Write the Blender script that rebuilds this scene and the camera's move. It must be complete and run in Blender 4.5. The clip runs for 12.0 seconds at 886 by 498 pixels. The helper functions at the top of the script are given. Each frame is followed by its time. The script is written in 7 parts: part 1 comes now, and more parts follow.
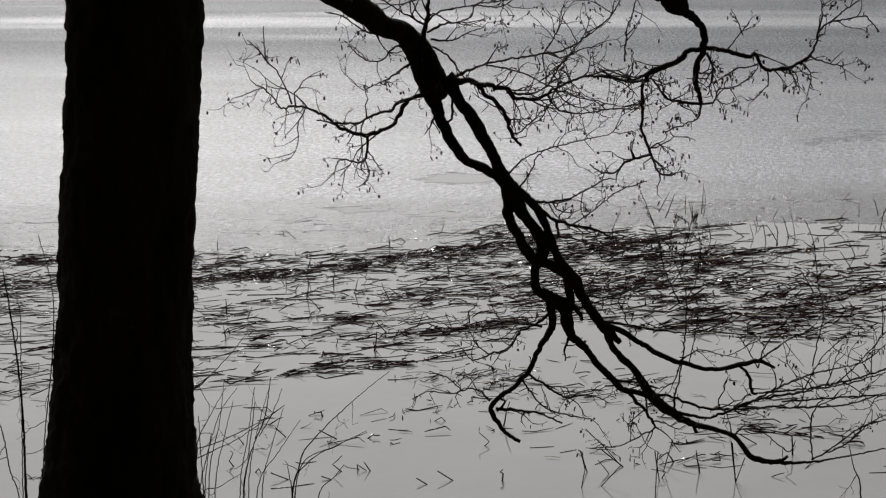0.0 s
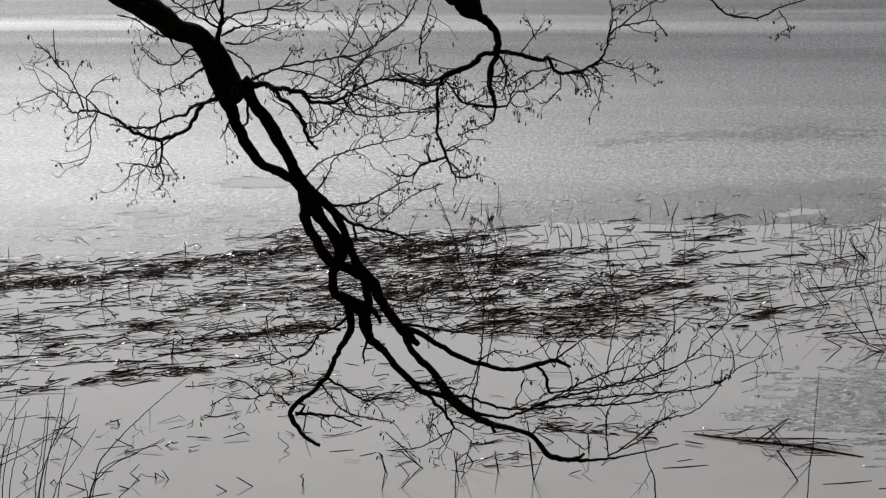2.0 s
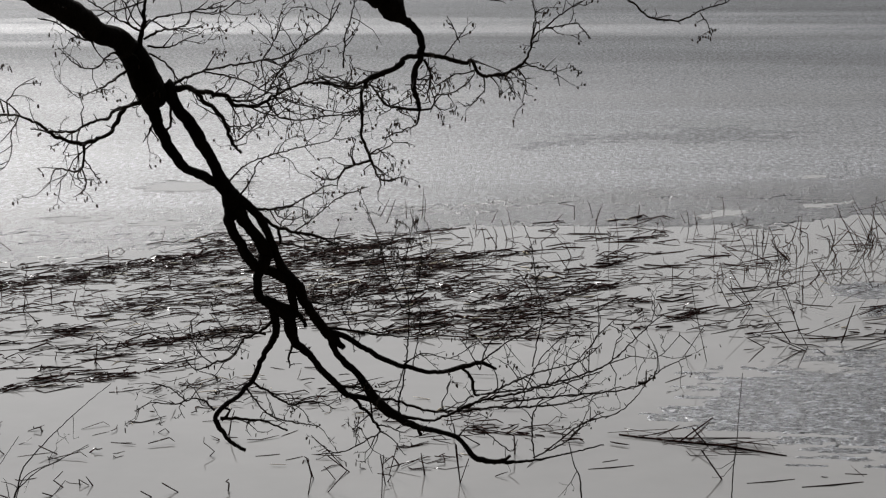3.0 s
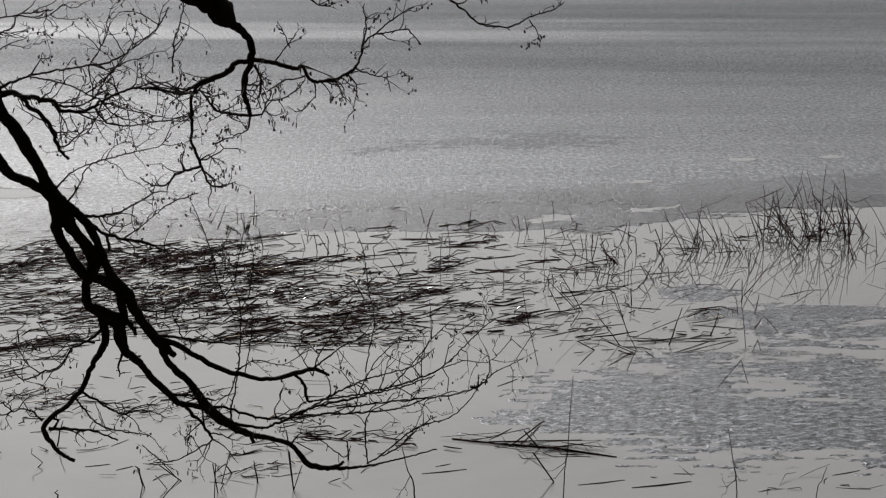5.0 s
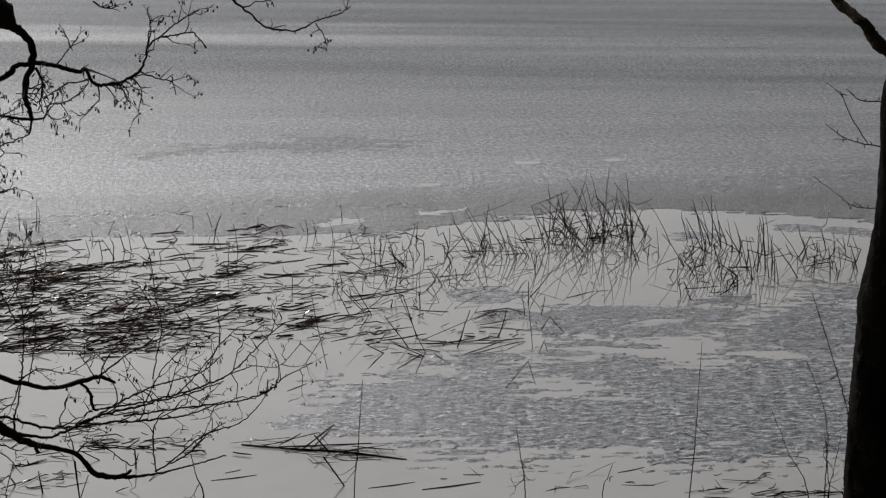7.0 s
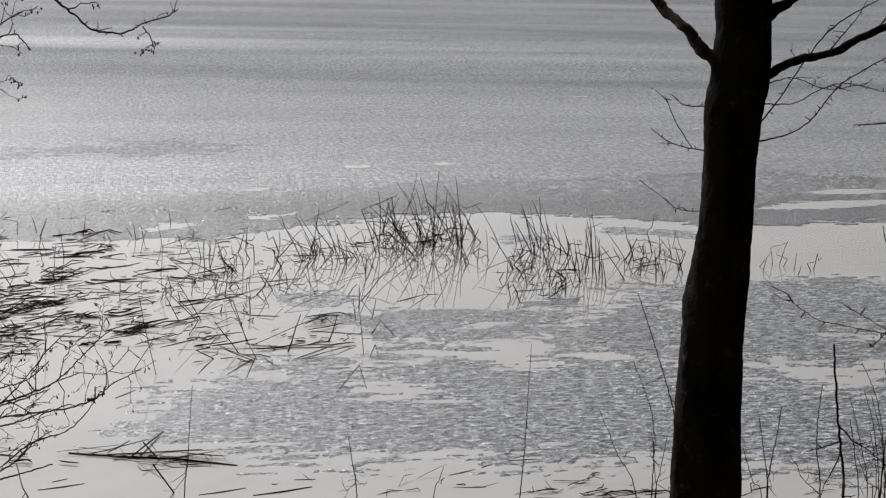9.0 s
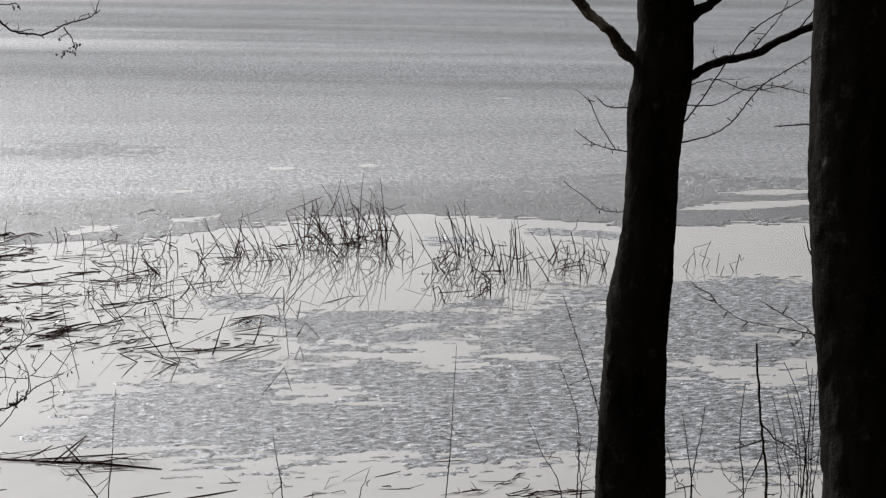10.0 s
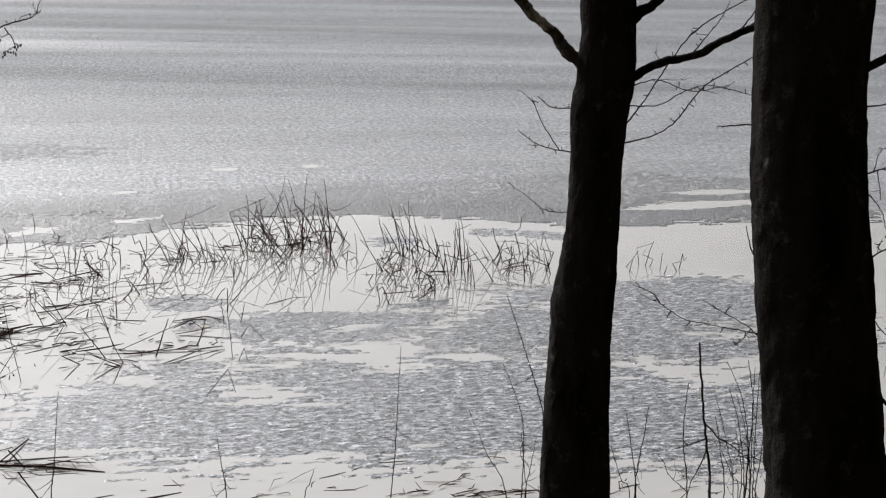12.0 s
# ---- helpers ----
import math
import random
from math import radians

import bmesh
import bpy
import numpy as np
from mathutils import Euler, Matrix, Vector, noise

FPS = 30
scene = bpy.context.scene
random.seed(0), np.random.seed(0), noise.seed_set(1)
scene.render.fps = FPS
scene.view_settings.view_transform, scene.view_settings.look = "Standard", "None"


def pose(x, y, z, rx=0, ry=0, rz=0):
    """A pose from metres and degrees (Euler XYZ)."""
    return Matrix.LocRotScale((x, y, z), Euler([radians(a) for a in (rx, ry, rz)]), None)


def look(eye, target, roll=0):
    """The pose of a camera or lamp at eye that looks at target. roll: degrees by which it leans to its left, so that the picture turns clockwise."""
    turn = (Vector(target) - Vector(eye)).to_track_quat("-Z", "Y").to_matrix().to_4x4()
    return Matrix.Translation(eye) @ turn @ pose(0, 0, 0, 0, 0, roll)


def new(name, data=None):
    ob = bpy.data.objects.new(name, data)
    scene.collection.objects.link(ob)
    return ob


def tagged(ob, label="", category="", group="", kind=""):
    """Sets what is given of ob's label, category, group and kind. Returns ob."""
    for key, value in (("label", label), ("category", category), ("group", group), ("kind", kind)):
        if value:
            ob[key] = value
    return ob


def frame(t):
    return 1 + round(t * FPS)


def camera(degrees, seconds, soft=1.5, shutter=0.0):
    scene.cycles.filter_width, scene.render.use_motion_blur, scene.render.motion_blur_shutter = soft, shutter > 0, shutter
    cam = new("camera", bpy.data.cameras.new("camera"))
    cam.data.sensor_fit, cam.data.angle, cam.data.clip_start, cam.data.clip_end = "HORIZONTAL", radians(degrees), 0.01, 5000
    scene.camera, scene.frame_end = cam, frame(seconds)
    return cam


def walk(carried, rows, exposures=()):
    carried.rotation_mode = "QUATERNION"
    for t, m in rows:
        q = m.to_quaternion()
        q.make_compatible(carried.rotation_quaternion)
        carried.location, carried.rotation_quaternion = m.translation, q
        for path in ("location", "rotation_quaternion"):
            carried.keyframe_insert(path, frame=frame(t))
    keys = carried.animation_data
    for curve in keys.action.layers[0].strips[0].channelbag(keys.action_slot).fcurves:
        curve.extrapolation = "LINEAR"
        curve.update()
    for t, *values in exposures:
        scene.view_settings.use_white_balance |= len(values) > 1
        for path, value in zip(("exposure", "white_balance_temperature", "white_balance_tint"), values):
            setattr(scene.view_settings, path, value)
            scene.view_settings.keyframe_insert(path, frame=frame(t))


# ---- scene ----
cam = camera(27.53, 12.0, soft=1.25)
PATH = [
    (0.0, pose(0, 0, 5.10, 78.299, 1.463, 15.497)),
    (0.5, pose(0, 0, 5.10, 78.276, 1.460, 13.684)),
    (1.0, pose(0, 0, 5.10, 78.285, 1.162, 12.144)),
    (1.5, pose(0, 0, 5.10, 78.271, 1.050, 10.510)),
    (2.0, pose(0, 0, 5.10, 78.281, 0.829, 9.084)),
    (2.5, pose(0, 0, 5.10, 78.351, 0.677, 7.719)),
    (2.7, pose(0, 0, 5.10, 78.346, 0.690, 7.262)),
    (4.3, pose(0, 0, 5.10, 78.434, 0.278, 3.465)),
    (4.5, pose(0, 0, 5.10, 78.458, 0.159, 2.624)),
    (5.0, pose(0, 0, 5.10, 78.489, 0.000, 1.401)),
    (5.5, pose(0, 0, 5.10, 78.510, -0.218, 0.056)),
    (6.0, pose(0, 0, 5.10, 78.569, -0.439, -1.852)),
    (6.5, pose(0, 0, 5.10, 78.633, -0.768, -4.041)),
    (6.7, pose(0, 0, 5.10, 78.647, -0.800, -4.602)),
    (8.3, pose(0, 0, 5.10, 78.806, -1.320, -8.265)),
    (8.5, pose(0, 0, 5.10, 78.853, -1.404, -8.999)),
    (9.0, pose(0, 0, 5.10, 78.899, -1.612, -10.580)),
    (9.5, pose(0, 0, 5.10, 78.978, -1.703, -12.225)),
    (10.0, pose(0, 0, 5.10, 79.021, -1.827, -12.965)),
    (10.5, pose(0, 0, 5.10, 79.063, -2.008, -13.833)),
    (11.0, pose(0, 0, 5.10, 79.076, -1.956, -14.272)),
    (11.5, pose(0, 0, 5.10, 79.085, -2.005, -14.593)),
    (12.0, pose(0, 0, 5.10, 79.101, -1.990, -14.737)),
]
walk(cam, PATH, exposures=[(0.0, 0.33), (2.5, 0.43), (5.5, 0.40), (6.5, 0.38), (8.5, 1.0), (9.5, 1.2), (10.0, 1.29), (11.0, 1.46), (12.0, 1.50)])

# ---- light: hazy sky, veiled sun low over the lake, ahead and to the west ----
SUN_AZ, SUN_EL = radians(-24.0), radians(36.0)
world = bpy.data.worlds.new("sky")
scene.world = world
world.use_nodes = True
wn, wl = world.node_tree.nodes, world.node_tree.links
sky = wn.new("ShaderNodeTexSky")
sky.sky_type = "NISHITA"
sky.sun_disc = False
sky.sun_elevation, sky.sun_rotation = SUN_EL, SUN_AZ
sky.air_density, sky.dust_density, sky.ozone_density = 1.0, 0.4, 1.0
veil = wn.new("ShaderNodeHueSaturation")
veil.inputs["Saturation"].default_value = 0.12
wl.new(sky.outputs[0], veil.inputs["Color"])
# thin high cloud: brighter overhead than at the horizon, and brighter towards the sun
sun_dir = Vector((math.sin(SUN_AZ) * math.cos(SUN_EL), math.cos(SUN_AZ) * math.cos(SUN_EL), math.sin(SUN_EL)))
heaven = wn.new("ShaderNodeTexCoord").outputs["Generated"]


def sky_math(kind, a, b, c=0.0):
    m = wn.new("ShaderNodeVectorMath" if kind == "DOT_PRODUCT" else "ShaderNodeMath")
    m.operation = kind
    for sock, v in zip(m.inputs, (a, b, c)):
        if isinstance(v, bpy.types.NodeSocket):
            wl.new(v, sock)
        else:
            sock.default_value = v
    return m.outputs["Value"]


height = sky_math("MAXIMUM", sky_math("DOT_PRODUCT", heaven, (0, 0, 1), (0, 0, 0)), 0.0)
rise = sky_math("MULTIPLY_ADD", height, 0.28, 0.46)
towards = sky_math("MULTIPLY_ADD", sky_math("DOT_PRODUCT", heaven, sun_dir, (0, 0, 0)), 0.5, 0.5)
cloud = wn.new("ShaderNodeVectorMath")
cloud.operation = "SCALE"
cloud.inputs[0].default_value = (37.3, 37.1, 37.3)
wl.new(sky_math("MULTIPLY", rise, sky_math("POWER", towards, 8.0)), cloud.inputs["Scale"])
haze = wn.new("ShaderNodeMix")
haze.data_type = "RGBA"
haze.inputs[0].default_value = 0.93
wl.new(cloud.outputs[0], haze.inputs[7])
wl.new(veil.outputs[0], haze.inputs[6])
wl.new(haze.outputs[2], wn["Background"].inputs["Color"])
wn["Background"].inputs["Strength"].default_value = 0.07
sun_data = bpy.data.lights.new("sun", "SUN")
sun_data.energy, sun_data.angle, sun_data.color = 4.8, radians(9.0), (1.0, 0.98, 0.965)
sun = new("sun", sun_data)
sun.matrix_world = look(sun_dir * 200, (0, 0, 0))


# ---- materials ----
def material(name, base, rough=0.8, metal=0.0):
    m = bpy.data.materials.new(name)
    m.use_nodes = True
    b = m.node_tree.nodes["Principled BSDF"]
    b.inputs["Base Color"].default_value = (*base, 1)
    b.inputs["Roughness"].default_value = rough
    b.inputs["Metallic"].default_value = metal
    return m, m.node_tree.nodes, m.node_tree.links, b


def noise_node(nodes, links, scale, detail=4.0, rough=0.6, stretch=(1, 1, 1), turn=0.0):
    tc = nodes.new("ShaderNodeTexCoord")
    mp = nodes.new("ShaderNodeMapping")
    mp.inputs["Scale"].default_value = stretch
    mp.inputs["Rotation"].default_value = (0, 0, turn)
    nz = nodes.new("ShaderNodeTexNoise")
    nz.inputs["Scale"].default_value, nz.inputs["Detail"].default_value, nz.inputs["Roughness"].default_value = scale, detail, rough
    links.new(tc.outputs["Object"], mp.inputs["Vector"])
    links.new(mp.outputs[0], nz.inputs["Vector"])
    return nz.outputs["Fac"]


def ramp(nodes, links, fac, stops):
    r = nodes.new("ShaderNodeValToRGB")
    e = r.color_ramp.elements
    while len(e) < len(stops):
        e.new(0.5)
    for k, (p, c) in enumerate(stops):
        e[k].position = p
        e[k].color = (*c, 1) if isinstance(c, tuple) else (c, c, c, 1)
    links.new(fac, r.inputs[0])
    return r.outputs[0]


def bump(nodes, links, bsdf, heights):
    last = None
    for h, strength, distance in heights:
        b = nodes.new("ShaderNodeBump")
        b.inputs["Strength"].default_value, b.inputs["Distance"].default_value = strength, distance
        links.new(h, b.inputs["Height"])
        if last:
            links.new(last, b.inputs["Normal"])
        last = b.outputs[0]
    links.new(last, bsdf.inputs["Normal"])


def mixed(nodes, links, fac, a, b, mode="MIX"):
    m = nodes.new("ShaderNodeMix")
    m.data_type, m.blend_type = "RGBA", mode
    for sock, v in ((m.inputs[0], fac), (m.inputs[6], a), (m.inputs[7], b)):
        if isinstance(v, bpy.types.NodeSocket):
            links.new(v, sock)
        elif isinstance(v, tuple):
            sock.default_value = (*v, 1)
        else:
            sock.default_value = v
    return m.outputs[2]


def water_material():
    m, n, l, b = material("lake_water", (0.1, 0.1, 0.09), 0.008)
    b.inputs["IOR"].default_value = 1.33
    murk = noise_node(n, l, 0.35, 5, 0.6)
    l.new(ramp(n, l, murk, [(0.3, (0.099, 0.0965, 0.094)), (0.7, (0.130, 0.127, 0.1235))]), b.inputs["Base Color"])
    bump(n, l, b, [(noise_node(n, l, 1.2, 3, 0.5), 0.012, 0.02), (noise_node(n, l, 14, 2, 0.5), 0.006, 0.004)])
    return m


def ice_material(name, low, high, size, gloss, even=0.0, relief=1.0, rough=(0.2, 0.46), stretch=(1.0, 0.6, 1.0), banded=0.08, dry=None, grit=(5, 0.8), cover=None):
    """Rotten spring ice: dark wet slush flecked with pale frosty grains, in broad soaked and drier bands."""
    m, n, l, b = material(name, high, 0.3)
    b.inputs["Specular IOR Level"].default_value = gloss
    grain = noise_node(n, l, size, *grit, stretch, 0.1)
    fine = noise_node(n, l, size * 3.1, 3, 0.7, stretch, 0.3)
    soaked = noise_node(n, l, 0.32, 6, 0.65, (0.12, 1.0, 1.0), 0.06)
    bands = noise_node(n, l, 0.06, 5, 0.6, (0.12, 1.0, 1.0), 0.04)
    mid = tuple(0.6 * a + 0.4 * c for a, c in zip(low, high))
    frost = ramp(n, l, grain, [(0.42, low), (0.52, mid), (0.63, high)])
    frost = mixed(n, l, 1.0, frost, ramp(n, l, fine, [(0.40, 0.25 + 0.4 * even), (0.5, 0.6 + 0.2 * even), (0.60, 1.0)]), "MULTIPLY")
    frost = mixed(n, l, 1.0, frost, ramp(n, l, soaked, [(0.36, 1.0 + banded), (0.5, 1.0), (0.64, 1.0 - 1.5 * banded)]), "MULTIPLY")
    l.new(mixed(n, l, 1.0, frost, ramp(n, l, bands, [(0.36, 1.0 - banded), (0.5, 1.0), (0.64, 1.0 + banded)]), "MULTIPLY"), b.inputs["Base Color"])
    l.new(ramp(n, l, fine, [(0.3, rough[0]), (0.7, rough[1])]), b.inputs["Roughness"])
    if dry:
        # dry places the sheen by hand: gloss high by open water, fading further out
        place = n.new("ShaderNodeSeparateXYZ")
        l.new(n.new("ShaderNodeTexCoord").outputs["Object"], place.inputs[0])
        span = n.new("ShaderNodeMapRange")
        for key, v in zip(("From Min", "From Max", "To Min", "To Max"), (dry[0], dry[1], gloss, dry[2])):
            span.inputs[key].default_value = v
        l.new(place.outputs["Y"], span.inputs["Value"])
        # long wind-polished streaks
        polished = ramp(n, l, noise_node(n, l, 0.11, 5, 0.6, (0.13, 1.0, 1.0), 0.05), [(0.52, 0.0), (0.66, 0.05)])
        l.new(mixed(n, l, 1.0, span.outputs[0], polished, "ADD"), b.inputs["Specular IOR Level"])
    if cover:
        # a broken film with open water between the grains
        gaps = mixed(n, l, 0.5, noise_node(n, l, 5, 5, 0.75, (0.5, 1.0, 1.0), 0.2), soaked)
        l.new(ramp(n, l, gaps, [(cover, 0.0), (cover + 0.03, 1.0)]), b.inputs["Alpha"])
    bump(n, l, b, [(grain, 1.0, 0.06 * relief), (fine, 1.0, 0.03 * relief)])
    return m


def bark_material(name, dark, mid, lichen, amount, relief=0.04, gloss=0.05, mottle=5):
    m, n, l, b = material(name, mid, 0.95)
    b.inputs["Specular IOR Level"].default_value = gloss
    plates = noise_node(n, l, 9, 6, 0.7, (1, 1, 0.25))
    patch = noise_node(n, l, mottle, 5, 0.75)
    col = ramp(n, l, plates, [(0.35, dark), (0.65, mid)])
    l.new(mixed(n, l, ramp(n, l, patch, [(amount, 0.0), (amount + 0.1, 1.0)]), col, lichen), b.inputs["Base Color"])
    bump(n, l, b, [(plates, 1.0, relief), (noise_node(n, l, 60, 4, 0.7), 0.8, 0.006)])
    return m


def plain_material(name, a, c, scale, rough, height=0.003, gloss=0.15):
    m, n, l, b = material(name, a, rough)
    b.inputs["Specular IOR Level"].default_value = gloss
    nz = noise_node(n, l, scale, 5, 0.65)
    l.new(ramp(n, l, nz, [(0.35, a), (0.65, c)]), b.inputs["Base Color"])
    bump(n, l, b, [(nz, 0.6, height)])
    return m


def reed_material(name, a, c):
    """Sodden dead reed: dull, with wet patches that shine."""
    m, n, l, b = material(name, a, 0.25)
    nz = noise_node(n, l, 14, 5, 0.65)
    l.new(ramp(n, l, nz, [(0.35, a), (0.65, c)]), b.inputs["Base Color"])
    wet = noise_node(n, l, 7, 3, 0.6)
    l.new(ramp(n, l, wet, [(0.60, 0.02), (0.66, 0.45)]), b.inputs["Specular IOR Level"])
    l.new(ramp(n, l, wet, [(0.58, 0.8), (0.66, 0.22)]), b.inputs["Roughness"])
    bump(n, l, b, [(nz, 0.6, 0.003)])
    return m


WATER = water_material()
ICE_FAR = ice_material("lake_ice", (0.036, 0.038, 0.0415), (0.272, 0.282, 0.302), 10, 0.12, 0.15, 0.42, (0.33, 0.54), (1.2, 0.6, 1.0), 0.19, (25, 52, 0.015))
ICE_DAMP = ice_material("damp_ice", (0.036, 0.038, 0.041), (0.232, 0.241, 0.258), 10, 0.055, 0.2, 0.4, (0.42, 0.58), (1.0, 0.6, 1.0), 0.1)
ICE_NEAR = ice_material("slush_ice", (0.024, 0.0256, 0.0284), (0.232, 0.241, 0.261), 18, 0.24, 0.36, 0.5, (0.20, 0.36), (0.38, 1.0, 1.0), 0.12, grit=(3, 0.6))
ICE_FILM = ice_material("slush_film", (0.030, 0.0315, 0.0345), (0.24, 0.248, 0.267), 19, 0.26, 0.4, 0.6, (0.20, 0.36), (0.5, 1.0, 1.0), 0.12, grit=(3, 0.6), cover=0.515)
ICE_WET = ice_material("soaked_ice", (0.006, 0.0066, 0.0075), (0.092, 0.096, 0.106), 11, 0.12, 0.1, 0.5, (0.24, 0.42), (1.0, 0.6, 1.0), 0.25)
BARK = bark_material("old_bark", (0.008, 0.007, 0.007), (0.022, 0.019, 0.017), (0.05, 0.048, 0.042), 0.66)
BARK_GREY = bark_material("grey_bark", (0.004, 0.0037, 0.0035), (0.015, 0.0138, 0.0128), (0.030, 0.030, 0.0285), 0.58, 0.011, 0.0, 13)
# lichened bark of the left fork, its lit look put into the colour
BARK_LIT_LICHEN = bark_material("lit_lichen_bark", (0.012, 0.010, 0.008), (0.05, 0.044, 0.037), (0.20, 0.185, 0.16), 0.52)
TWIG = plain_material("twig_bark", (0.010, 0.008, 0.007), (0.026, 0.020, 0.016), 40, 0.85, gloss=0.06)
CONE = plain_material("cone_scales", (0.02, 0.014, 0.01), (0.05, 0.034, 0.024), 120, 0.9)
REED = reed_material("dead_reed", (0.006, 0.0028, 0.0022), (0.032, 0.0115, 0.0085))
REED_STANDING = reed_material("standing_reed", (0.009, 0.0046, 0.0034), (0.044, 0.020, 0.0145))
# stems coloured pale to stand in for highlights on wet reed
REED_GLINT = plain_material("reed_glint", (0.20, 0.16, 0.10), (0.36, 0.30, 0.20), 14, 0.5)
LITTER = plain_material("leaf_litter", (0.025, 0.02, 0.014), (0.07, 0.052, 0.034), 6, 0.95, 0.03)
# haze is painted in: hill colour lifted towards grey
HAZED_HILLS = plain_material("hazed_hills", (0.09, 0.10, 0.10), (0.16, 0.17, 0.17), 0.05, 1.0, 0.2)
SHADE_WALL = plain_material("shade_wall", (0.006, 0.008, 0.005), (0.022, 0.026, 0.016), 0.7, 1.0, 0.2)


# ---- mesh helpers ----
def mesh_object(name, verts, faces, mat, parent=None, smooth=True):
    me = bpy.data.meshes.new(name)
    me.from_pydata([tuple(v) for v in verts], [], faces)
    if smooth:
        me.polygons.foreach_set("use_smooth", [True] * len(me.polygons))
    me.materials.append(mat)
    me.update()
    ob = new(name, me)
    if parent:
        ob.parent = parent
        ob.matrix_parent_inverse = parent.matrix_world.inverted()
    return ob


def thing(name, place, label, category, group="", kind=""):
    ob = new(name)
    ob.location = place
    ob.empty_display_size = 0.1
    bpy.context.view_layer.update()
    return tagged(ob, label, category, group, kind)


def smooth_line(points, step):
    """A rounded line through the control points (x, y, z, radius)."""
    p = np.array(points, float)
    if len(p) == 2:
        p = np.vstack([p[0], p.mean(0), p[1]])
    q = np.vstack([2 * p[0] - p[1], p, 2 * p[-1] - p[-2]])
    out = []
    for k in range(1, len(q) - 2):
        a, b, c, d = q[k - 1:k + 3]
        n = max(2, int(np.linalg.norm(c[:3] - b[:3]) / step))
        for s in np.arange(n) / n:
            out.append(0.5 * (2 * b + (c - a) * s + (2 * a - 5 * b + 4 * c - d) * s * s + (3 * b - a - 3 * c + d) * s ** 3))
    out.append(p[-1])
    out = np.array(out)
    out[:, 3] = np.maximum(out[:, 3], 0.0006)
    return out


def tube(line, sides, rough=0.0, seed=0.0):
    """Rings of vertices along a line (x, y, z, radius), with closed ends; rough: knots and dents as a share of the radius."""
    line = np.asarray(line, float)
    tangent = np.gradient(line[:, :3], axis=0)
    tangent /= np.linalg.norm(tangent, axis=1)[:, None] + 1e-9
    ref = np.array((0.0, 1.0, 0.0)) if abs(tangent[:, 1]).mean() < 0.8 else np.array((1.0, 0.0, 0.0))
    u = np.cross(tangent, ref)
    u /= np.linalg.norm(u, axis=1)[:, None] + 1e-9
    v = np.cross(tangent, u)
    a = np.arange(sides) * 2 * math.pi / sides
    ring = u[:, None] * np.cos(a)[None, :, None] + v[:, None] * np.sin(a)[None, :, None]
    r = np.repeat(line[:, 3:4], sides, 1)
    if rough:
        for i in range(len(line)):
            for k in range(sides):
                s = Vector((line[i, 0] + ring[i, k, 0] * r[i, k], line[i, 1] + ring[i, k, 1] * r[i, k], line[i, 2] + ring[i, k, 2] * r[i, k]))
                f = 0.35 / max(line[i, 3], 0.01)
                r[i, k] *= 1 + rough * (noise.noise(s * f + Vector((seed, 0, 0))) + 0.6 * noise.noise(s * f * 2.7 + Vector((0, seed, 0))))
    verts = (line[:, None, :3] + ring * r[:, :, None]).reshape(-1, 3)
    n = len(line)
    faces = [(i * sides + k, i * sides + (k + 1) % sides, (i + 1) * sides + (k + 1) % sides, (i + 1) * sides + k) for i in range(n - 1) for k in range(sides)]
    faces += [tuple(range(sides))[::-1], tuple((n - 1) * sides + k for k in range(sides))]
    return verts, faces


class Basket:
    """Keeps small pieces apart, to become meshes of their own."""

    def __init__(self):
        self.pieces = []

    def add(self, piece):
        self.pieces.append(piece)


class Heap:
    """Gathers many small pieces into one mesh."""

    def __init__(self):
        self.verts, self.faces, self.count = [], [], 0

    def add(self, piece):
        v, f = piece
        self.verts.append(np.asarray(v))
        self.faces += [tuple(i + self.count for i in q) for q in f]
        self.count += len(v)

    def build(self, name, mat, parent=None, smooth=True):
        return mesh_object(name, np.vstack(self.verts), self.faces, mat, parent, smooth) if self.count else None


def spindle(place, along, length, radius):
    """A hanging cone or catkin."""
    along = np.asarray(along, float) / np.linalg.norm(along)
    s = np.array((0.0, 0.15, 0.5, 0.85, 1.0))
    w = np.array((0.25, 0.8, 1.0, 0.7, 0.15))
    line = np.column_stack([np.asarray(place) + along * (s * length)[:, None], radius * w])
    return tube(line, 6)


RND = random.Random(11)


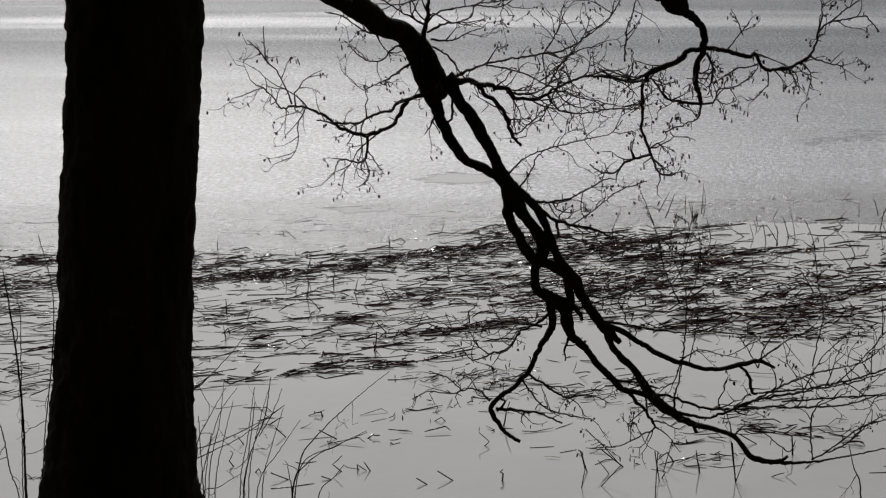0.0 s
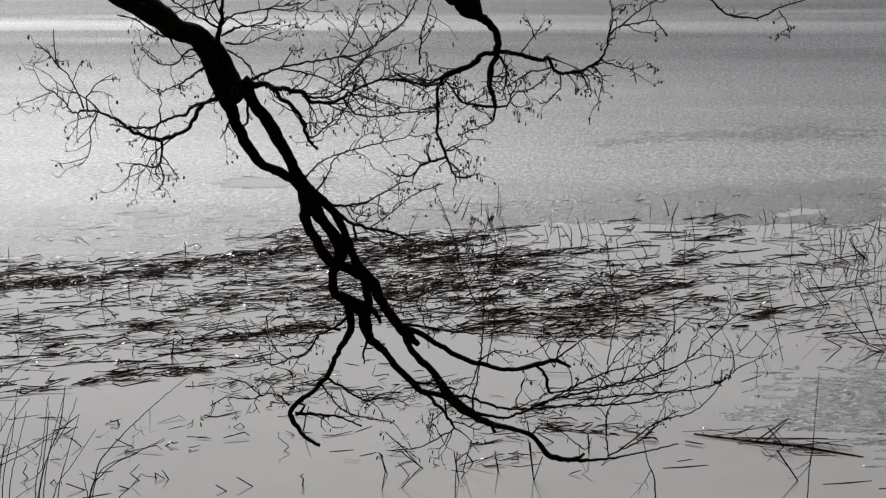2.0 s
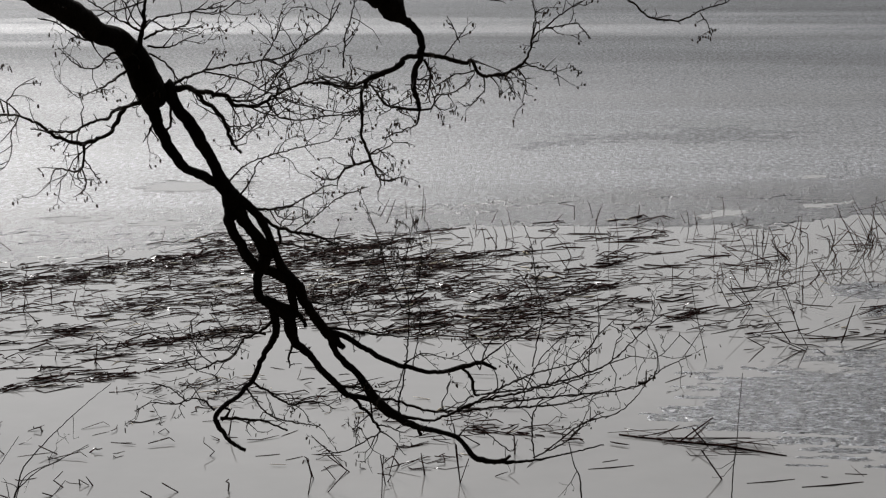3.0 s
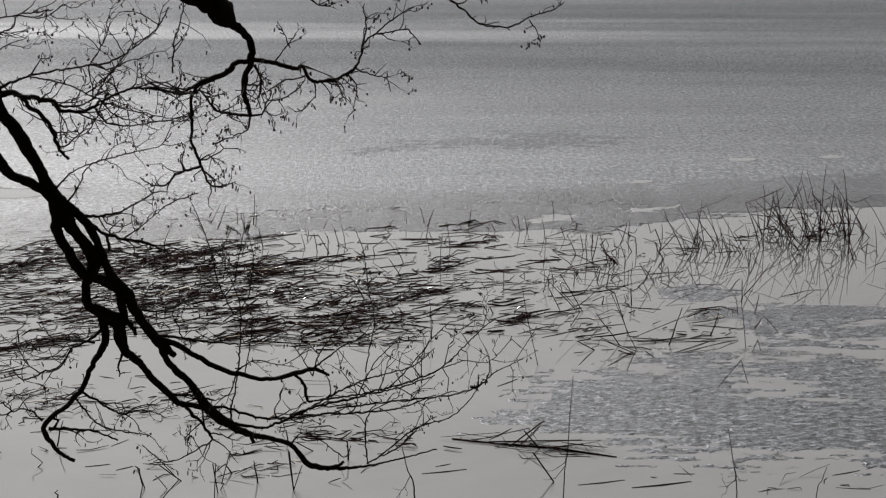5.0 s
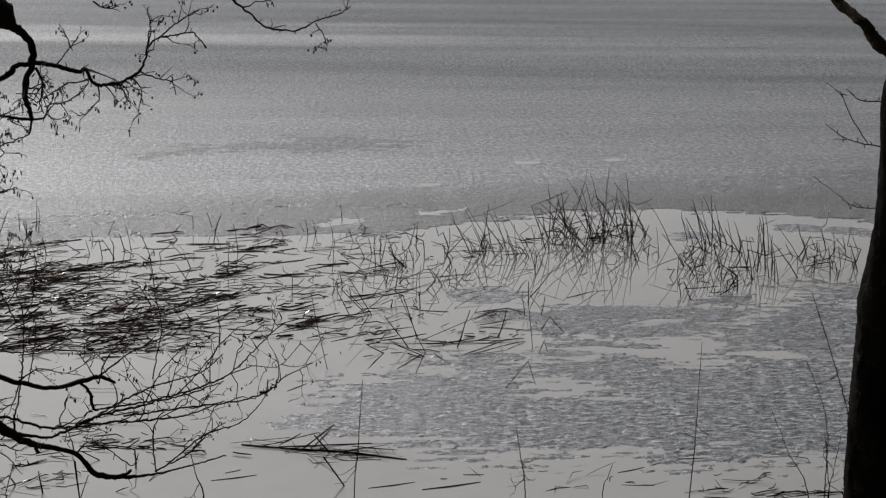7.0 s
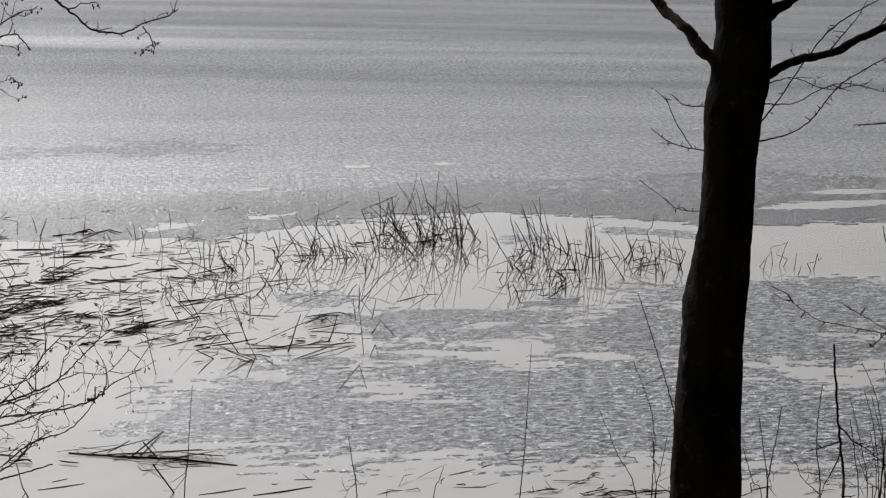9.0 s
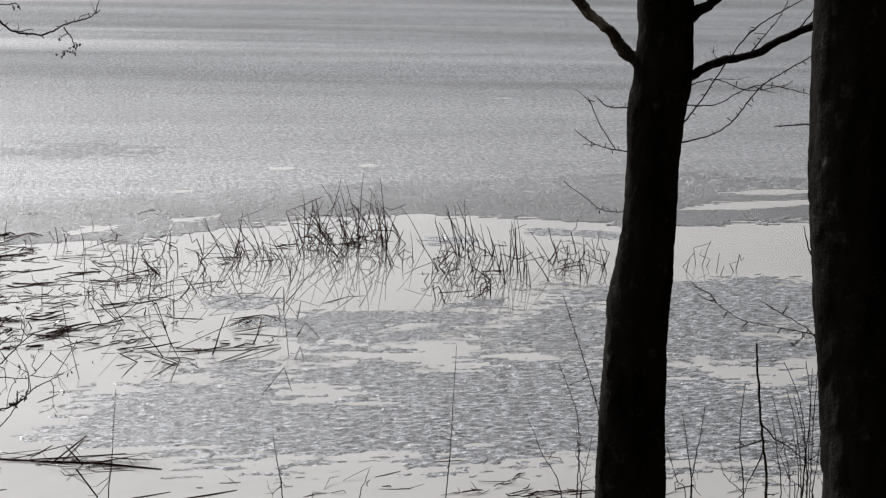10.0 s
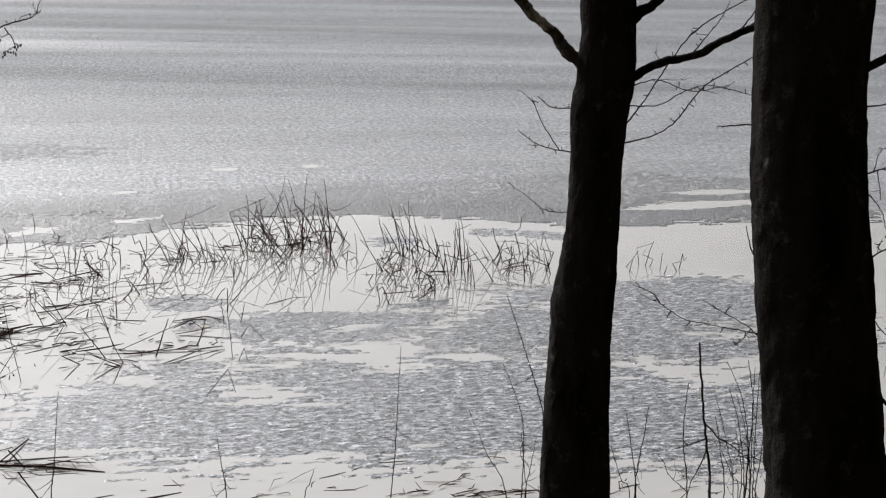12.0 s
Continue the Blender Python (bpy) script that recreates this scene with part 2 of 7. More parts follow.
def twiglet(heap, cones, start, way, length, radius, level, cone_share):
    """A crooked twig that forks, with cones and catkins hanging at its tips."""
    n = max(3, int(length / 0.03))
    p, d = np.array(start, float), np.array(way, float)
    d /= np.linalg.norm(d)
    line = [(*p, radius)]
    for k in range(n):
        d = d + np.array((RND.gauss(0, 0.34), RND.gauss(0, 0.2), RND.gauss(0.03, 0.32)))
        d /= np.linalg.norm(d)
        p = p + d * length / n
        line.append((*p, radius * (1 - 0.65 * (k + 1) / n)))
        if level > 0 and k > 0 and RND.random() < 0.38:
            side = d + np.array((RND.choice((-1, 1)) * RND.uniform(0.5, 1.2), RND.uniform(-0.5, 0.5), RND.uniform(-0.9, 0.9)))
            twiglet(heap, cones, p, side, length * RND.uniform(0.25, 0.5), radius * 0.65, level - 1, cone_share)
    heap.add(tube(line, 4))
    for q in line[1:]:
        if RND.random() < 0.5:
            bud = np.array((RND.gauss(0, 1), RND.gauss(0, 0.6), RND.gauss(0.3, 1)))
            heap.add(tube([(*q[:3], 0.0016), (*(np.array(q[:3]) + bud / np.linalg.norm(bud) * RND.uniform(0.005, 0.014)), 0.0012)], 3))
    if RND.random() < 1.35 * cone_share:
        for _ in range(RND.choice((1, 1, 2))):
            q = p + np.array((RND.gauss(0, 0.012), RND.gauss(0, 0.012), RND.uniform(-0.012, 0.0)))
            if RND.random() < 0.55:
                cones.add(spindle(q, (RND.gauss(0, 0.25), RND.gauss(0, 0.2), -1), RND.uniform(0.014, 0.028), RND.uniform(0.0024, 0.0034)))
            else:
                cones.add(spindle(q, (RND.gauss(0, 0.4), RND.gauss(0, 0.3), -1), RND.uniform(0.010, 0.016), RND.uniform(0.0038, 0.0055)))


def trunk(parent, points, mat, flake, seed, lumps=0.03, name="trunk", sides=100):
    """A tree trunk with flaking bark plates."""
    line = smooth_line(points, 0.014)
    verts, faces = tube(line, sides)
    centre = np.repeat(line[:, :3], sides, 0)
    for i in range(len(verts)):
        off = verts[i] - centre[i]
        s = Vector(verts[i])
        plate = noise.noise(Vector((s.x * 16 + seed, s.y * 16, s.z * 7)))
        plate = min(1.0, max(-0.4, plate * 7.0))
        edge = noise.noise(Vector((s.x * 30, s.y * 30 + seed, s.z * 22))) + 0.8 * noise.noise(Vector((s.x * 75, s.y * 75 + seed, s.z * 48)))
        lump = noise.noise(Vector((s.x * 4, s.y * 4, s.z * 2.2 + seed)))
        verts[i] = centre[i] + off * (1 + flake * (plate * 0.6 + edge * 0.8) + lumps * lump)
    return mesh_object(name, verts, faces, mat, parent)


def crooked(line, sway, swell):
    """Bends a line a little from side to side, as a share of its radius, and gives it knots."""
    s = RND.uniform(0, 80)
    run = np.concatenate([[0], np.cumsum(np.linalg.norm(np.diff(line[:, :3], axis=0), axis=1))])
    out = line.copy()
    for k in range(len(line)):
        r = line[k, 3]
        w = run[k] / (3.2 * r + 0.012)
        fade = min(1.0, run[k] / 0.05)
        for axis in range(3):
            out[k, axis] += fade * (sway * r + 0.0016) * (noise.noise(Vector((w, s, axis * 7.3))) * 1.6 + 0.8 * noise.noise(Vector((w * 2.6, s, axis * 3.1))))
        knot = noise.noise(Vector((w * 1.3, s + 40, 0)))
        out[k, 3] = r * (1 + swell * noise.noise(Vector((w * 0.8, s + 20, 0))) + 2.2 * swell * max(0.0, knot - 0.25))
    return out


def limb(parent, points, mat, sides=14, rough=0.12, name="limb"):
    line = crooked(smooth_line(points, 0.012), 0.2, 0.13)
    line[:, 3] *= np.where(line[:, 3] > 0.036, 1.0, 0.89)
    return mesh_object(name, *tube(line, sides, rough, seed=RND.uniform(0, 50)), mat, parent)


def branch(parent, points, sprigs=0, size=0.2, cone_share=0.5, level=2, sway=0.55, name="branch"):
    """A thin branch with sprigs along its outer part, their twigs and cones being meshes of their own under the same limb."""
    line = smooth_line(points, 0.010)
    line[:, 3] *= 0.84
    if name == "stem":
        sway = 0.16
    if sway:
        line = crooked(line, sway, 0.4 * sway)
    body = Heap()
    body.add(tube(line, 7, 0.12, seed=RND.uniform(0, 50)))
    for k in range(4, len(line) - 1, 3):
        if RND.random() < 0.55 and name == "branch":
            # short fruiting spurs
            way = np.array((RND.gauss(0, 1), RND.gauss(0, 0.5), RND.gauss(0, 1)))
            way *= (line[k, 3] + RND.uniform(0.006, 0.024)) / np.linalg.norm(way)
            body.add(tube([(*line[k, :3], 0.0022), (*(line[k, :3] + 0.6 * way), 0.0017), (*(line[k, :3] + way), 0.0022)], 4))
    ob = body.build(name, TWIG, parent)
    heap, cones = TWIGS[parent.name]
    for _ in range(round(sprigs * (1.3 if name == "stem" else 0.56))):
        k = RND.randrange(len(line) // 5, len(line))
        t = line[min(k + 1, len(line) - 1), :3] - line[k - 1, :3]
        t /= np.linalg.norm(t) + 1e-9
        side = 0.6 * t + np.array((RND.uniform(-1, 1), RND.uniform(-0.6, 0.6), RND.uniform(-1, 1)))
        spray = Heap() if SPRAYS.setdefault(parent.name, 0) < 150 else heap
        twiglet(spray, cones, line[k, :3], side, size * RND.uniform(0.4, 1.1), min(0.0036, max(0.0012 if name == "stem" else 0.0020, line[k, 3] * 0.75)), level, cone_share)
        if spray is not heap:
            SPRAYS[parent.name] += 1
            spray.build("twig", TWIG, parent)
    return ob


SPRAYS = {}
TWIGS = {}


def with_twigs(ob):
    TWIGS[ob.name] = (Heap(), Basket())
    return ob


def finish_twigs(ob):
    heap, cones = TWIGS[ob.name]
    made = heap.build("twigs", TWIG, ob)
    if made:
        tagged(made, kind="stuff")
    for v, f in cones.pieces:
        mesh_object("cone", v, f, CONE, ob)


# ---- the lake and its bank ----
def lake():
    xs = np.concatenate([np.linspace(-1500, -40, 12), np.linspace(-30, 40, 15), np.linspace(50, 1500, 12)])
    ys = np.concatenate([np.linspace(8, 60, 14), np.linspace(80, 3000, 12)])
    verts = [(x, y, 0.0) for y in ys for x in xs]
    w = len(xs)
    faces = [(j * w + i, j * w + i + 1, (j + 1) * w + i + 1, (j + 1) * w + i) for j in range(len(ys) - 1) for i in range(w - 1)]
    return tagged(mesh_object("water", verts, faces, WATER), "still grey lake water mirroring a hazy sky", "water", kind="structure")


def bank_height(x, y):
    z = np.interp(y, [-300, -20, 0, 4.5, 6, 7.4, 10, 12.6, 14, 17], [9.0, 5.0, 3.45, 2.85, 2.45, 1.95, 1.0, 0.08, -0.4, -0.9])
    return z + 0.05 * noise.noise(Vector((x * 0.9, y * 0.9, 0))) + 0.02 * noise.noise(Vector((x * 5, y * 5, 3)))


def bank():
    xs = np.concatenate([np.linspace(-1500, -30, 16), np.linspace(-28, 28, 150), np.linspace(30, 1500, 16)])
    ys = np.concatenate([np.linspace(-1500, -22, 14), np.linspace(-20, 17, 110)])
    w = len(xs)
    verts = [(x, y, bank_height(x, max(y, -300))) for y in ys for x in xs]
    faces = [(j * w + i, j * w + i + 1, (j + 1) * w + i + 1, (j + 1) * w + i) for j in range(len(ys) - 1) for i in range(w - 1)]
    return tagged(mesh_object("ground", verts, faces, LITTER), "dark bank of old leaf litter sloping to the lake", "ground", kind="structure")


def woods():
    """Unseen dark wall closing the place behind the camera, added to shade the trunks."""
    verts, faces = [], []
    n = 90
    for k in range(n + 1):
        a = radians(158 + 224 * k / n)
        r = 9.0 + 1.2 * noise.noise(Vector((k * 0.4, 0, 0)))
        for z in (2.0, 8.0, 16.0, 25.0 + 3.0 * noise.noise(Vector((k * 0.9, 4, 0)))):
            # leans in overhead to keep more sky off the trunks
            s = r * (1 - 0.025 * max(z - 8, 0))
            verts.append((s * math.cos(a), s * math.sin(a), z))
    for k in range(n):
        for j in range(3):
            faces.append((k * 4 + j, (k + 1) * 4 + j, (k + 1) * 4 + j + 1, k * 4 + j + 1))
    return tagged(mesh_object("backdrop", verts, faces, SHADE_WALL), "unseen dark wall added behind the camera to shade the trunks", "woods", kind="structure")


def added_hills():
    """Unseen wooded hills closing the lake, added to dim low sky mirrored in ice."""
    verts, faces, n = [], [], 90
    for k in range(n + 1):
        a = radians(-95 + 190 * k / n)
        top = 118 + 30 * noise.noise(Vector((k * 0.16, 2, 0))) + 7 * noise.noise(Vector((k * 1.3, 5, 0)))
        for r, z in ((1150, -1.0), (1165, 0.35 * top), (1190, 0.75 * top), (1240, top)):
            verts.append((r * math.sin(a), r * math.cos(a), z))
    for k in range(n):
        for j in range(3):
            faces.append((k * 4 + j, (k + 1) * 4 + j, (k + 1) * 4 + j + 1, k * 4 + j + 1))
    return tagged(mesh_object("backdrop", verts, faces, HAZED_HILLS), "unseen hazed hills added to dim the sky in the ice", "woods", kind="structure")


lake()
bank()
woods()
added_hills()


# ---- ice ----
def fractal(x, y, scale, seed):
    s, a = 0.0, 1.0
    for k in range(5):
        s += a * noise.noise(Vector((x * scale + seed, y * scale, seed * 0.7)))
        scale *= 2.1
        a *= 0.55
    return s


ICE_FRONT = [(-14.96, 22.15), (-12.92, 22.54), (-11.30, 22.82), (-10.10, 23.04), (-8.11, 23.34), (-7.38, 23.64), (-6.72, 24.22), (-6.02, 24.73), (-5.26, 25.09), (-3.72, 25.73), (-1.28, 26.37), (-0.45, 26.37), (0.71, 26.11), (1.72, 26.19), (2.24, 26.83), (2.96, 27.34), (3.53, 27.74), (4.19, 28.04), (6.26, 28.32), (6.79, 28.14), (7.75, 28.18), (8.62, 27.86), (9.44, 27.40), (10.42, 27.32), (11.43, 27.19), (12.60, 27.41), (15.06, 27.49)]
SOAKED_BACK = [(17.71, 32.49), (14.80, 32.36), (12.46, 32.94), (10.04, 32.58), (6.64, 32.02), (3.97, 31.29), (1.99, 30.72), (0.59, 30.32), (-1.42, 29.29), (-4.03, 27.82), (-5.83, 27.79), (-6.75, 27.78), (-8.54, 27.44), (-11.76, 26.82), (-14.90, 26.10), (-17.20, 25.59)]


def far_ice():
    """The main sheet: a ragged front edge, and rows that run back to the horizon."""
    front_x, front_y = zip(*ICE_FRONT)
    rng = np.random.RandomState(5)
    xs = np.concatenate([np.linspace(-1400, -60, 20), np.arange(-45, 55, 0.11), np.linspace(70, 1400, 20)])
    steps, s = [0.9], 0.10
    while steps[-1] < 80:
        steps.append(steps[-1] + s)
        s *= 1.008
    back = np.concatenate([steps, np.linspace(90, 2900, 25)])
    front = np.interp(xs, front_x, front_y)
    w, h = len(xs), len(back)
    verts = np.empty((h, w, 3))
    verts[:, :, 0], verts[:, :, 1] = xs[None, :], front[None, :] + back[:, None]
    fine = (np.abs(xs - 5) < 49)[None, :] & (back < 85)[:, None]
    verts[:, :, 0] += rng.uniform(-0.04, 0.04, (h, w)) * fine
    lumps = np.minimum(0.0048, 0.04 * np.gradient(back)) * (back > 1.5)
    verts[:, :, 2] = (0.003 + 1.5 * lumps)[:, None] + 0.4 * rng.normal(0, 1, (h, w)) * lumps[:, None] * fine
    verts[:, :, 2] = np.maximum(verts[:, :, 2], 0.002)
    k = (np.arange(h - 1)[:, None] * w + np.arange(w - 1)[None, :]).ravel()
    faces = np.column_stack([k, k + 1, k + w + 1, k + w]).tolist()
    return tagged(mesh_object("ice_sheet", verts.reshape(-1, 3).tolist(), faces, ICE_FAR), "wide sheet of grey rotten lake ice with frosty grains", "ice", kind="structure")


def inside(poly, x, y):
    """Signed share: how deep a place lies inside a polygon, in metres (negative outside)."""
    p = np.array(poly, float)
    q = np.roll(p, -1, 0)
    e = q - p
    w = np.array((x, y)) - p
    t = np.clip((w * e).sum(1) / (e * e).sum(1), 0, 1)
    d = np.sqrt(((w - e * t[:, None]) ** 2).sum(1)).min()
    cross = ((p[:, 1] > y) != (q[:, 1] > y)) & (x < e[:, 0] * (y - p[:, 1]) / (e[:, 1] + 1e-12) + p[:, 0])
    return d if cross.sum() % 2 else -d


def floe(name, poly, holes, step, mat, label, seed, ragged, height, kind="structure", category="ice", relief=0.003, grow=0.0):
    """A low ragged sheet: small cells are kept where the noisy outline allows."""
    p = np.array(poly)
    x0, y0, x1, y1 = p[:, 0].min() - 0.6, p[:, 1].min() - 0.6, p[:, 0].max() + 0.6, p[:, 1].max() + 0.6
    nx, ny = int((x1 - x0) / step), int((y1 - y0) / step)
    keep = set()
    for j in range(ny):
        for i in range(nx):
            x, y = x0 + (i + 0.5) * step, y0 + (j + 0.5) * step
            d = inside(poly, x, y)
            if d < -0.6:
                continue
            for h in holes:
                d = min(d, -inside(h, x, y))
            if d > 1.6 * ragged or d + ragged * fractal(x * 0.5, y, 1.1, seed) + 1.1 * ragged * fractal(x * 0.22, y * 1.5, 6.0, seed + 4) > -grow:
                keep.add((i, j))
    groups = []
    while keep:
        todo, group = [min(keep)], set()
        keep.discard(todo[0])
        while todo:
            i, j = todo.pop()
            group.add((i, j))
            for q in ((i + 1, j), (i - 1, j), (i, j + 1), (i, j - 1)):
                if q in keep:
                    keep.discard(q)
                    todo.append(q)
        groups.append(group)
    small = set().union(*[g for g in groups if len(g) < 60]) if groups else set()
    sheets = [(name, label, kind, g) for g in groups if len(g) >= 60]
    if small:
        sheets.append(("ice_crumbs" if mat is not WATER else "meltwater_drops", "small crumbs of " + ("slushy ice" if mat is not WATER else "meltwater"), "stuff", small))
    for title, text, sort, cells in sheets:
        index, verts, faces = {}, [], []
        for i, j in sorted(cells):
            q = []
            for a, b in ((i, j), (i + 1, j), (i + 1, j + 1), (i, j + 1)):
                if (a, b) not in index:
                    jx, jy = RND.uniform(-0.35, 0.35) * step, RND.uniform(-0.35, 0.35) * step
                    index[(a, b)] = len(verts)
                    edge = not {(a, b), (a - 1, b), (a, b - 1), (a - 1, b - 1)} <= cells
                    verts.append((x0 + a * step + jx, y0 + b * step + jy, (-0.002 if relief else height - 0.004) if edge else height + relief * abs(RND.gauss(0, 1))))
                q.append(index[(a, b)])
            faces.append(tuple(q))
        tagged(mesh_object(title, verts, faces, mat, smooth=False), text, category, kind=sort)


FLOE_REEDS = [(2.90, 21.15), (3.43, 21.48), (3.97, 21.73), (4.49, 21.80), (4.81, 21.61), (5.22, 21.47), (5.58, 21.75), (5.90, 21.78), (5.86, 21.53), (5.59, 20.94), (5.03, 20.70), (4.76, 20.22), (4.49, 20.11), (3.96, 20.17), (3.59, 20.35), (3.24, 20.67)]
FLOE_EAST = [(5.24, 20.39), (5.88, 21.21), (6.39, 21.47), (6.66, 21.96), (6.73, 22.43), (7.04, 22.61), (7.56, 22.74), (8.75, 23.02), (9.31, 22.99), (9.79, 23.15), (10.59, 22.74), (11.95, 22.41), (10.03, 18.66), (8.83, 18.80), (8.30, 18.66), (8.02, 18.81), (7.77, 19.04), (7.30, 19.05), (6.50, 19.46), (6.04, 19.31), (5.70, 19.29), (5.43, 19.54), (5.28, 19.99)]
FLOE_NEAR = [(0.43, 17.79), (0.90, 18.46), (1.50, 18.70), (1.89, 19.02), (2.27, 19.17), (2.88, 19.14), (3.29, 19.31), (3.80, 19.32), (4.22, 18.87), (5.21, 18.72), (6.18, 18.48), (7.04, 18.52), (7.49, 18.31), (7.72, 18.08), (7.91, 17.90), (8.47, 18.00), (9.66, 17.95), (7.93, 14.56), (7.01, 14.74), (6.68, 14.85), (5.73, 15.06), (5.14, 15.23), (4.63, 15.53), (3.75, 15.69), (3.20, 15.65), (2.77, 15.58), (2.25, 15.56), (1.77, 15.77), (1.04, 16.08), (0.49, 16.37), (-0.01, 16.98)]
far_ice()
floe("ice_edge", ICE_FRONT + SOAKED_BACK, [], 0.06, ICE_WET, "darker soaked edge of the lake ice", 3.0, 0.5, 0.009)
floe("ice_floe", FLOE_REEDS, [[(4.07, 20.52), (4.27, 20.88), (4.68, 21.01), (4.82, 20.87), (4.57, 20.49), (4.28, 20.44)]], 0.045, ICE_NEAR, "ragged floe of grey slushy ice on open water", 2.0, 0.16, 0.0020, grow=0.03)
floe("ice_floe", FLOE_EAST, [[(8.78, 20.05), (9.26, 20.39), (9.82, 20.32), (9.70, 19.81), (9.16, 19.68)], [(6.69, 21.47), (7.01, 21.76), (7.38, 21.82), (7.42, 21.59), (6.97, 21.38)]], 0.045, ICE_NEAR, "ragged floe of grey slushy ice on open water", 5.0, 0.36, 0.0040, grow=0.00)
floe("ice_floe", FLOE_NEAR, [[(2.73, 18.18), (2.95, 18.40), (3.36, 18.28), (3.61, 17.97), (3.44, 17.78), (2.87, 17.90)]], 0.045, ICE_NEAR, "ragged floe of grey slushy ice on open water", 9.0, 0.60, 0.0020, grow=0.00)
floe("ice_floe", [(2.13, 22.56), (2.54, 22.75), (3.03, 22.60), (3.08, 22.20), (2.66, 21.90), (2.18, 22.01)], [], 0.045, ICE_NEAR, "ragged floe of grey slushy ice on open water", 12.0, 0.22, 0.0020, grow=0.05)
floe("ice_floe", [(5.18, 21.95), (5.70, 22.26), (6.10, 22.26), (6.00, 21.90), (5.29, 21.78)], [], 0.045, ICE_NEAR, "ragged floe of grey slushy ice on open water", 13.0, 0.15, 0.0020, grow=0.00)
floe("ice_floe", [(2.93, 20.38), (3.47, 20.42), (3.93, 19.99), (4.41, 19.74), (4.76, 19.54), (4.33, 19.38), (3.71, 19.51), (3.10, 19.77)], [], 0.045, ICE_NEAR, "ragged floe of grey slushy ice on open water", 15.0, 0.36, 0.0030, grow=0.10)
floe("ice_floe", [(4.93, 19.13), (5.72, 19.14), (6.53, 18.93), (6.47, 18.74), (5.64, 18.84)], [], 0.045, ICE_NEAR, "ragged floe of grey slushy ice on open water", 16.0, 0.32, 0.0030, grow=0.12)
floe("ice_floe", [(5.92, 26.34), (6.33, 26.58), (6.78, 26.46), (6.66, 26.10), (5.94, 26.02)], [], 0.045, ICE_NEAR, "ragged floe of grey slushy ice on open water", 17.0, 0.20, 0.0020, grow=0.05)
floe("ice_floe", [(7.53, 26.69), (8.13, 27.18), (8.61, 26.90), (9.23, 26.76), (8.95, 26.20), (8.20, 26.45)], [], 0.045, ICE_NEAR, "ragged floe of grey slushy ice on open water", 18.0, 0.25, 0.0020, grow=0.05)
floe("ice_floe", [(0.50, 17.98), (0.87, 18.36), (1.35, 18.44), (1.56, 18.17), (0.95, 17.75)], [], 0.045, ICE_NEAR, "ragged floe of grey slushy ice on open water", 19.0, 0.35, 0.0020, grow=0.10)
for outline, openings, seed, film in ((FLOE_REEDS, [[(4.07, 20.52), (4.27, 20.88), (4.68, 21.01), (4.82, 20.87), (4.57, 20.49), (4.28, 20.44)]], 61.0, 0.0007), (FLOE_EAST, [], 63.0, 0.0011), (FLOE_NEAR, [], 65.0, 0.0015)):
    floe("slush_film", outline, openings, 0.09, ICE_FILM, "thin broken film of slush on open water", seed, 0.4, film, relief=0.0, grow=0.4)
floe("meltwater_pool", [(2.22, 28.12), (2.63, 28.39), (3.12, 28.67), (3.11, 28.36), (2.59, 27.99), (2.24, 27.87)], [], 0.06, WATER, "shallow pool of meltwater on the ice", 51.5, 0.10, 0.0175, category="water", relief=0.0)
floe("meltwater_pool", [(0.45, 27.19), (0.93, 27.71), (1.49, 27.67), (1.29, 27.14), (0.73, 26.86)], [], 0.06, WATER, "shallow pool of meltwater on the ice", 53.5, 0.10, 0.0175, category="water", relief=0.0)
floe("meltwater_pool", [(2.46, 30.86), (2.67, 31.10), (2.85, 31.04), (2.81, 30.80), (2.59, 30.68)], [], 0.06, WATER, "shallow pool of meltwater on the ice", 54.5, 0.10, 0.0175, category="water", relief=0.0)
floe("meltwater_pool", [(4.47, 33.41), (4.66, 33.70), (5.05, 33.71), (4.98, 33.35), (4.70, 33.21)], [], 0.06, WATER, "shallow pool of meltwater on the ice", 55.5, 0.10, 0.0175, category="water", relief=0.0)
floe("meltwater_pool", [(6.26, 33.80), (6.47, 34.09), (6.70, 34.03), (6.60, 33.73), (6.37, 33.59)], [], 0.06, WATER, "shallow pool of meltwater on the ice", 56.5, 0.10, 0.0175, category="water", relief=0.0)
floe("meltwater_pool", [(10.94, 28.74), (11.74, 29.22), (12.60, 29.56), (13.42, 29.72), (14.08, 29.53), (13.66, 29.07), (12.60, 28.81), (11.48, 28.56)], [], 0.07, WATER, "shallow pool of meltwater on the ice", 2.5, 0.14, 0.0175, category="water", relief=0.0)
floe("meltwater_pool", [(12.36, 30.40), (13.13, 30.83), (14.18, 30.76), (14.47, 30.37), (13.33, 30.02)], [], 0.07, WATER, "shallow pool of meltwater on the ice", 1.5, 0.14, 0.0175, category="water", relief=0.0)
floe("meltwater_pool", [(11.84, 45.57), (12.33, 46.00), (12.69, 45.63), (12.16, 45.34)], [], 0.07, WATER, "shallow pool of meltwater on the ice", 7.5, 0.18, 0.0175, category="water", relief=0.0)
floe("meltwater_pool", [(-8.72, 29.20), (-8.37, 29.94), (-7.78, 30.00), (-6.85, 29.86), (-6.81, 29.29), (-7.97, 28.82)], [], 0.07, WATER, "shallow pool of meltwater on the ice", 8.5, 0.18, 0.0175, category="water", relief=0.0)
floe("meltwater_pool", [(-9.54, 26.44), (-9.18, 26.78), (-8.34, 26.49), (-8.87, 26.14)], [], 0.07, WATER, "shallow pool of meltwater on the ice", 9.5, 0.18, 0.0175, category="water", relief=0.0)
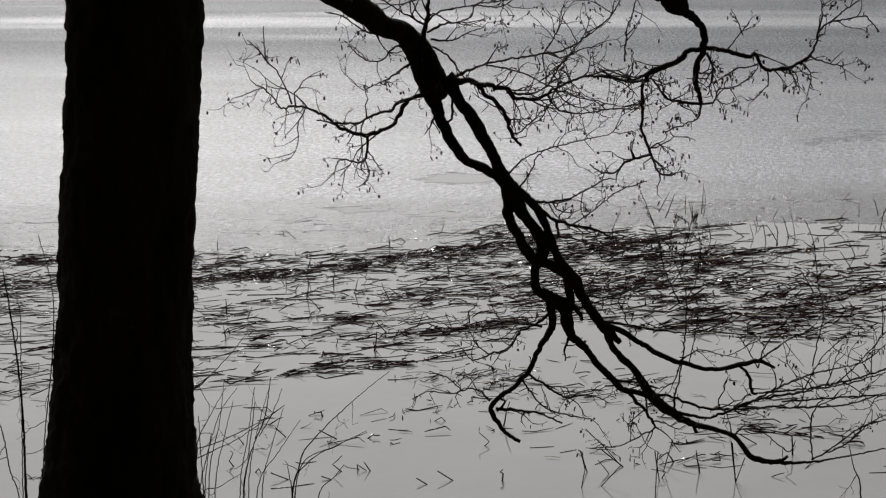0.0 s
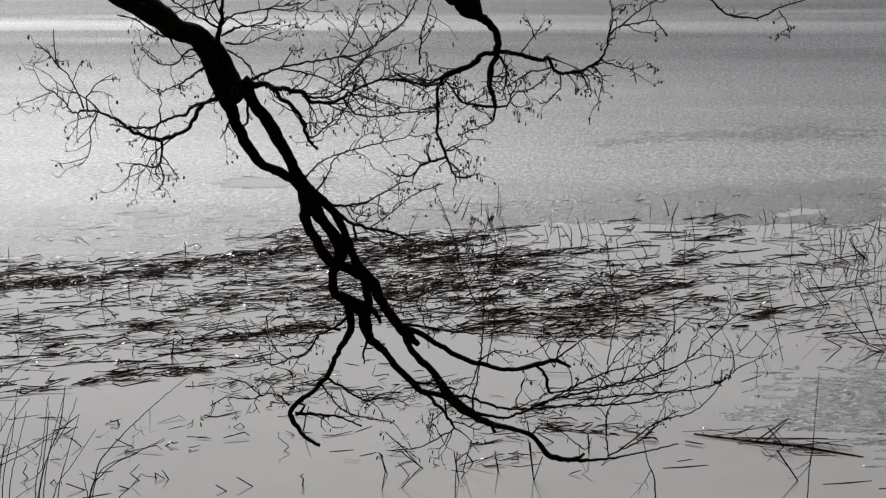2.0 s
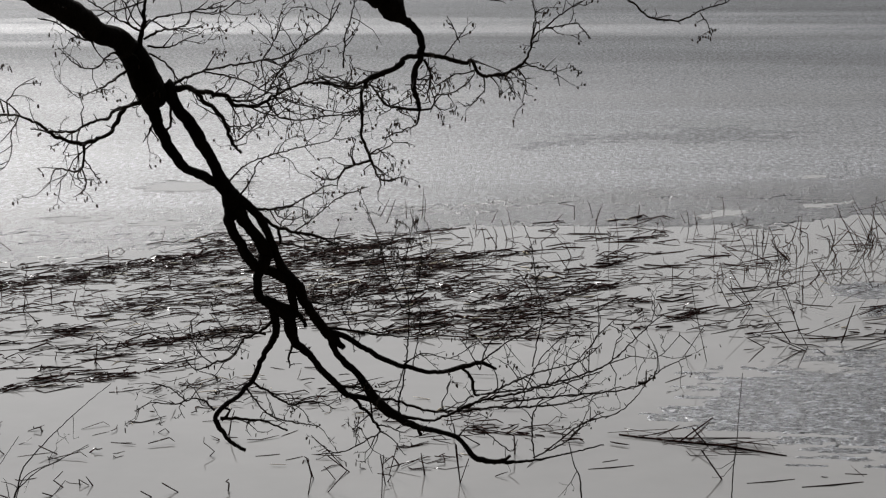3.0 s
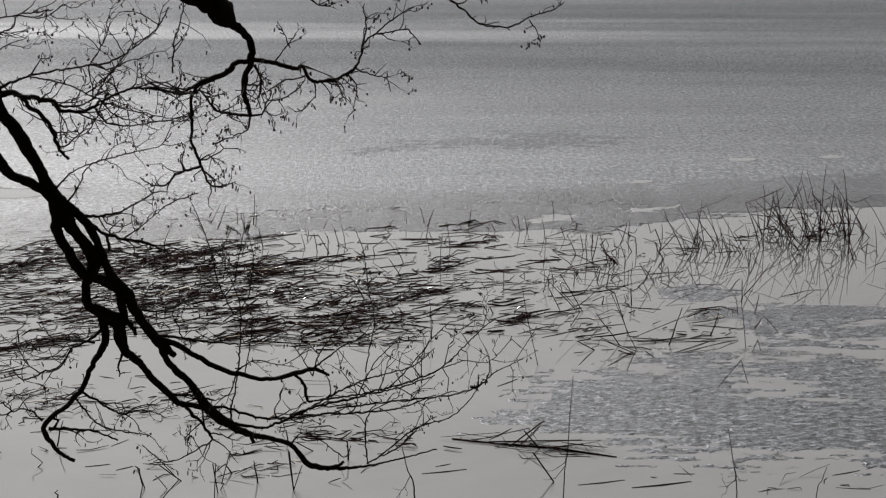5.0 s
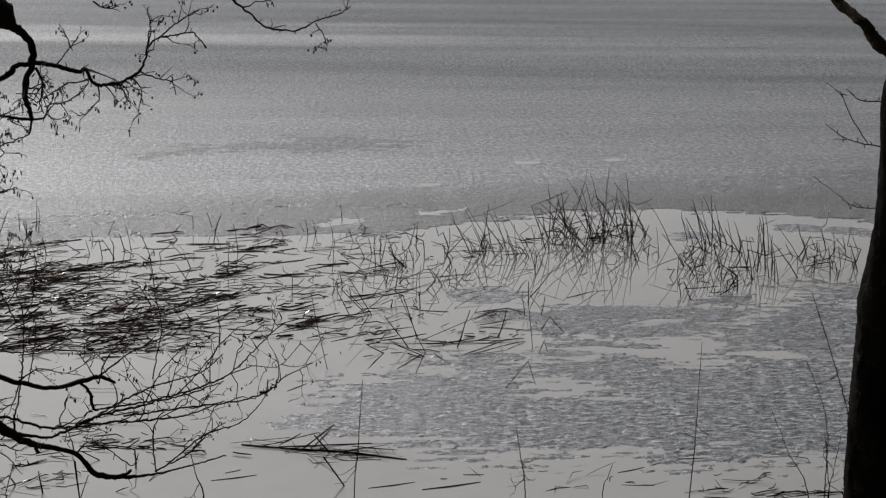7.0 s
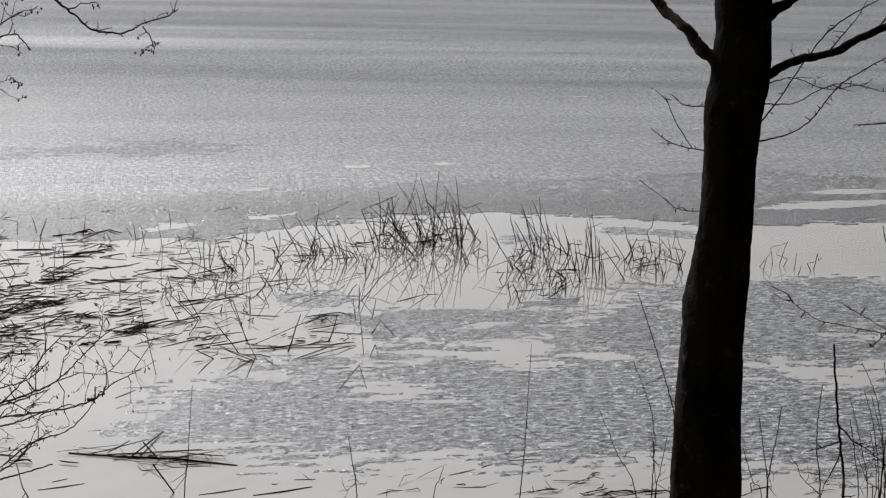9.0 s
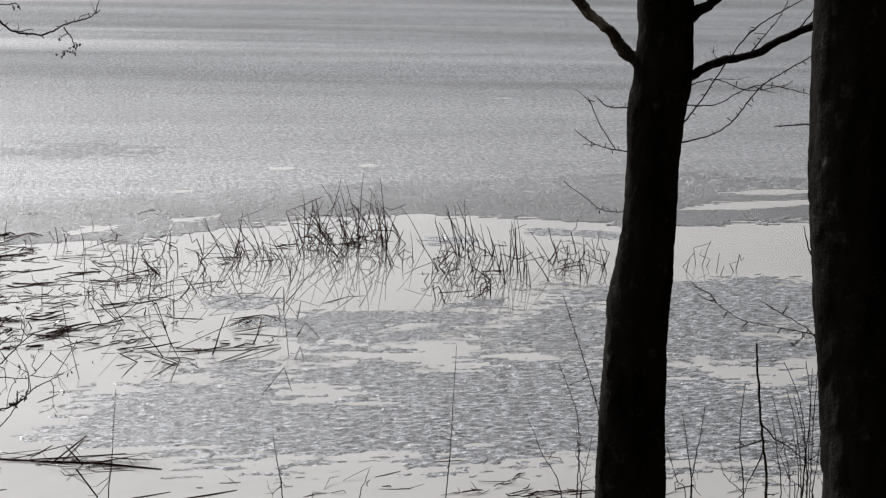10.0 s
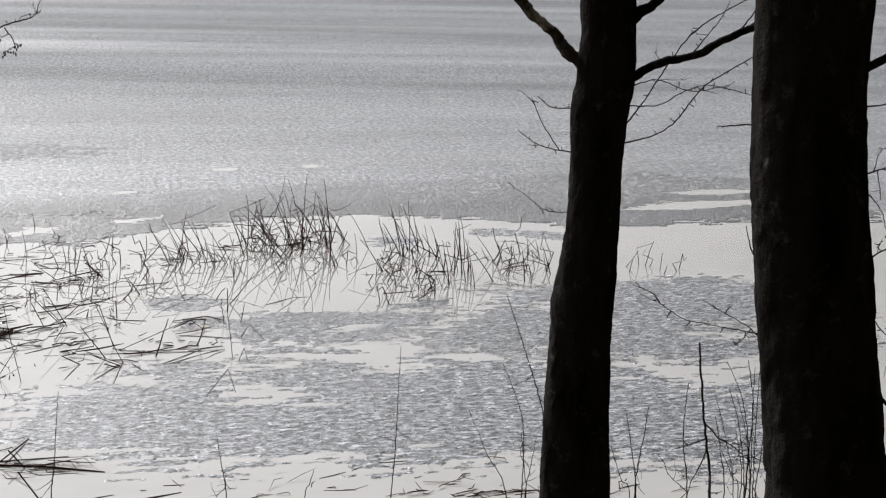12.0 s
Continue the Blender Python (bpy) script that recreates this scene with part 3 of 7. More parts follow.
floe("meltwater_pool", [(-7.95, 26.11), (-7.34, 26.52), (-6.51, 26.06), (-7.14, 25.75)], [], 0.07, WATER, "shallow pool of meltwater on the ice", 10.5, 0.18, 0.0175, category="water", relief=0.0)
floe("soaked_ice", [(-2.83, 34.41), (-1.84, 35.27), (-0.75, 36.34), (0.40, 37.04), (1.82, 37.34), (2.97, 36.28), (2.40, 35.46), (1.27, 35.27), (0.82, 34.65), (-0.28, 34.92), (-1.57, 34.29), (-2.42, 34.05)], [], 0.1, ICE_DAMP, "dark soaked streak in the lake ice", 21.0, 0.55, 0.012, grow=0.10)
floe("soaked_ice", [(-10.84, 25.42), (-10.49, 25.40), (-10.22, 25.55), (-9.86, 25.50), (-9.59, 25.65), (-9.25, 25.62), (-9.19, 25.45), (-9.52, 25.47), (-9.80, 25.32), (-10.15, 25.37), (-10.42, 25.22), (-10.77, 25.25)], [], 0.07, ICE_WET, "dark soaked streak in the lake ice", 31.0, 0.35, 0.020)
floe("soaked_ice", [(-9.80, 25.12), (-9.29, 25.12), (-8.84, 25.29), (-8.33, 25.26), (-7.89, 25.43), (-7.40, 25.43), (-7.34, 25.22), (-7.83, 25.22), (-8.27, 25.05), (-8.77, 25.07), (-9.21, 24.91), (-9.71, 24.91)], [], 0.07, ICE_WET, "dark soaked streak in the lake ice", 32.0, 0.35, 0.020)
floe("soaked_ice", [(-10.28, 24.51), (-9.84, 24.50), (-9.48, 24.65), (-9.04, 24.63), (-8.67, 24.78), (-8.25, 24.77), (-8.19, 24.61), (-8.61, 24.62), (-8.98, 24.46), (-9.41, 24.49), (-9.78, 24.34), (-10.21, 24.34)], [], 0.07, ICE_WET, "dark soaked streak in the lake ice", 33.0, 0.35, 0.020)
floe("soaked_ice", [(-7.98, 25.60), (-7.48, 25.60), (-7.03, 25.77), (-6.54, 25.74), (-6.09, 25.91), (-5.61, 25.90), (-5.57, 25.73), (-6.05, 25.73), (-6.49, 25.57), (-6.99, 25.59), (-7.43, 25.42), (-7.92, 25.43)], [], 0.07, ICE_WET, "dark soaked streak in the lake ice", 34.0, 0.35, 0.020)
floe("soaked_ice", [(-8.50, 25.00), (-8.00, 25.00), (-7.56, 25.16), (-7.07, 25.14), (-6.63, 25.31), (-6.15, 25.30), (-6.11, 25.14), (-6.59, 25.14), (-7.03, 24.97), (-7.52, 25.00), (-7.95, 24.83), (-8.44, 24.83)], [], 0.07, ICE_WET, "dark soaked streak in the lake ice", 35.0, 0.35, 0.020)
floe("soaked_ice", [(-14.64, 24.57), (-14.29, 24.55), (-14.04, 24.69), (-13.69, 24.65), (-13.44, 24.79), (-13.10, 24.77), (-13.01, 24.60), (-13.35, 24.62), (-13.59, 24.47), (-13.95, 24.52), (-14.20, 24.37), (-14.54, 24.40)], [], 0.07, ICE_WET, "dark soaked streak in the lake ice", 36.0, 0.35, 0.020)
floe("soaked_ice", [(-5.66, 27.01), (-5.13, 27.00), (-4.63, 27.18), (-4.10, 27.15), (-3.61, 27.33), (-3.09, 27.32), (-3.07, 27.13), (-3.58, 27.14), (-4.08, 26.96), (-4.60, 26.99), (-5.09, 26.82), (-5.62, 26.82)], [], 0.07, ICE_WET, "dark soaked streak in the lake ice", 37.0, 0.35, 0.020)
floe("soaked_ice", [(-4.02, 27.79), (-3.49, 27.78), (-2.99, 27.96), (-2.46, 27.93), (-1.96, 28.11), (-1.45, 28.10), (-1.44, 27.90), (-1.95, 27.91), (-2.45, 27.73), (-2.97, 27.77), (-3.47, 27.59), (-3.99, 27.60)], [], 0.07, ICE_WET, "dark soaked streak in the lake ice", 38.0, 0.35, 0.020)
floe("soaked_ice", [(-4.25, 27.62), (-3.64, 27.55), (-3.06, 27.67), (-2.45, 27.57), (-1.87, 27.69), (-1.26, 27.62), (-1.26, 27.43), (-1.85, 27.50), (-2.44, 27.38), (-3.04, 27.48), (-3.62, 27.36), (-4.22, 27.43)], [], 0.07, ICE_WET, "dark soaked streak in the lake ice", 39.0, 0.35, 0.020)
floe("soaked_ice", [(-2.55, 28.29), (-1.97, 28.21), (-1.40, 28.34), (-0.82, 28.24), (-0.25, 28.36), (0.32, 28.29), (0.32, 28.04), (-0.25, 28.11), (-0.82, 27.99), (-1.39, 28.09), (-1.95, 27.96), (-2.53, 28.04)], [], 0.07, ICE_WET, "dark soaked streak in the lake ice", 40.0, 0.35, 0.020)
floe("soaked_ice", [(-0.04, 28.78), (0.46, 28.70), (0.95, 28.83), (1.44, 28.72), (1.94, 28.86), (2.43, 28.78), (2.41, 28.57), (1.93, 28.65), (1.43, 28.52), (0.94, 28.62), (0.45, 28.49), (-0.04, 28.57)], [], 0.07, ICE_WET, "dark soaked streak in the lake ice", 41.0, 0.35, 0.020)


# ---- the big alder with its hanging limb ----
alder = thing("alder_tree", (-2.83, 5.63, 2.55), "old dark alder with flaking bark and a drooping limb", "tree")
trunk(alder, [(-2.825, 5.631, 2.298, 0.449), (-2.825, 5.631, 2.598, 0.333), (-2.825, 5.631, 2.943, 0.282), (-2.812, 5.638, 3.116, 0.263), (-2.793, 5.647, 3.324, 0.242), (-2.777, 5.655, 3.530, 0.233), (-2.762, 5.662, 3.734, 0.230), (-2.748, 5.669, 3.935, 0.229), (-2.729, 5.678, 4.133, 0.227), (-2.712, 5.686, 4.329, 0.225), (-2.695, 5.694, 4.523, 0.227), (-2.680, 5.702, 4.715, 0.227), (-2.667, 5.708, 4.965, 0.222), (-2.645, 5.718, 5.415, 0.213), (-2.605, 5.737, 6.215, 0.196), (-2.531, 5.772, 7.715, 0.166), (-2.432, 5.819, 9.715, 0.125)], BARK, 0.045, 2.0, 0.012)
main_limb = with_twigs(limb(alder, [(-2.673, 5.806, 5.336, 0.0899), (-2.603, 6.023, 5.146, 0.0820), (-2.505, 6.286, 4.960, 0.0698), (-2.403, 6.525, 4.771, 0.0609), (-2.327, 6.687, 4.672, 0.0510), (-2.246, 6.849, 4.580, 0.0508), (-2.181, 6.971, 4.507, 0.0424), (-2.135, 7.053, 4.468, 0.0439), (-2.102, 7.099, 4.427, 0.0534), (-2.085, 7.109, 4.372, 0.0582), (-2.064, 7.121, 4.304, 0.0629), (-2.039, 7.136, 4.244, 0.0630), (-2.025, 7.144, 4.208, 0.0421)], BARK, 18, 0.07))
left_stem = with_twigs(limb(alder, [(-2.059, 7.124, 4.262, 0.0420), (-2.044, 7.133, 4.202, 0.0374), (-2.021, 7.147, 4.131, 0.0281), (-1.994, 7.162, 4.051, 0.0258), (-1.972, 7.175, 3.993, 0.0247), (-1.925, 7.202, 3.934, 0.0224), (-1.862, 7.237, 3.892, 0.0225), (-1.802, 7.269, 3.847, 0.0249), (-1.758, 7.293, 3.786, 0.0357)], BARK, 14, 0.12))
right_stem = with_twigs(limb(alder, [(-1.996, 7.161, 4.276, 0.0397), (-1.960, 7.182, 4.213, 0.0305), (-1.930, 7.199, 4.155, 0.0305), (-1.881, 7.226, 4.071, 0.0306), (-1.843, 7.247, 3.993, 0.0283), (-1.808, 7.266, 3.902, 0.0284), (-1.773, 7.285, 3.828, 0.0333), (-1.748, 7.298, 3.778, 0.0381)], BARK, 14, 0.12))
low_stem_a = with_twigs(limb(alder, [(-1.775, 7.285, 3.829, 0.0340), (-1.766, 7.290, 3.773, 0.0376), (-1.772, 7.288, 3.705, 0.0293), (-1.758, 7.296, 3.634, 0.0235), (-1.716, 7.317, 3.557, 0.0235), (-1.670, 7.339, 3.490, 0.0270), (-1.617, 7.365, 3.459, 0.0258), (-1.555, 7.395, 3.425, 0.0270), (-1.518, 7.413, 3.379, 0.0258)], BARK, 14, 0.12))
low_stem_b = with_twigs(limb(alder, [(-1.765, 7.290, 3.812, 0.0305), (-1.736, 7.305, 3.732, 0.0293), (-1.693, 7.327, 3.654, 0.0258), (-1.659, 7.344, 3.590, 0.0329), (-1.643, 7.352, 3.527, 0.0340), (-1.659, 7.345, 3.477, 0.0282)], BARK, 14, 0.12))
low_stem_c = with_twigs(limb(alder, [(-1.760, 7.293, 3.816, 0.0282), (-1.694, 7.326, 3.753, 0.0211), (-1.644, 7.350, 3.677, 0.0200), (-1.613, 7.366, 3.594, 0.0200), (-1.587, 7.379, 3.511, 0.0211), (-1.555, 7.395, 3.444, 0.0246), (-1.513, 7.415, 3.369, 0.0258), (-1.463, 7.440, 3.268, 0.0235), (-1.419, 7.461, 3.196, 0.0246), (-1.374, 7.482, 3.137, 0.0200), (-1.333, 7.501, 3.099, 0.0129)], BARK, 14, 0.12))
low_stem_d = with_twigs(limb(alder, [(-1.655, 7.347, 3.486, 0.0258), (-1.674, 7.338, 3.419, 0.0211), (-1.660, 7.346, 3.356, 0.0211), (-1.611, 7.369, 3.302, 0.0246), (-1.563, 7.393, 3.251, 0.0282), (-1.548, 7.400, 3.194, 0.0258), (-1.533, 7.408, 3.148, 0.0235), (-1.493, 7.427, 3.097, 0.0188), (-1.444, 7.450, 3.022, 0.0164), (-1.390, 7.476, 2.956, 0.0164), (-1.330, 7.504, 2.889, 0.0164), (-1.266, 7.533, 2.863, 0.0129), (-1.201, 7.563, 2.837, 0.0153)], BARK, 14, 0.12))
low_stem_e = with_twigs(limb(alder, [(-1.547, 7.399, 3.414, 0.0211), (-1.543, 7.401, 3.359, 0.0200), (-1.533, 7.407, 3.286, 0.0200), (-1.554, 7.397, 3.225, 0.0235), (-1.542, 7.403, 3.154, 0.0200)], BARK, 14, 0.12))
low_stem_f = with_twigs(limb(alder, [(-1.646, 7.352, 3.357, 0.0129), (-1.593, 7.378, 3.318, 0.0141), (-1.540, 7.403, 3.294, 0.0141), (-1.509, 7.418, 3.256, 0.0129), (-1.487, 7.429, 3.210, 0.0094)], BARK, 12, 0.14))
hook = with_twigs(limb(alder, [(-1.619, 7.365, 3.300, 0.0185), (-1.606, 7.371, 3.239, 0.0196), (-1.616, 7.366, 3.175, 0.0176), (-1.648, 7.350, 3.118, 0.0145), (-1.683, 7.332, 3.045, 0.0124), (-1.706, 7.320, 2.992, 0.0124), (-1.772, 7.286, 2.928, 0.0114), (-1.830, 7.254, 2.889, 0.0114), (-1.855, 7.241, 2.849, 0.0124), (-1.832, 7.253, 2.793, 0.0114), (-1.798, 7.272, 2.733, 0.0094), (-1.743, 7.301, 2.686, 0.0084)], BARK, 14, 0.12))
tip_limb = with_twigs(limb(alder, [(-1.391, 7.475, 3.162, 0.0211), (-1.382, 7.479, 3.111, 0.0169), (-1.351, 7.493, 3.053, 0.0159), (-1.296, 7.518, 2.988, 0.0170), (-1.250, 7.538, 2.920, 0.0192), (-1.202, 7.559, 2.840, 0.0247), (-1.146, 7.583, 2.782, 0.0269), (-1.102, 7.602, 2.748, 0.0194), (-1.027, 7.632, 2.704, 0.0152), (-0.946, 7.664, 2.675, 0.0120), (-0.875, 7.692, 2.645, 0.0131), (-0.827, 7.710, 2.595, 0.0131), (-0.791, 7.723, 2.543, 0.0143), (-0.731, 7.745, 2.519, 0.0132), (-0.669, 7.767, 2.508, 0.0110), (-0.573, 7.800, 2.503, 0.0066), (-0.428, 7.847, 2.518, 0.0044), (-0.222, 7.909, 2.555, 0.0034)], BARK, 14, 0.12))
side_limb = with_twigs(limb(alder, [(-1.404, 7.469, 3.178, 0.0190), (-1.350, 7.494, 3.154, 0.0148), (-1.281, 7.525, 3.111, 0.0138), (-1.190, 7.565, 3.043, 0.0128), (-1.097, 7.604, 2.994, 0.0118), (-0.961, 7.658, 2.952, 0.0108), (-0.843, 7.704, 2.963, 0.0119), (-0.768, 7.731, 2.980, 0.0108), (-0.697, 7.757, 2.943, 0.0065)], BARK, 14, 0.12))
upper_limb = with_twigs(limb(alder, [(-2.653, 5.870, 6.233, 0.1124), (-2.493, 6.315, 5.795, 0.0981), (-2.139, 7.046, 5.348, 0.0852), (-1.621, 7.364, 4.931, 0.0636), (-1.298, 7.517, 4.713, 0.0644), (-1.162, 7.577, 4.614, 0.0576), (-1.122, 7.593, 4.570, 0.0541), (-1.095, 7.605, 4.539, 0.0457), (-1.072, 7.614, 4.512, 0.0241), (-1.019, 7.636, 4.463, 0.0181), (-0.996, 7.645, 4.405, 0.0169), (-1.000, 7.643, 4.358, 0.0194)], BARK, 16, 0.12))
branch(main_limb, [(-2.081, 7.111, 4.214, 0.0128), (-2.129, 7.075, 4.202, 0.0105), (-2.148, 7.054, 4.172, 0.0105), (-2.173, 7.020, 4.123, 0.0093), (-2.207, 6.970, 4.090, 0.0092), (-2.255, 6.893, 4.075, 0.0103), (-2.301, 6.816, 4.102, 0.0091), (-2.338, 6.755, 4.135, 0.0079), (-2.368, 6.707, 4.175, 0.0067), (-2.403, 6.646, 4.212, 0.0056), (-2.444, 6.569, 4.237, 0.0055), (-2.475, 6.514, 4.233, 0.0044), (-2.494, 6.484, 4.274, 0.0033), (-2.519, 6.440, 4.318, 0.0033), (-2.543, 6.398, 4.345, 0.0022)], 26, 0.25, 0.25, 2, 0.55)
branch(main_limb, [(-2.093, 7.104, 4.210, 0.0093), (-2.157, 7.016, 4.193, 0.0081), (-2.182, 6.975, 4.168, 0.0069), (-2.235, 6.878, 4.158, 0.0057), (-2.266, 6.822, 4.138, 0.0057), (-2.319, 6.719, 4.147, 0.0045), (-2.370, 6.615, 4.176, 0.0033)], 10, 0.22, 0.29, 2, 0.55)
branch(main_limb, [(-2.421, 6.483, 4.253, 0.0044), (-2.443, 6.482, 4.314, 0.0033), (-2.470, 6.471, 4.380, 0.0033), (-2.503, 6.444, 4.434, 0.0033), (-2.516, 6.464, 4.553, 0.0022)], 6, 0.14, 0.14, 2, 0.55)
branch(main_limb, [(-2.473, 6.364, 4.438, 0.0032), (-2.498, 6.348, 4.478, 0.0027), (-2.528, 6.324, 4.514, 0.0021)], 4, 0.14, 0.22, 2, 0.55)
branch(main_limb, [(-2.243, 6.855, 4.081, 0.0068), (-2.247, 6.861, 4.029, 0.0057), (-2.258, 6.854, 3.982, 0.0057), (-2.278, 6.832, 3.974, 0.0046), (-2.326, 6.751, 3.997, 0.0034), (-2.347, 6.723, 3.945, 0.0023)], 8, 0.14, 0.50, 2, 0.55)
branch(main_limb, [(-2.252, 6.836, 3.990, 0.0046), (-2.250, 6.788, 3.961, 0.0034), (-2.228, 6.777, 3.935, 0.0028)], 4, 0.12, 0.65, 2, 0.55)
branch(main_limb, [(-2.243, 6.855, 4.019, 0.0034), (-2.241, 6.946, 3.958, 0.0029), (-2.236, 7.041, 3.891, 0.0023)], 4, 0.12, 0.58, 2, 0.55)
branch(main_limb, [(-2.104, 7.097, 4.357, 0.0093), (-2.134, 7.011, 4.332, 0.0058), (-2.160, 6.920, 4.308, 0.0046), (-2.181, 6.835, 4.295, 0.0034), (-2.201, 6.751, 4.287, 0.0022)], 8, 0.20, 0.29, 2, 0.55)
branch(main_limb, [(-2.113, 7.092, 4.393, 0.0081), (-2.155, 6.995, 4.425, 0.0046), (-2.197, 6.895, 4.374, 0.0034), (-2.236, 6.799, 4.400, 0.0028), (-2.264, 6.720, 4.459, 0.0022)], 6, 0.17, 0.29, 2, 0.55)
branch(main_limb, [(-2.173, 6.984, 4.483, 0.0092), (-2.225, 6.883, 4.488, 0.0045), (-2.259, 6.811, 4.526, 0.0034), (-2.299, 6.726, 4.573, 0.0033), (-2.331, 6.654, 4.590, 0.0022)], 7, 0.14, 0.14, 2, 0.55)
branch(main_limb, [(-2.038, 7.137, 4.132, 0.0070), (-2.069, 7.156, 4.075, 0.0035), (-2.096, 7.178, 4.043, 0.0024)], 4, 0.12, 0.43, 2, 0.55)
branch(main_limb, [(-2.075, 7.115, 4.437, 0.0140), (-2.054, 7.107, 4.513, 0.0104), (-2.041, 7.094, 4.582, 0.0081), (-2.025, 7.083, 4.678, 0.0058), (-2.002, 7.076, 4.769, 0.0035)], 14, 0.32, 0.14, 2, 0.55)
branch(main_limb, [(-2.059, 7.124, 4.498, 0.0070), (-2.116, 7.115, 4.529, 0.0047), (-2.169, 7.057, 4.573, 0.0035), (-2.205, 7.024, 4.603, 0.0035), (-2.249, 6.977, 4.647, 0.0023)], 10, 0.23, 0.14, 2, 0.55)
branch(main_limb, [(-2.058, 7.125, 4.470, 0.0070), (-1.993, 7.189, 4.501, 0.0047), (-1.911, 7.261, 4.518, 0.0035), (-1.899, 7.294, 4.562, 0.0035), (-1.809, 7.368, 4.555, 0.0030), (-1.738, 7.430, 4.602, 0.0024)], 10, 0.23, 0.22, 2, 0.55)
branch(main_limb, [(-2.057, 7.126, 4.511, 0.0058), (-2.011, 7.130, 4.552, 0.0046), (-1.950, 7.143, 4.564, 0.0035), (-1.862, 7.170, 4.580, 0.0035), (-1.735, 7.217, 4.594, 0.0029)], 8, 0.23, 0.22, 2, 0.55)
branch(main_limb, [(-2.046, 7.132, 4.442, 0.0058), (-1.995, 7.170, 4.431, 0.0047), (-1.946, 7.207, 4.444, 0.0035), (-1.885, 7.250, 4.472, 0.0023)], 6, 0.20, 0.14, 2, 0.55)
branch(main_limb, [(-2.041, 7.135, 4.411, 0.0058), (-1.992, 7.130, 4.386, 0.0041), (-1.948, 7.123, 4.343, 0.0035), (-1.919, 7.107, 4.306, 0.0035), (-1.869, 7.102, 4.265, 0.0023)], 5, 0.17, 0.22, 2, 0.55)
branch(right_stem, [(-1.992, 7.163, 4.276, 0.0187), (-1.946, 7.187, 4.264, 0.0152), (-1.883, 7.220, 4.256, 0.0141), (-1.823, 7.250, 4.236, 0.0118), (-1.767, 7.278, 4.226, 0.0106), (-1.733, 7.294, 4.184, 0.0094), (-1.651, 7.334, 4.175, 0.0083), (-1.602, 7.356, 4.201, 0.0071), (-1.541, 7.384, 4.233, 0.0059), (-1.474, 7.414, 4.258, 0.0059), (-1.359, 7.465, 4.253, 0.0060), (-1.293, 7.493, 4.231, 0.0060), (-1.230, 7.518, 4.233, 0.0048)], 34, 0.29, 0.32, 2, 0.55)
branch(right_stem, [(-1.884, 7.225, 4.255, 0.0117), (-1.841, 7.224, 4.204, 0.0106), (-1.782, 7.232, 4.149, 0.0106), (-1.748, 7.226, 4.075, 0.0094), (-1.723, 7.216, 4.027, 0.0082), (-1.691, 7.209, 3.994, 0.0070)], 10, 0.20, 0.36, 2, 0.55)
branch(right_stem, [(-1.982, 7.169, 4.271, 0.0105), (-1.911, 7.225, 4.307, 0.0070), (-1.851, 7.273, 4.327, 0.0059), (-1.747, 7.344, 4.344, 0.0047), (-1.641, 7.413, 4.353, 0.0048), (-1.556, 7.470, 4.366, 0.0048), (-1.470, 7.526, 4.420, 0.0036), (-1.383, 7.581, 4.498, 0.0036), (-1.340, 7.615, 4.578, 0.0030)], 18, 0.29, 0.25, 2, 0.55)
branch(right_stem, [(-1.770, 7.287, 4.206, 0.0071), (-1.674, 7.332, 4.196, 0.0047), (-1.617, 7.358, 4.224, 0.0041), (-1.572, 7.376, 4.293, 0.0036), (-1.540, 7.388, 4.351, 0.0030)], 12, 0.26, 0.29, 2, 0.55)
branch(right_stem, [(-1.848, 7.244, 4.326, 0.0047), (-1.721, 7.332, 4.286, 0.0036), (-1.639, 7.394, 4.232, 0.0036), (-1.534, 7.465, 4.176, 0.0030), (-1.427, 7.535, 4.139, 0.0030), (-1.340, 7.594, 4.113, 0.0024), (-1.248, 7.653, 4.120, 0.0024)], 16, 0.25, 0.29, 2, 0.55)
branch(right_stem, [(-1.615, 7.367, 4.192, 0.0059), (-1.580, 7.403, 4.124, 0.0048), (-1.487, 7.467, 4.097, 0.0036), (-1.378, 7.536, 4.108, 0.0036), (-1.269, 7.603, 4.100, 0.0024)], 14, 0.23, 0.29, 2, 0.55)
branch(right_stem, [(-1.772, 7.285, 3.859, 0.0059), (-1.716, 7.331, 3.917, 0.0036), (-1.653, 7.379, 3.947, 0.0036), (-1.579, 7.432, 3.964, 0.0036), (-1.470, 7.500, 3.984, 0.0030), (-1.383, 7.557, 4.001, 0.0024), (-1.336, 7.594, 4.055, 0.0024)], 14, 0.23, 0.14, 2, 0.55)
branch(right_stem, [(-1.973, 7.174, 4.205, 0.0070), (-1.965, 7.135, 4.121, 0.0058), (-1.971, 7.088, 4.109, 0.0035)], 3, 0.12, 0.29, 2, 0.55)
branch(right_stem, [(-1.736, 7.304, 3.789, 0.0060), (-1.673, 7.300, 3.875, 0.0036), (-1.643, 7.279, 3.938, 0.0035), (-1.581, 7.273, 3.983, 0.0024)], 6, 0.19, 0.14, 2, 0.55)
branch(right_stem, [(-1.630, 7.359, 4.354, 0.0036), (-1.577, 7.399, 4.444, 0.0030), (-1.545, 7.427, 4.535, 0.0024)], 8, 0.20, 0.22, 2, 0.55)
branch(right_stem, [(-1.576, 7.386, 4.292, 0.0036), (-1.515, 7.387, 4.363, 0.0030), (-1.455, 7.388, 4.444, 0.0024), (-1.427, 7.373, 4.515, 0.0024)], 8, 0.20, 0.22, 2, 0.55)
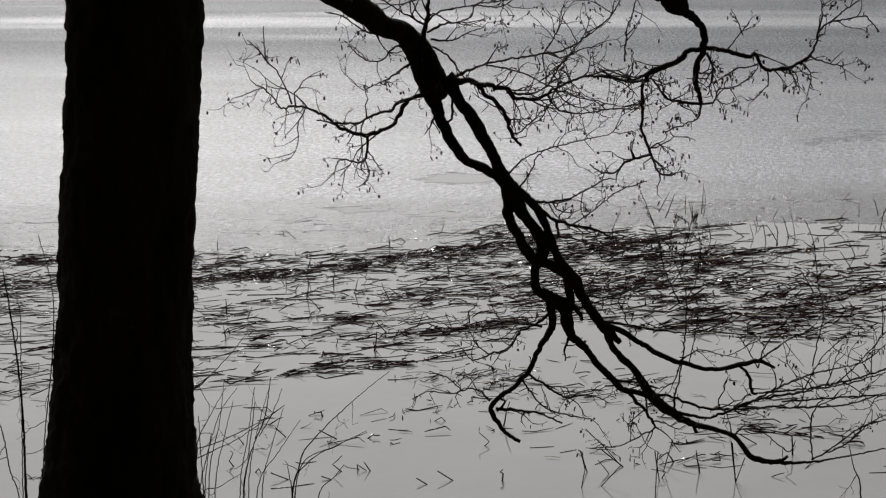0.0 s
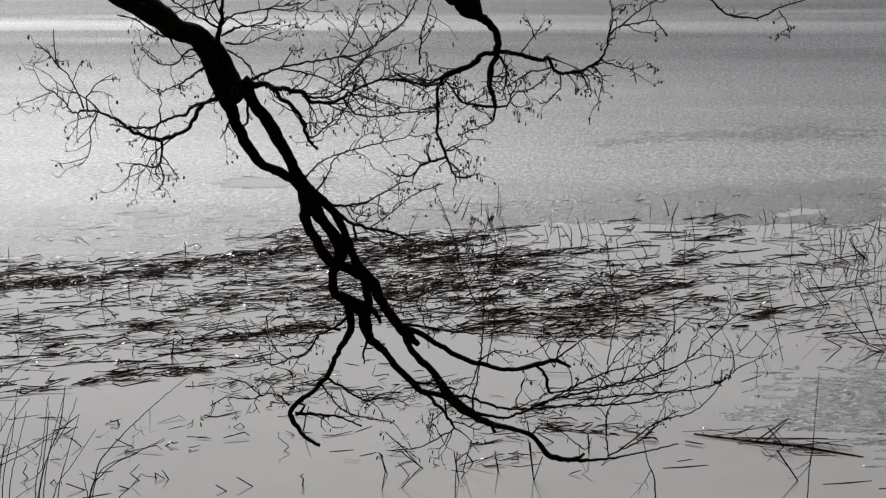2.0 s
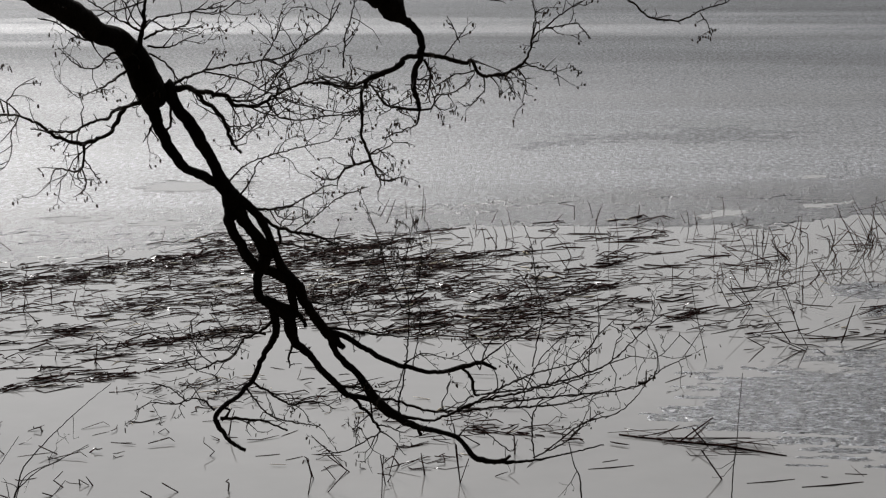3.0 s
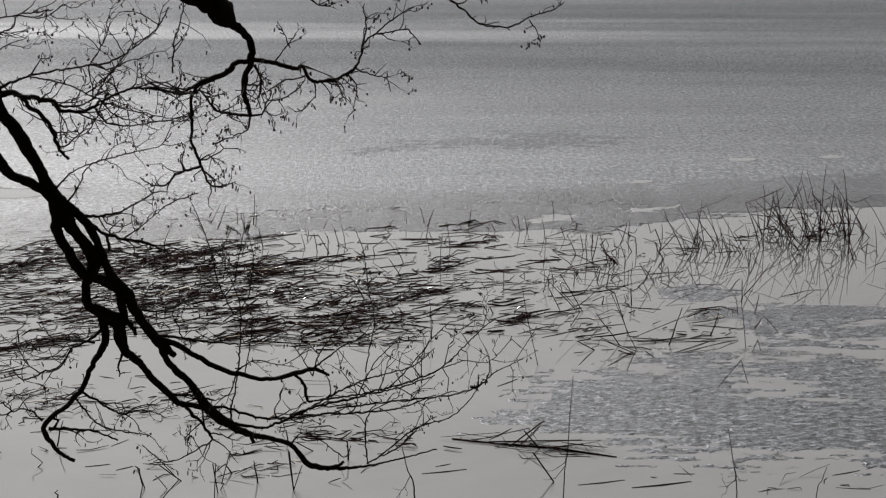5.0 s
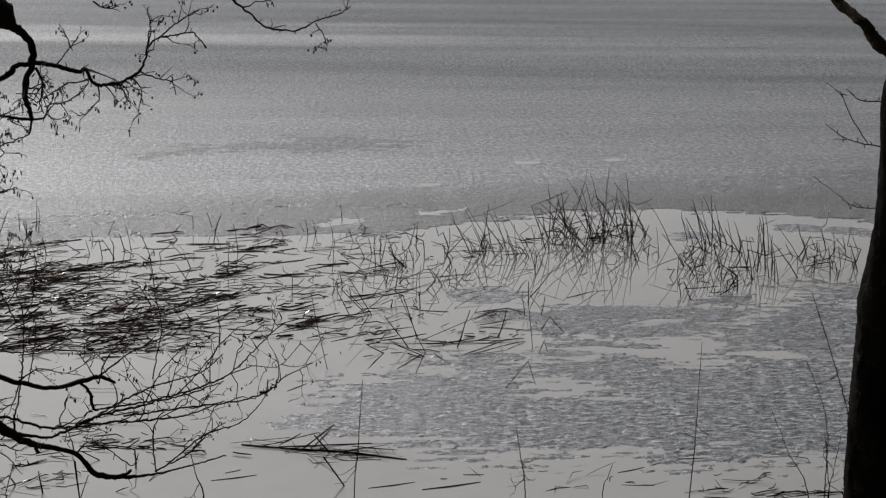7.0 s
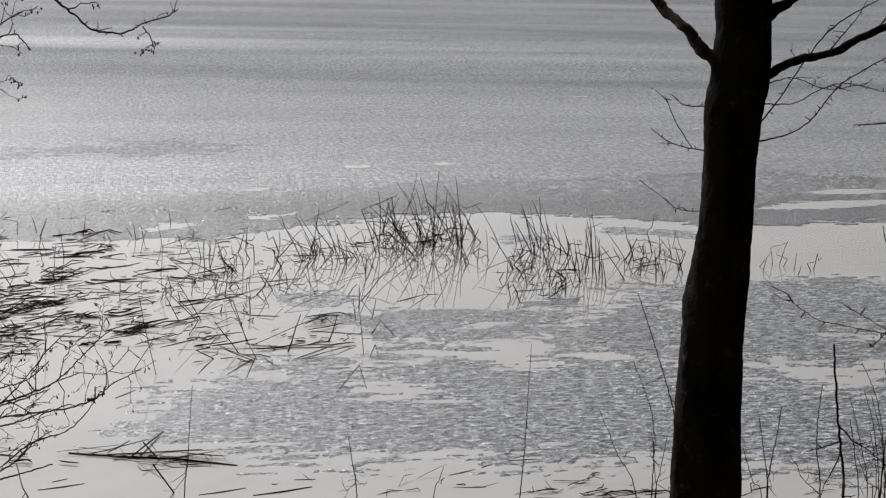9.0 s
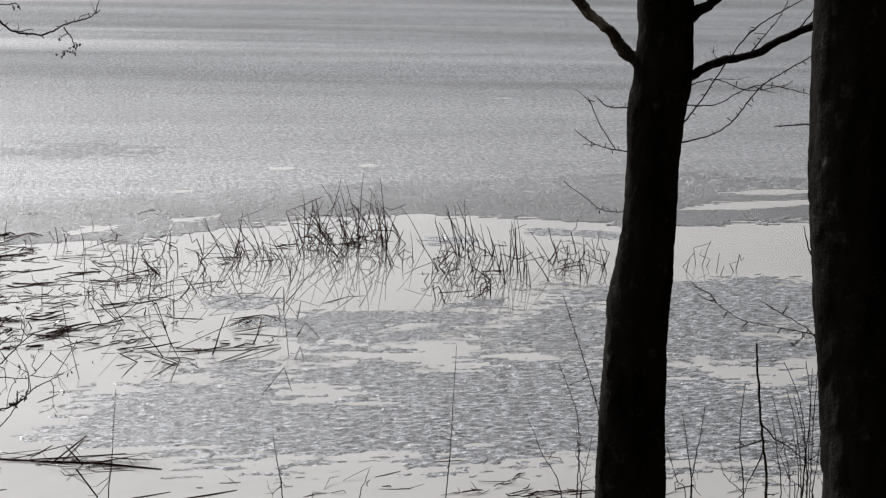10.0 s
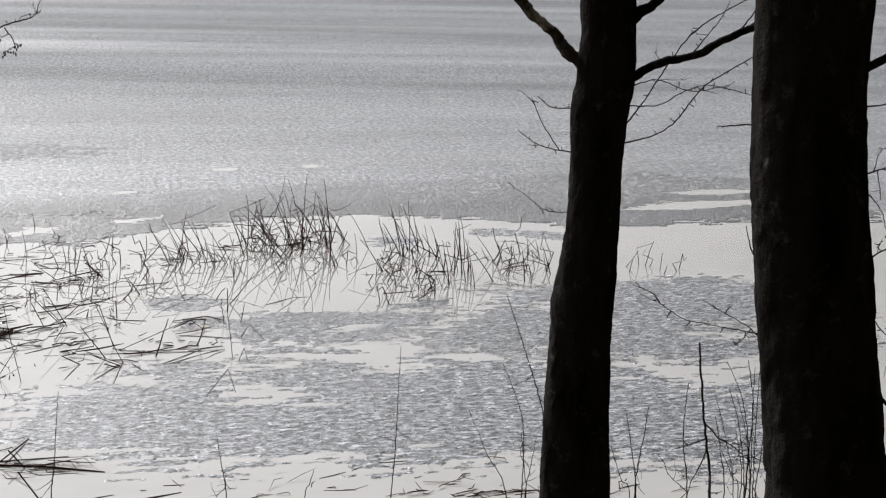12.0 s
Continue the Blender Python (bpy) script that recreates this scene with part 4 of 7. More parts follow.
branch(low_stem_c, [(-1.683, 7.332, 3.741, 0.0084), (-1.619, 7.377, 3.730, 0.0060), (-1.529, 7.434, 3.741, 0.0048), (-1.463, 7.477, 3.776, 0.0036), (-1.398, 7.520, 3.807, 0.0036), (-1.359, 7.549, 3.807, 0.0024)], 12, 0.20, 0.29, 2, 0.55)
branch(low_stem_c, [(-1.644, 7.352, 3.700, 0.0108), (-1.584, 7.377, 3.653, 0.0084), (-1.506, 7.411, 3.624, 0.0072), (-1.438, 7.439, 3.605, 0.0072), (-1.371, 7.466, 3.572, 0.0048), (-1.334, 7.478, 3.549, 0.0036)], 10, 0.20, 0.22, 2, 0.55)
branch(low_stem_c, [(-1.587, 7.381, 3.657, 0.0072), (-1.575, 7.389, 3.582, 0.0060), (-1.505, 7.426, 3.562, 0.0036), (-1.443, 7.458, 3.532, 0.0024)], 4, 0.14, 0.22, 2, 0.55)
branch(low_stem_c, [(-1.530, 7.409, 3.623, 0.0048), (-1.445, 7.478, 3.678, 0.0030), (-1.370, 7.540, 3.742, 0.0030), (-1.307, 7.597, 3.766, 0.0031), (-1.242, 7.653, 3.782, 0.0025)], 6, 0.17, 0.22, 2, 0.55)
branch(low_stem_c, [(-1.489, 7.429, 3.329, 0.0073), (-1.422, 7.462, 3.299, 0.0049), (-1.331, 7.506, 3.317, 0.0037), (-1.240, 7.548, 3.360, 0.0025)], 8, 0.19, 0.22, 2, 0.55)
branch(low_stem_c, [(-1.418, 7.462, 3.199, 0.0098), (-1.327, 7.479, 3.186, 0.0061), (-1.186, 7.516, 3.157, 0.0049), (-1.045, 7.551, 3.142, 0.0037), (-0.904, 7.583, 3.177, 0.0025)], 10, 0.22, 0.14, 2, 0.55)
branch(low_stem_d, [(-1.590, 7.379, 3.275, 0.0097), (-1.666, 7.326, 3.210, 0.0073), (-1.730, 7.278, 3.182, 0.0048), (-1.772, 7.240, 3.116, 0.0048), (-1.834, 7.191, 3.106, 0.0048), (-1.896, 7.142, 3.087, 0.0036), (-1.935, 7.105, 3.132, 0.0024)], 16, 0.22, 0.29, 2, 0.55)
branch(low_stem_d, [(-1.647, 7.350, 3.192, 0.0073), (-1.714, 7.319, 3.210, 0.0048), (-1.803, 7.275, 3.225, 0.0036), (-1.892, 7.229, 3.188, 0.0030), (-1.979, 7.183, 3.201, 0.0024)], 8, 0.17, 0.22, 2, 0.55)
branch(low_stem_d, [(-1.536, 7.406, 3.158, 0.0073), (-1.560, 7.397, 3.084, 0.0049), (-1.557, 7.402, 3.032, 0.0037)], 3, 0.12, 0.29, 2, 0.55)
branch(low_stem_d, [(-1.310, 7.512, 2.882, 0.0099), (-1.266, 7.537, 2.818, 0.0087), (-1.220, 7.563, 2.748, 0.0075), (-1.198, 7.578, 2.693, 0.0050), (-1.246, 7.564, 2.669, 0.0038), (-1.340, 7.527, 2.623, 0.0031), (-1.457, 7.479, 2.618, 0.0025)], 20, 0.17, 0.29, 2, 0.55)
branch(low_stem_d, [(-1.368, 7.486, 2.930, 0.0074), (-1.262, 7.521, 2.917, 0.0050), (-1.179, 7.544, 2.884, 0.0050)], 8, 0.14, 0.29, 2, 0.55)
branch(hook, [(-1.717, 7.314, 2.998, 0.0073), (-1.653, 7.357, 2.939, 0.0061), (-1.566, 7.411, 2.865, 0.0049), (-1.476, 7.464, 2.867, 0.0037), (-1.386, 7.515, 2.818, 0.0025)], 12, 0.19, 0.29, 2, 0.55)
branch(hook, [(-1.835, 7.251, 2.846, 0.0085), (-1.785, 7.272, 2.838, 0.0073), (-1.695, 7.312, 2.823, 0.0061), (-1.627, 7.341, 2.793, 0.0049), (-1.570, 7.363, 2.759, 0.0037)], 6, 0.14, 0.22, 2, 0.55)
branch(hook, [(-1.831, 7.254, 2.833, 0.0073), (-1.797, 7.272, 2.868, 0.0061), (-1.830, 7.254, 2.889, 0.0061)], 0, 0.29, 0.36, 2, 0.55)
branch(hook, [(-1.857, 7.240, 2.882, 0.0061), (-1.918, 7.214, 2.941, 0.0042), (-2.008, 7.171, 2.924, 0.0036), (-2.095, 7.128, 2.944, 0.0030), (-2.153, 7.065, 2.922, 0.0024)], 18, 0.17, 0.14, 2, 0.55)
branch(hook, [(-1.729, 7.308, 2.962, 0.0049), (-1.657, 7.369, 2.834, 0.0037), (-1.572, 7.435, 2.780, 0.0037), (-1.462, 7.511, 2.738, 0.0025)], 10, 0.17, 0.22, 2, 0.55)
branch(hook, [(-1.960, 7.182, 2.936, 0.0036), (-2.013, 7.108, 3.016, 0.0030), (-2.065, 7.034, 3.059, 0.0024)], 6, 0.17, 0.22, 2, 0.55)
branch(tip_limb, [(-1.137, 7.587, 2.776, 0.0100), (-1.031, 7.627, 2.744, 0.0080), (-0.969, 7.647, 2.736, 0.0071), (-0.865, 7.684, 2.770, 0.0071), (-0.765, 7.717, 2.809, 0.0071), (-0.646, 7.755, 2.825, 0.0061), (-0.528, 7.792, 2.846, 0.0051), (-0.389, 7.832, 2.867, 0.0041), (-0.228, 7.877, 2.914, 0.0031)], 14, 0.23, 0.11, 2, 0.55)
branch(tip_limb, [(-1.195, 7.562, 2.852, 0.0090), (-1.125, 7.592, 2.835, 0.0070), (-1.027, 7.633, 2.789, 0.0070), (-0.866, 7.695, 2.764, 0.0061), (-0.719, 7.749, 2.766, 0.0051), (-0.552, 7.807, 2.758, 0.0051), (-0.384, 7.861, 2.766, 0.0041), (-0.227, 7.908, 2.815, 0.0031)], 14, 0.23, 0.11, 2, 0.55)
branch(tip_limb, [(-0.866, 7.695, 2.764, 0.0051), (-0.772, 7.738, 2.803, 0.0051), (-0.674, 7.780, 2.855, 0.0051), (-0.555, 7.828, 2.899, 0.0041), (-0.460, 7.867, 2.919, 0.0036), (-0.322, 7.917, 2.950, 0.0031), (-0.233, 7.951, 3.022, 0.0026)], 12, 0.23, 0.11, 2, 0.55)
branch(tip_limb, [(-0.530, 7.814, 2.514, 0.0041), (-0.537, 7.800, 2.584, 0.0041), (-0.540, 7.786, 2.705, 0.0041), (-0.507, 7.785, 2.772, 0.0031), (-0.430, 7.798, 2.811, 0.0031), (-0.364, 7.807, 2.850, 0.0020)], 6, 0.14, 0.14, 2, 0.55)
branch(tip_limb, [(-0.537, 7.812, 2.517, 0.0041), (-0.386, 7.864, 2.585, 0.0041), (-0.292, 7.897, 2.672, 0.0031), (-0.225, 7.921, 2.707, 0.0031)], 4, 0.14, 0.14, 2, 0.55)
branch(tip_limb, [(-0.726, 7.746, 2.519, 0.0102), (-0.674, 7.765, 2.521, 0.0092), (-0.636, 7.778, 2.535, 0.0072)], 0, 0.29, 0.36, 2, 0.55)
branch(tip_limb, [(-1.036, 7.629, 2.707, 0.0101), (-1.027, 7.632, 2.670, 0.0081)], 0, 0.29, 0.36, 2, 0.55)
branch(tip_limb, [(-1.113, 7.597, 2.757, 0.0060), (-1.114, 7.602, 2.845, 0.0050), (-1.091, 7.616, 2.945, 0.0040), (-1.075, 7.628, 3.095, 0.0040), (-1.069, 7.636, 3.271, 0.0030), (-1.093, 7.632, 3.372, 0.0025), (-1.151, 7.613, 3.524, 0.0020)], 8, 0.20, 0.07, 2, 0.55)
branch(tip_limb, [(-0.866, 7.695, 2.644, 0.0051), (-0.821, 7.737, 2.678, 0.0031), (-0.751, 7.786, 2.641, 0.0031), (-0.644, 7.848, 2.536, 0.0031), (-0.610, 7.884, 2.579, 0.0021)], 6, 0.12, 0.14, 2, 0.55)
branch(tip_limb, [(-1.241, 7.542, 2.907, 0.0050), (-1.217, 7.541, 2.755, 0.0040), (-1.157, 7.555, 2.728, 0.0030), (-1.097, 7.569, 2.701, 0.0020)], 10, 0.14, 0.22, 2, 0.55)
branch(side_limb, [(-0.843, 7.704, 2.958, 0.0080), (-0.809, 7.728, 2.915, 0.0081), (-0.793, 7.745, 2.833, 0.0081), (-0.770, 7.765, 2.821, 0.0051)], 2, 0.12, 0.14, 2, 0.55)
branch(side_limb, [(-1.101, 7.602, 2.992, 0.0050), (-1.005, 7.615, 3.051, 0.0030), (-0.885, 7.637, 3.025, 0.0025), (-0.766, 7.656, 3.101, 0.0020)], 8, 0.20, 0.14, 2, 0.55)
branch(side_limb, [(-0.768, 7.731, 2.980, 0.0060), (-0.632, 7.779, 3.075, 0.0030), (-0.514, 7.819, 3.121, 0.0025), (-0.443, 7.841, 3.169, 0.0020)], 6, 0.20, 0.14, 2, 0.55)
branch(side_limb, [(-1.090, 7.607, 2.986, 0.0040), (-1.119, 7.554, 2.910, 0.0030), (-1.183, 7.487, 2.900, 0.0020)], 5, 0.14, 0.14, 2, 0.55)
branch(tip_limb, [(-0.763, 7.733, 2.833, 0.0051), (-0.568, 7.818, 2.839, 0.0051), (-0.368, 7.899, 2.869, 0.0051), (-0.216, 7.961, 2.918, 0.0041), (-0.114, 8.007, 2.999, 0.0036), (-0.010, 8.051, 3.095, 0.0031), (0.042, 8.081, 3.127, 0.0021)], 16, 0.25, 0.11, 2, 0.55)
branch(tip_limb, [(-0.666, 7.768, 2.789, 0.0051), (-0.418, 7.847, 2.799, 0.0051), (-0.164, 7.919, 2.810, 0.0041), (-0.036, 7.951, 2.841, 0.0041), (0.041, 7.967, 2.903, 0.0031), (0.170, 7.996, 2.962, 0.0021)], 12, 0.22, 0.14, 2, 0.55)
branch(tip_limb, [(-0.496, 7.825, 2.532, 0.0041), (-0.319, 7.900, 2.655, 0.0041), (-0.166, 7.965, 2.690, 0.0031), (-0.088, 8.006, 2.745, 0.0031), (-0.036, 8.040, 2.808, 0.0026)], 8, 0.17, 0.14, 2, 0.55)
branch(tip_limb, [(-0.442, 7.842, 2.859, 0.0041), (-0.341, 7.867, 2.957, 0.0031), (-0.239, 7.891, 3.082, 0.0025), (-0.163, 7.906, 3.157, 0.0020)], 8, 0.20, 0.07, 2, 0.55)
branch(tip_limb, [(-0.215, 7.911, 2.932, 0.0031), (-0.100, 7.976, 2.954, 0.0026), (0.016, 8.039, 2.937, 0.0021), (0.120, 8.097, 3.029, 0.0021)], 8, 0.19, 0.07, 2, 0.55)
branch(tip_limb, [(-0.070, 7.951, 2.838, 0.0072), (-0.049, 7.945, 2.843, 0.0093), (-0.031, 7.939, 2.847, 0.0062)], 6, 0.06, 0.72, 2, 0.55)
branch(tip_limb, [(-1.096, 7.630, 3.249, 0.0040), (-1.137, 7.642, 3.329, 0.0036), (-1.173, 7.654, 3.407, 0.0033), (-1.186, 7.666, 3.480, 0.0029), (-1.214, 7.678, 3.578, 0.0025), (-1.249, 7.690, 3.663, 0.0021), (-1.282, 7.702, 3.736, 0.0018)], 10, 0.14, 0.30, 2, 0.4)
branch(tip_limb, [(-1.134, 7.620, 3.334, 0.0035), (-1.095, 7.632, 3.388, 0.0031), (-1.078, 7.644, 3.474, 0.0027), (-1.061, 7.656, 3.560, 0.0023), (-1.047, 7.668, 3.633, 0.0019), (-1.055, 7.680, 3.693, 0.0015)], 10, 0.12, 0.75, 2, 0.4)
branch(tip_limb, [(-1.098, 7.640, 3.246, 0.0035), (-1.044, 7.652, 3.308, 0.0030), (-1.019, 7.664, 3.407, 0.0025), (-1.012, 7.676, 3.506, 0.0020), (-1.033, 7.688, 3.579, 0.0015)], 9, 0.12, 0.60, 2, 0.4)
branch(side_limb, [(-1.060, 7.650, 2.967, 0.0035), (-1.035, 7.662, 3.101, 0.0028), (-1.023, 7.674, 3.201, 0.0022), (-1.031, 7.686, 3.275, 0.0015)], 8, 0.12, 0.40, 2, 0.4)
branch(side_limb, [(-0.760, 7.660, 2.967, 0.0032), (-0.823, 7.672, 3.073, 0.0023), (-0.874, 7.684, 3.130, 0.0014)], 4, 0.10, 0.30, 2, 0.4)
branch(side_limb, [(-0.760, 7.660, 2.967, 0.0037), (-0.736, 7.672, 3.054, 0.0032), (-0.674, 7.684, 3.142, 0.0027), (-0.608, 7.696, 3.225, 0.0022), (-0.564, 7.708, 3.304, 0.0017)], 8, 0.14, 0.30, 2, 0.4)
branch(tip_limb, [(-0.532, 7.720, 2.969, 0.0037), (-0.509, 7.732, 3.095, 0.0033), (-0.492, 7.744, 3.195, 0.0029), (-0.518, 7.756, 3.345, 0.0025), (-0.537, 7.768, 3.495, 0.0021), (-0.570, 7.780, 3.593, 0.0017)], 12, 0.12, 0.50, 2, 0.4)
branch(tip_limb, [(-0.565, 7.720, 2.865, 0.0037), (-0.503, 7.732, 2.992, 0.0030), (-0.430, 7.744, 3.073, 0.0024), (-0.344, 7.756, 3.149, 0.0017)], 7, 0.12, 0.20, 2, 0.4)
branch(low_stem_c, [(-1.381, 7.450, 3.472, 0.0037), (-1.284, 7.462, 3.521, 0.0032), (-1.208, 7.474, 3.507, 0.0027), (-1.128, 7.486, 3.568, 0.0022), (-1.087, 7.498, 3.640, 0.0017)], 10, 0.13, 0.50, 2, 0.4)
branch(low_stem_c, [(-1.384, 7.450, 3.298, 0.0037), (-1.262, 7.462, 3.348, 0.0030), (-1.165, 7.474, 3.397, 0.0024), (-1.068, 7.486, 3.470, 0.0017)], 9, 0.13, 0.40, 2, 0.4)
branch(upper_limb, [(-1.000, 7.643, 4.367, 0.0169), (-1.008, 7.631, 4.314, 0.0145), (-1.034, 7.612, 4.256, 0.0145), (-1.024, 7.608, 4.209, 0.0133), (-1.009, 7.605, 4.138, 0.0109), (-1.002, 7.600, 4.119, 0.0072)], 10, 0.19, 0.50, 2, 0.55)
branch(upper_limb, [(-1.003, 7.642, 4.358, 0.0145), (-1.066, 7.618, 4.339, 0.0121), (-1.134, 7.592, 4.294, 0.0145), (-1.213, 7.561, 4.266, 0.0144), (-1.236, 7.553, 4.227, 0.0096), (-1.243, 7.552, 4.167, 0.0084), (-1.248, 7.551, 4.083, 0.0072), (-1.242, 7.556, 4.010, 0.0073), (-1.220, 7.568, 3.936, 0.0073), (-1.214, 7.572, 3.908, 0.0061)], 14, 0.20, 0.43, 2, 0.55)
branch(upper_limb, [(-1.211, 7.555, 3.914, 0.0073), (-1.284, 7.541, 3.890, 0.0061), (-1.321, 7.542, 3.878, 0.0061), (-1.369, 7.538, 3.834, 0.0049), (-1.428, 7.528, 3.841, 0.0036), (-1.467, 7.528, 3.868, 0.0036)], 12, 0.13, 0.65, 2, 0.55)
branch(upper_limb, [(-1.213, 7.554, 3.921, 0.0060), (-1.205, 7.589, 3.884, 0.0061), (-1.189, 7.626, 3.829, 0.0049), (-1.140, 7.677, 3.800, 0.0049)], 12, 0.13, 0.65, 2, 0.55)
branch(upper_limb, [(-1.218, 7.552, 3.936, 0.0048), (-1.181, 7.580, 3.959, 0.0036), (-1.154, 7.604, 3.919, 0.0024)], 8, 0.10, 0.65, 2, 0.55)
branch(upper_limb, [(-0.991, 7.646, 4.357, 0.0133), (-0.918, 7.667, 4.346, 0.0109), (-0.826, 7.694, 4.314, 0.0109), (-0.791, 7.699, 4.328, 0.0097), (-0.767, 7.700, 4.283, 0.0097), (-0.732, 7.705, 4.261, 0.0097), (-0.650, 7.726, 4.268, 0.0085), (-0.590, 7.739, 4.295, 0.0073), (-0.549, 7.745, 4.349, 0.0061), (-0.527, 7.744, 4.420, 0.0049), (-0.481, 7.752, 4.455, 0.0049), (-0.413, 7.766, 4.465, 0.0037), (-0.345, 7.779, 4.475, 0.0037), (-0.286, 7.789, 4.408, 0.0024)], 26, 0.19, 0.58, 2, 0.55)
branch(upper_limb, [(-0.491, 7.827, 4.444, 0.0049), (-0.419, 7.861, 4.505, 0.0037), (-0.317, 7.904, 4.565, 0.0025)], 5, 0.14, 0.36, 2, 0.55)
branch(upper_limb, [(-0.576, 7.798, 4.308, 0.0049), (-0.505, 7.801, 4.279, 0.0037), (-0.435, 7.803, 4.260, 0.0031), (-0.417, 7.788, 4.209, 0.0025)], 7, 0.10, 0.65, 2, 0.55)
branch(upper_limb, [(-0.658, 7.770, 4.259, 0.0049), (-0.635, 7.807, 4.211, 0.0031), (-0.613, 7.843, 4.154, 0.0025)], 4, 0.07, 0.65, 2, 0.55)
branch(upper_limb, [(-0.741, 7.741, 4.254, 0.0049), (-0.743, 7.773, 4.191, 0.0031), (-0.799, 7.785, 4.128, 0.0025), (-0.837, 7.804, 4.114, 0.0025)], 7, 0.09, 0.65, 2, 0.55)
branch(upper_limb, [(-1.009, 7.639, 4.119, 0.0085), (-1.100, 7.603, 4.137, 0.0073), (-1.145, 7.585, 4.151, 0.0060), (-1.190, 7.567, 4.213, 0.0048), (-1.213, 7.558, 4.250, 0.0036)], 14, 0.14, 0.58, 2, 0.55)
branch(upper_limb, [(-1.009, 7.639, 4.114, 0.0061), (-1.021, 7.641, 4.061, 0.0043), (-1.056, 7.633, 4.042, 0.0036), (-1.125, 7.611, 4.015, 0.0036), (-1.167, 7.600, 4.002, 0.0024)], 6, 0.12, 0.58, 2, 0.55)
branch(upper_limb, [(-1.007, 7.640, 4.119, 0.0061), (-0.950, 7.641, 4.133, 0.0049), (-0.936, 7.625, 4.183, 0.0036), (-0.866, 7.630, 4.195, 0.0036), (-0.796, 7.635, 4.242, 0.0030), (-0.767, 7.624, 4.284, 0.0024)], 12, 0.13, 0.50, 2, 0.55)
branch(upper_limb, [(-0.908, 7.679, 4.340, 0.0049), (-0.870, 7.699, 4.390, 0.0030), (-0.816, 7.724, 4.459, 0.0024)], 4, 0.13, 0.22, 2, 0.55)
branch(upper_limb, [(-0.847, 7.702, 4.414, 0.0036), (-0.858, 7.652, 4.465, 0.0024), (-0.878, 7.598, 4.521, 0.0019)], 2, 0.10, 0.14, 2, 0.55)
branch(upper_limb, [(-1.212, 7.555, 4.262, 0.0096), (-1.292, 7.530, 4.229, 0.0060), (-1.349, 7.514, 4.243, 0.0048), (-1.417, 7.492, 4.281, 0.0036)], 12, 0.19, 0.50, 2, 0.55)
branch(upper_limb, [(-0.987, 7.648, 4.336, 0.0073), (-0.958, 7.648, 4.264, 0.0048), (-0.972, 7.631, 4.194, 0.0036), (-0.955, 7.627, 4.147, 0.0024)], 12, 0.13, 0.65, 2, 0.55)
branch(upper_limb, [(-0.536, 7.812, 4.403, 0.0049), (-0.523, 7.849, 4.483, 0.0037), (-0.538, 7.877, 4.564, 0.0025)], 6, 0.13, 0.58, 2, 0.55)
branch(upper_limb, [(-1.312, 7.511, 4.314, 0.0048), (-1.298, 7.479, 4.435, 0.0036), (-1.265, 7.455, 4.531, 0.0030), (-1.237, 7.429, 4.625, 0.0024)], 5, 0.17, 0.58, 2, 0.55)
branch(upper_limb, [(-0.395, 7.857, 4.790, 0.0098), (-0.251, 7.889, 4.668, 0.0074), (-0.105, 7.918, 4.549, 0.0050), (-0.044, 7.923, 4.495, 0.0050), (0.041, 7.934, 4.475, 0.0050), (0.114, 7.940, 4.481, 0.0050), (0.186, 7.946, 4.517, 0.0037), (0.281, 7.957, 4.545, 0.0031), (0.333, 7.957, 4.579, 0.0025)], 12, 0.14, 0.43, 2, 0.55)
branch(upper_limb, [(0.183, 8.015, 4.500, 0.0038), (0.218, 8.046, 4.448, 0.0025), (0.235, 8.071, 4.394, 0.0020)], 5, 0.09, 0.58, 2, 0.55)
branch(upper_limb, [(-0.754, 7.737, 4.606, 0.0049), (-0.708, 7.755, 4.576, 0.0037), (-0.649, 7.777, 4.584, 0.0031)], 6, 0.09, 0.58, 2, 0.55)
for part_limb in (main_limb, left_stem, right_stem, low_stem_a, low_stem_b, low_stem_c, low_stem_d, low_stem_e, low_stem_f, hook, tip_limb, side_limb, upper_limb):
    finish_twigs(part_limb)
shore_tree = thing("young_tree", (2.57, 7.15, 2.04), "slender dark grey tree with two forked bare branches", "tree")
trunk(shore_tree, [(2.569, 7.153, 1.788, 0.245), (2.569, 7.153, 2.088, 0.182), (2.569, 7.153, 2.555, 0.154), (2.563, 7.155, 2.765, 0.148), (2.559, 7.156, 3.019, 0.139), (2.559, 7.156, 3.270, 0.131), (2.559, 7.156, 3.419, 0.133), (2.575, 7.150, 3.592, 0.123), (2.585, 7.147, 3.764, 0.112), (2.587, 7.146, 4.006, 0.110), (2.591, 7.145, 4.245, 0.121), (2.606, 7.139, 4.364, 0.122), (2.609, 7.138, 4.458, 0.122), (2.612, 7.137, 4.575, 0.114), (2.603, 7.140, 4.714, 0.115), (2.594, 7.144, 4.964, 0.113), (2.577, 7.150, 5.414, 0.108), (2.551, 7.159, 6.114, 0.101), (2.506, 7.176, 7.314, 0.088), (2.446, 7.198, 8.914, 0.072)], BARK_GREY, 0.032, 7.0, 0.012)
fork_left = with_twigs(limb(shore_tree, [(2.571, 7.152, 4.398, 0.0358), (2.506, 7.175, 4.458, 0.0298), (2.446, 7.196, 4.507, 0.0286), (2.398, 7.212, 4.575, 0.0262), (2.328, 7.235, 4.633, 0.0238), (2.258, 7.257, 4.701, 0.0238), (2.184, 7.279, 4.802, 0.0214), (2.143, 7.292, 4.974, 0.0178), (2.044, 7.320, 5.200, 0.0107)], BARK_LIT_LICHEN, 14, 0.3))
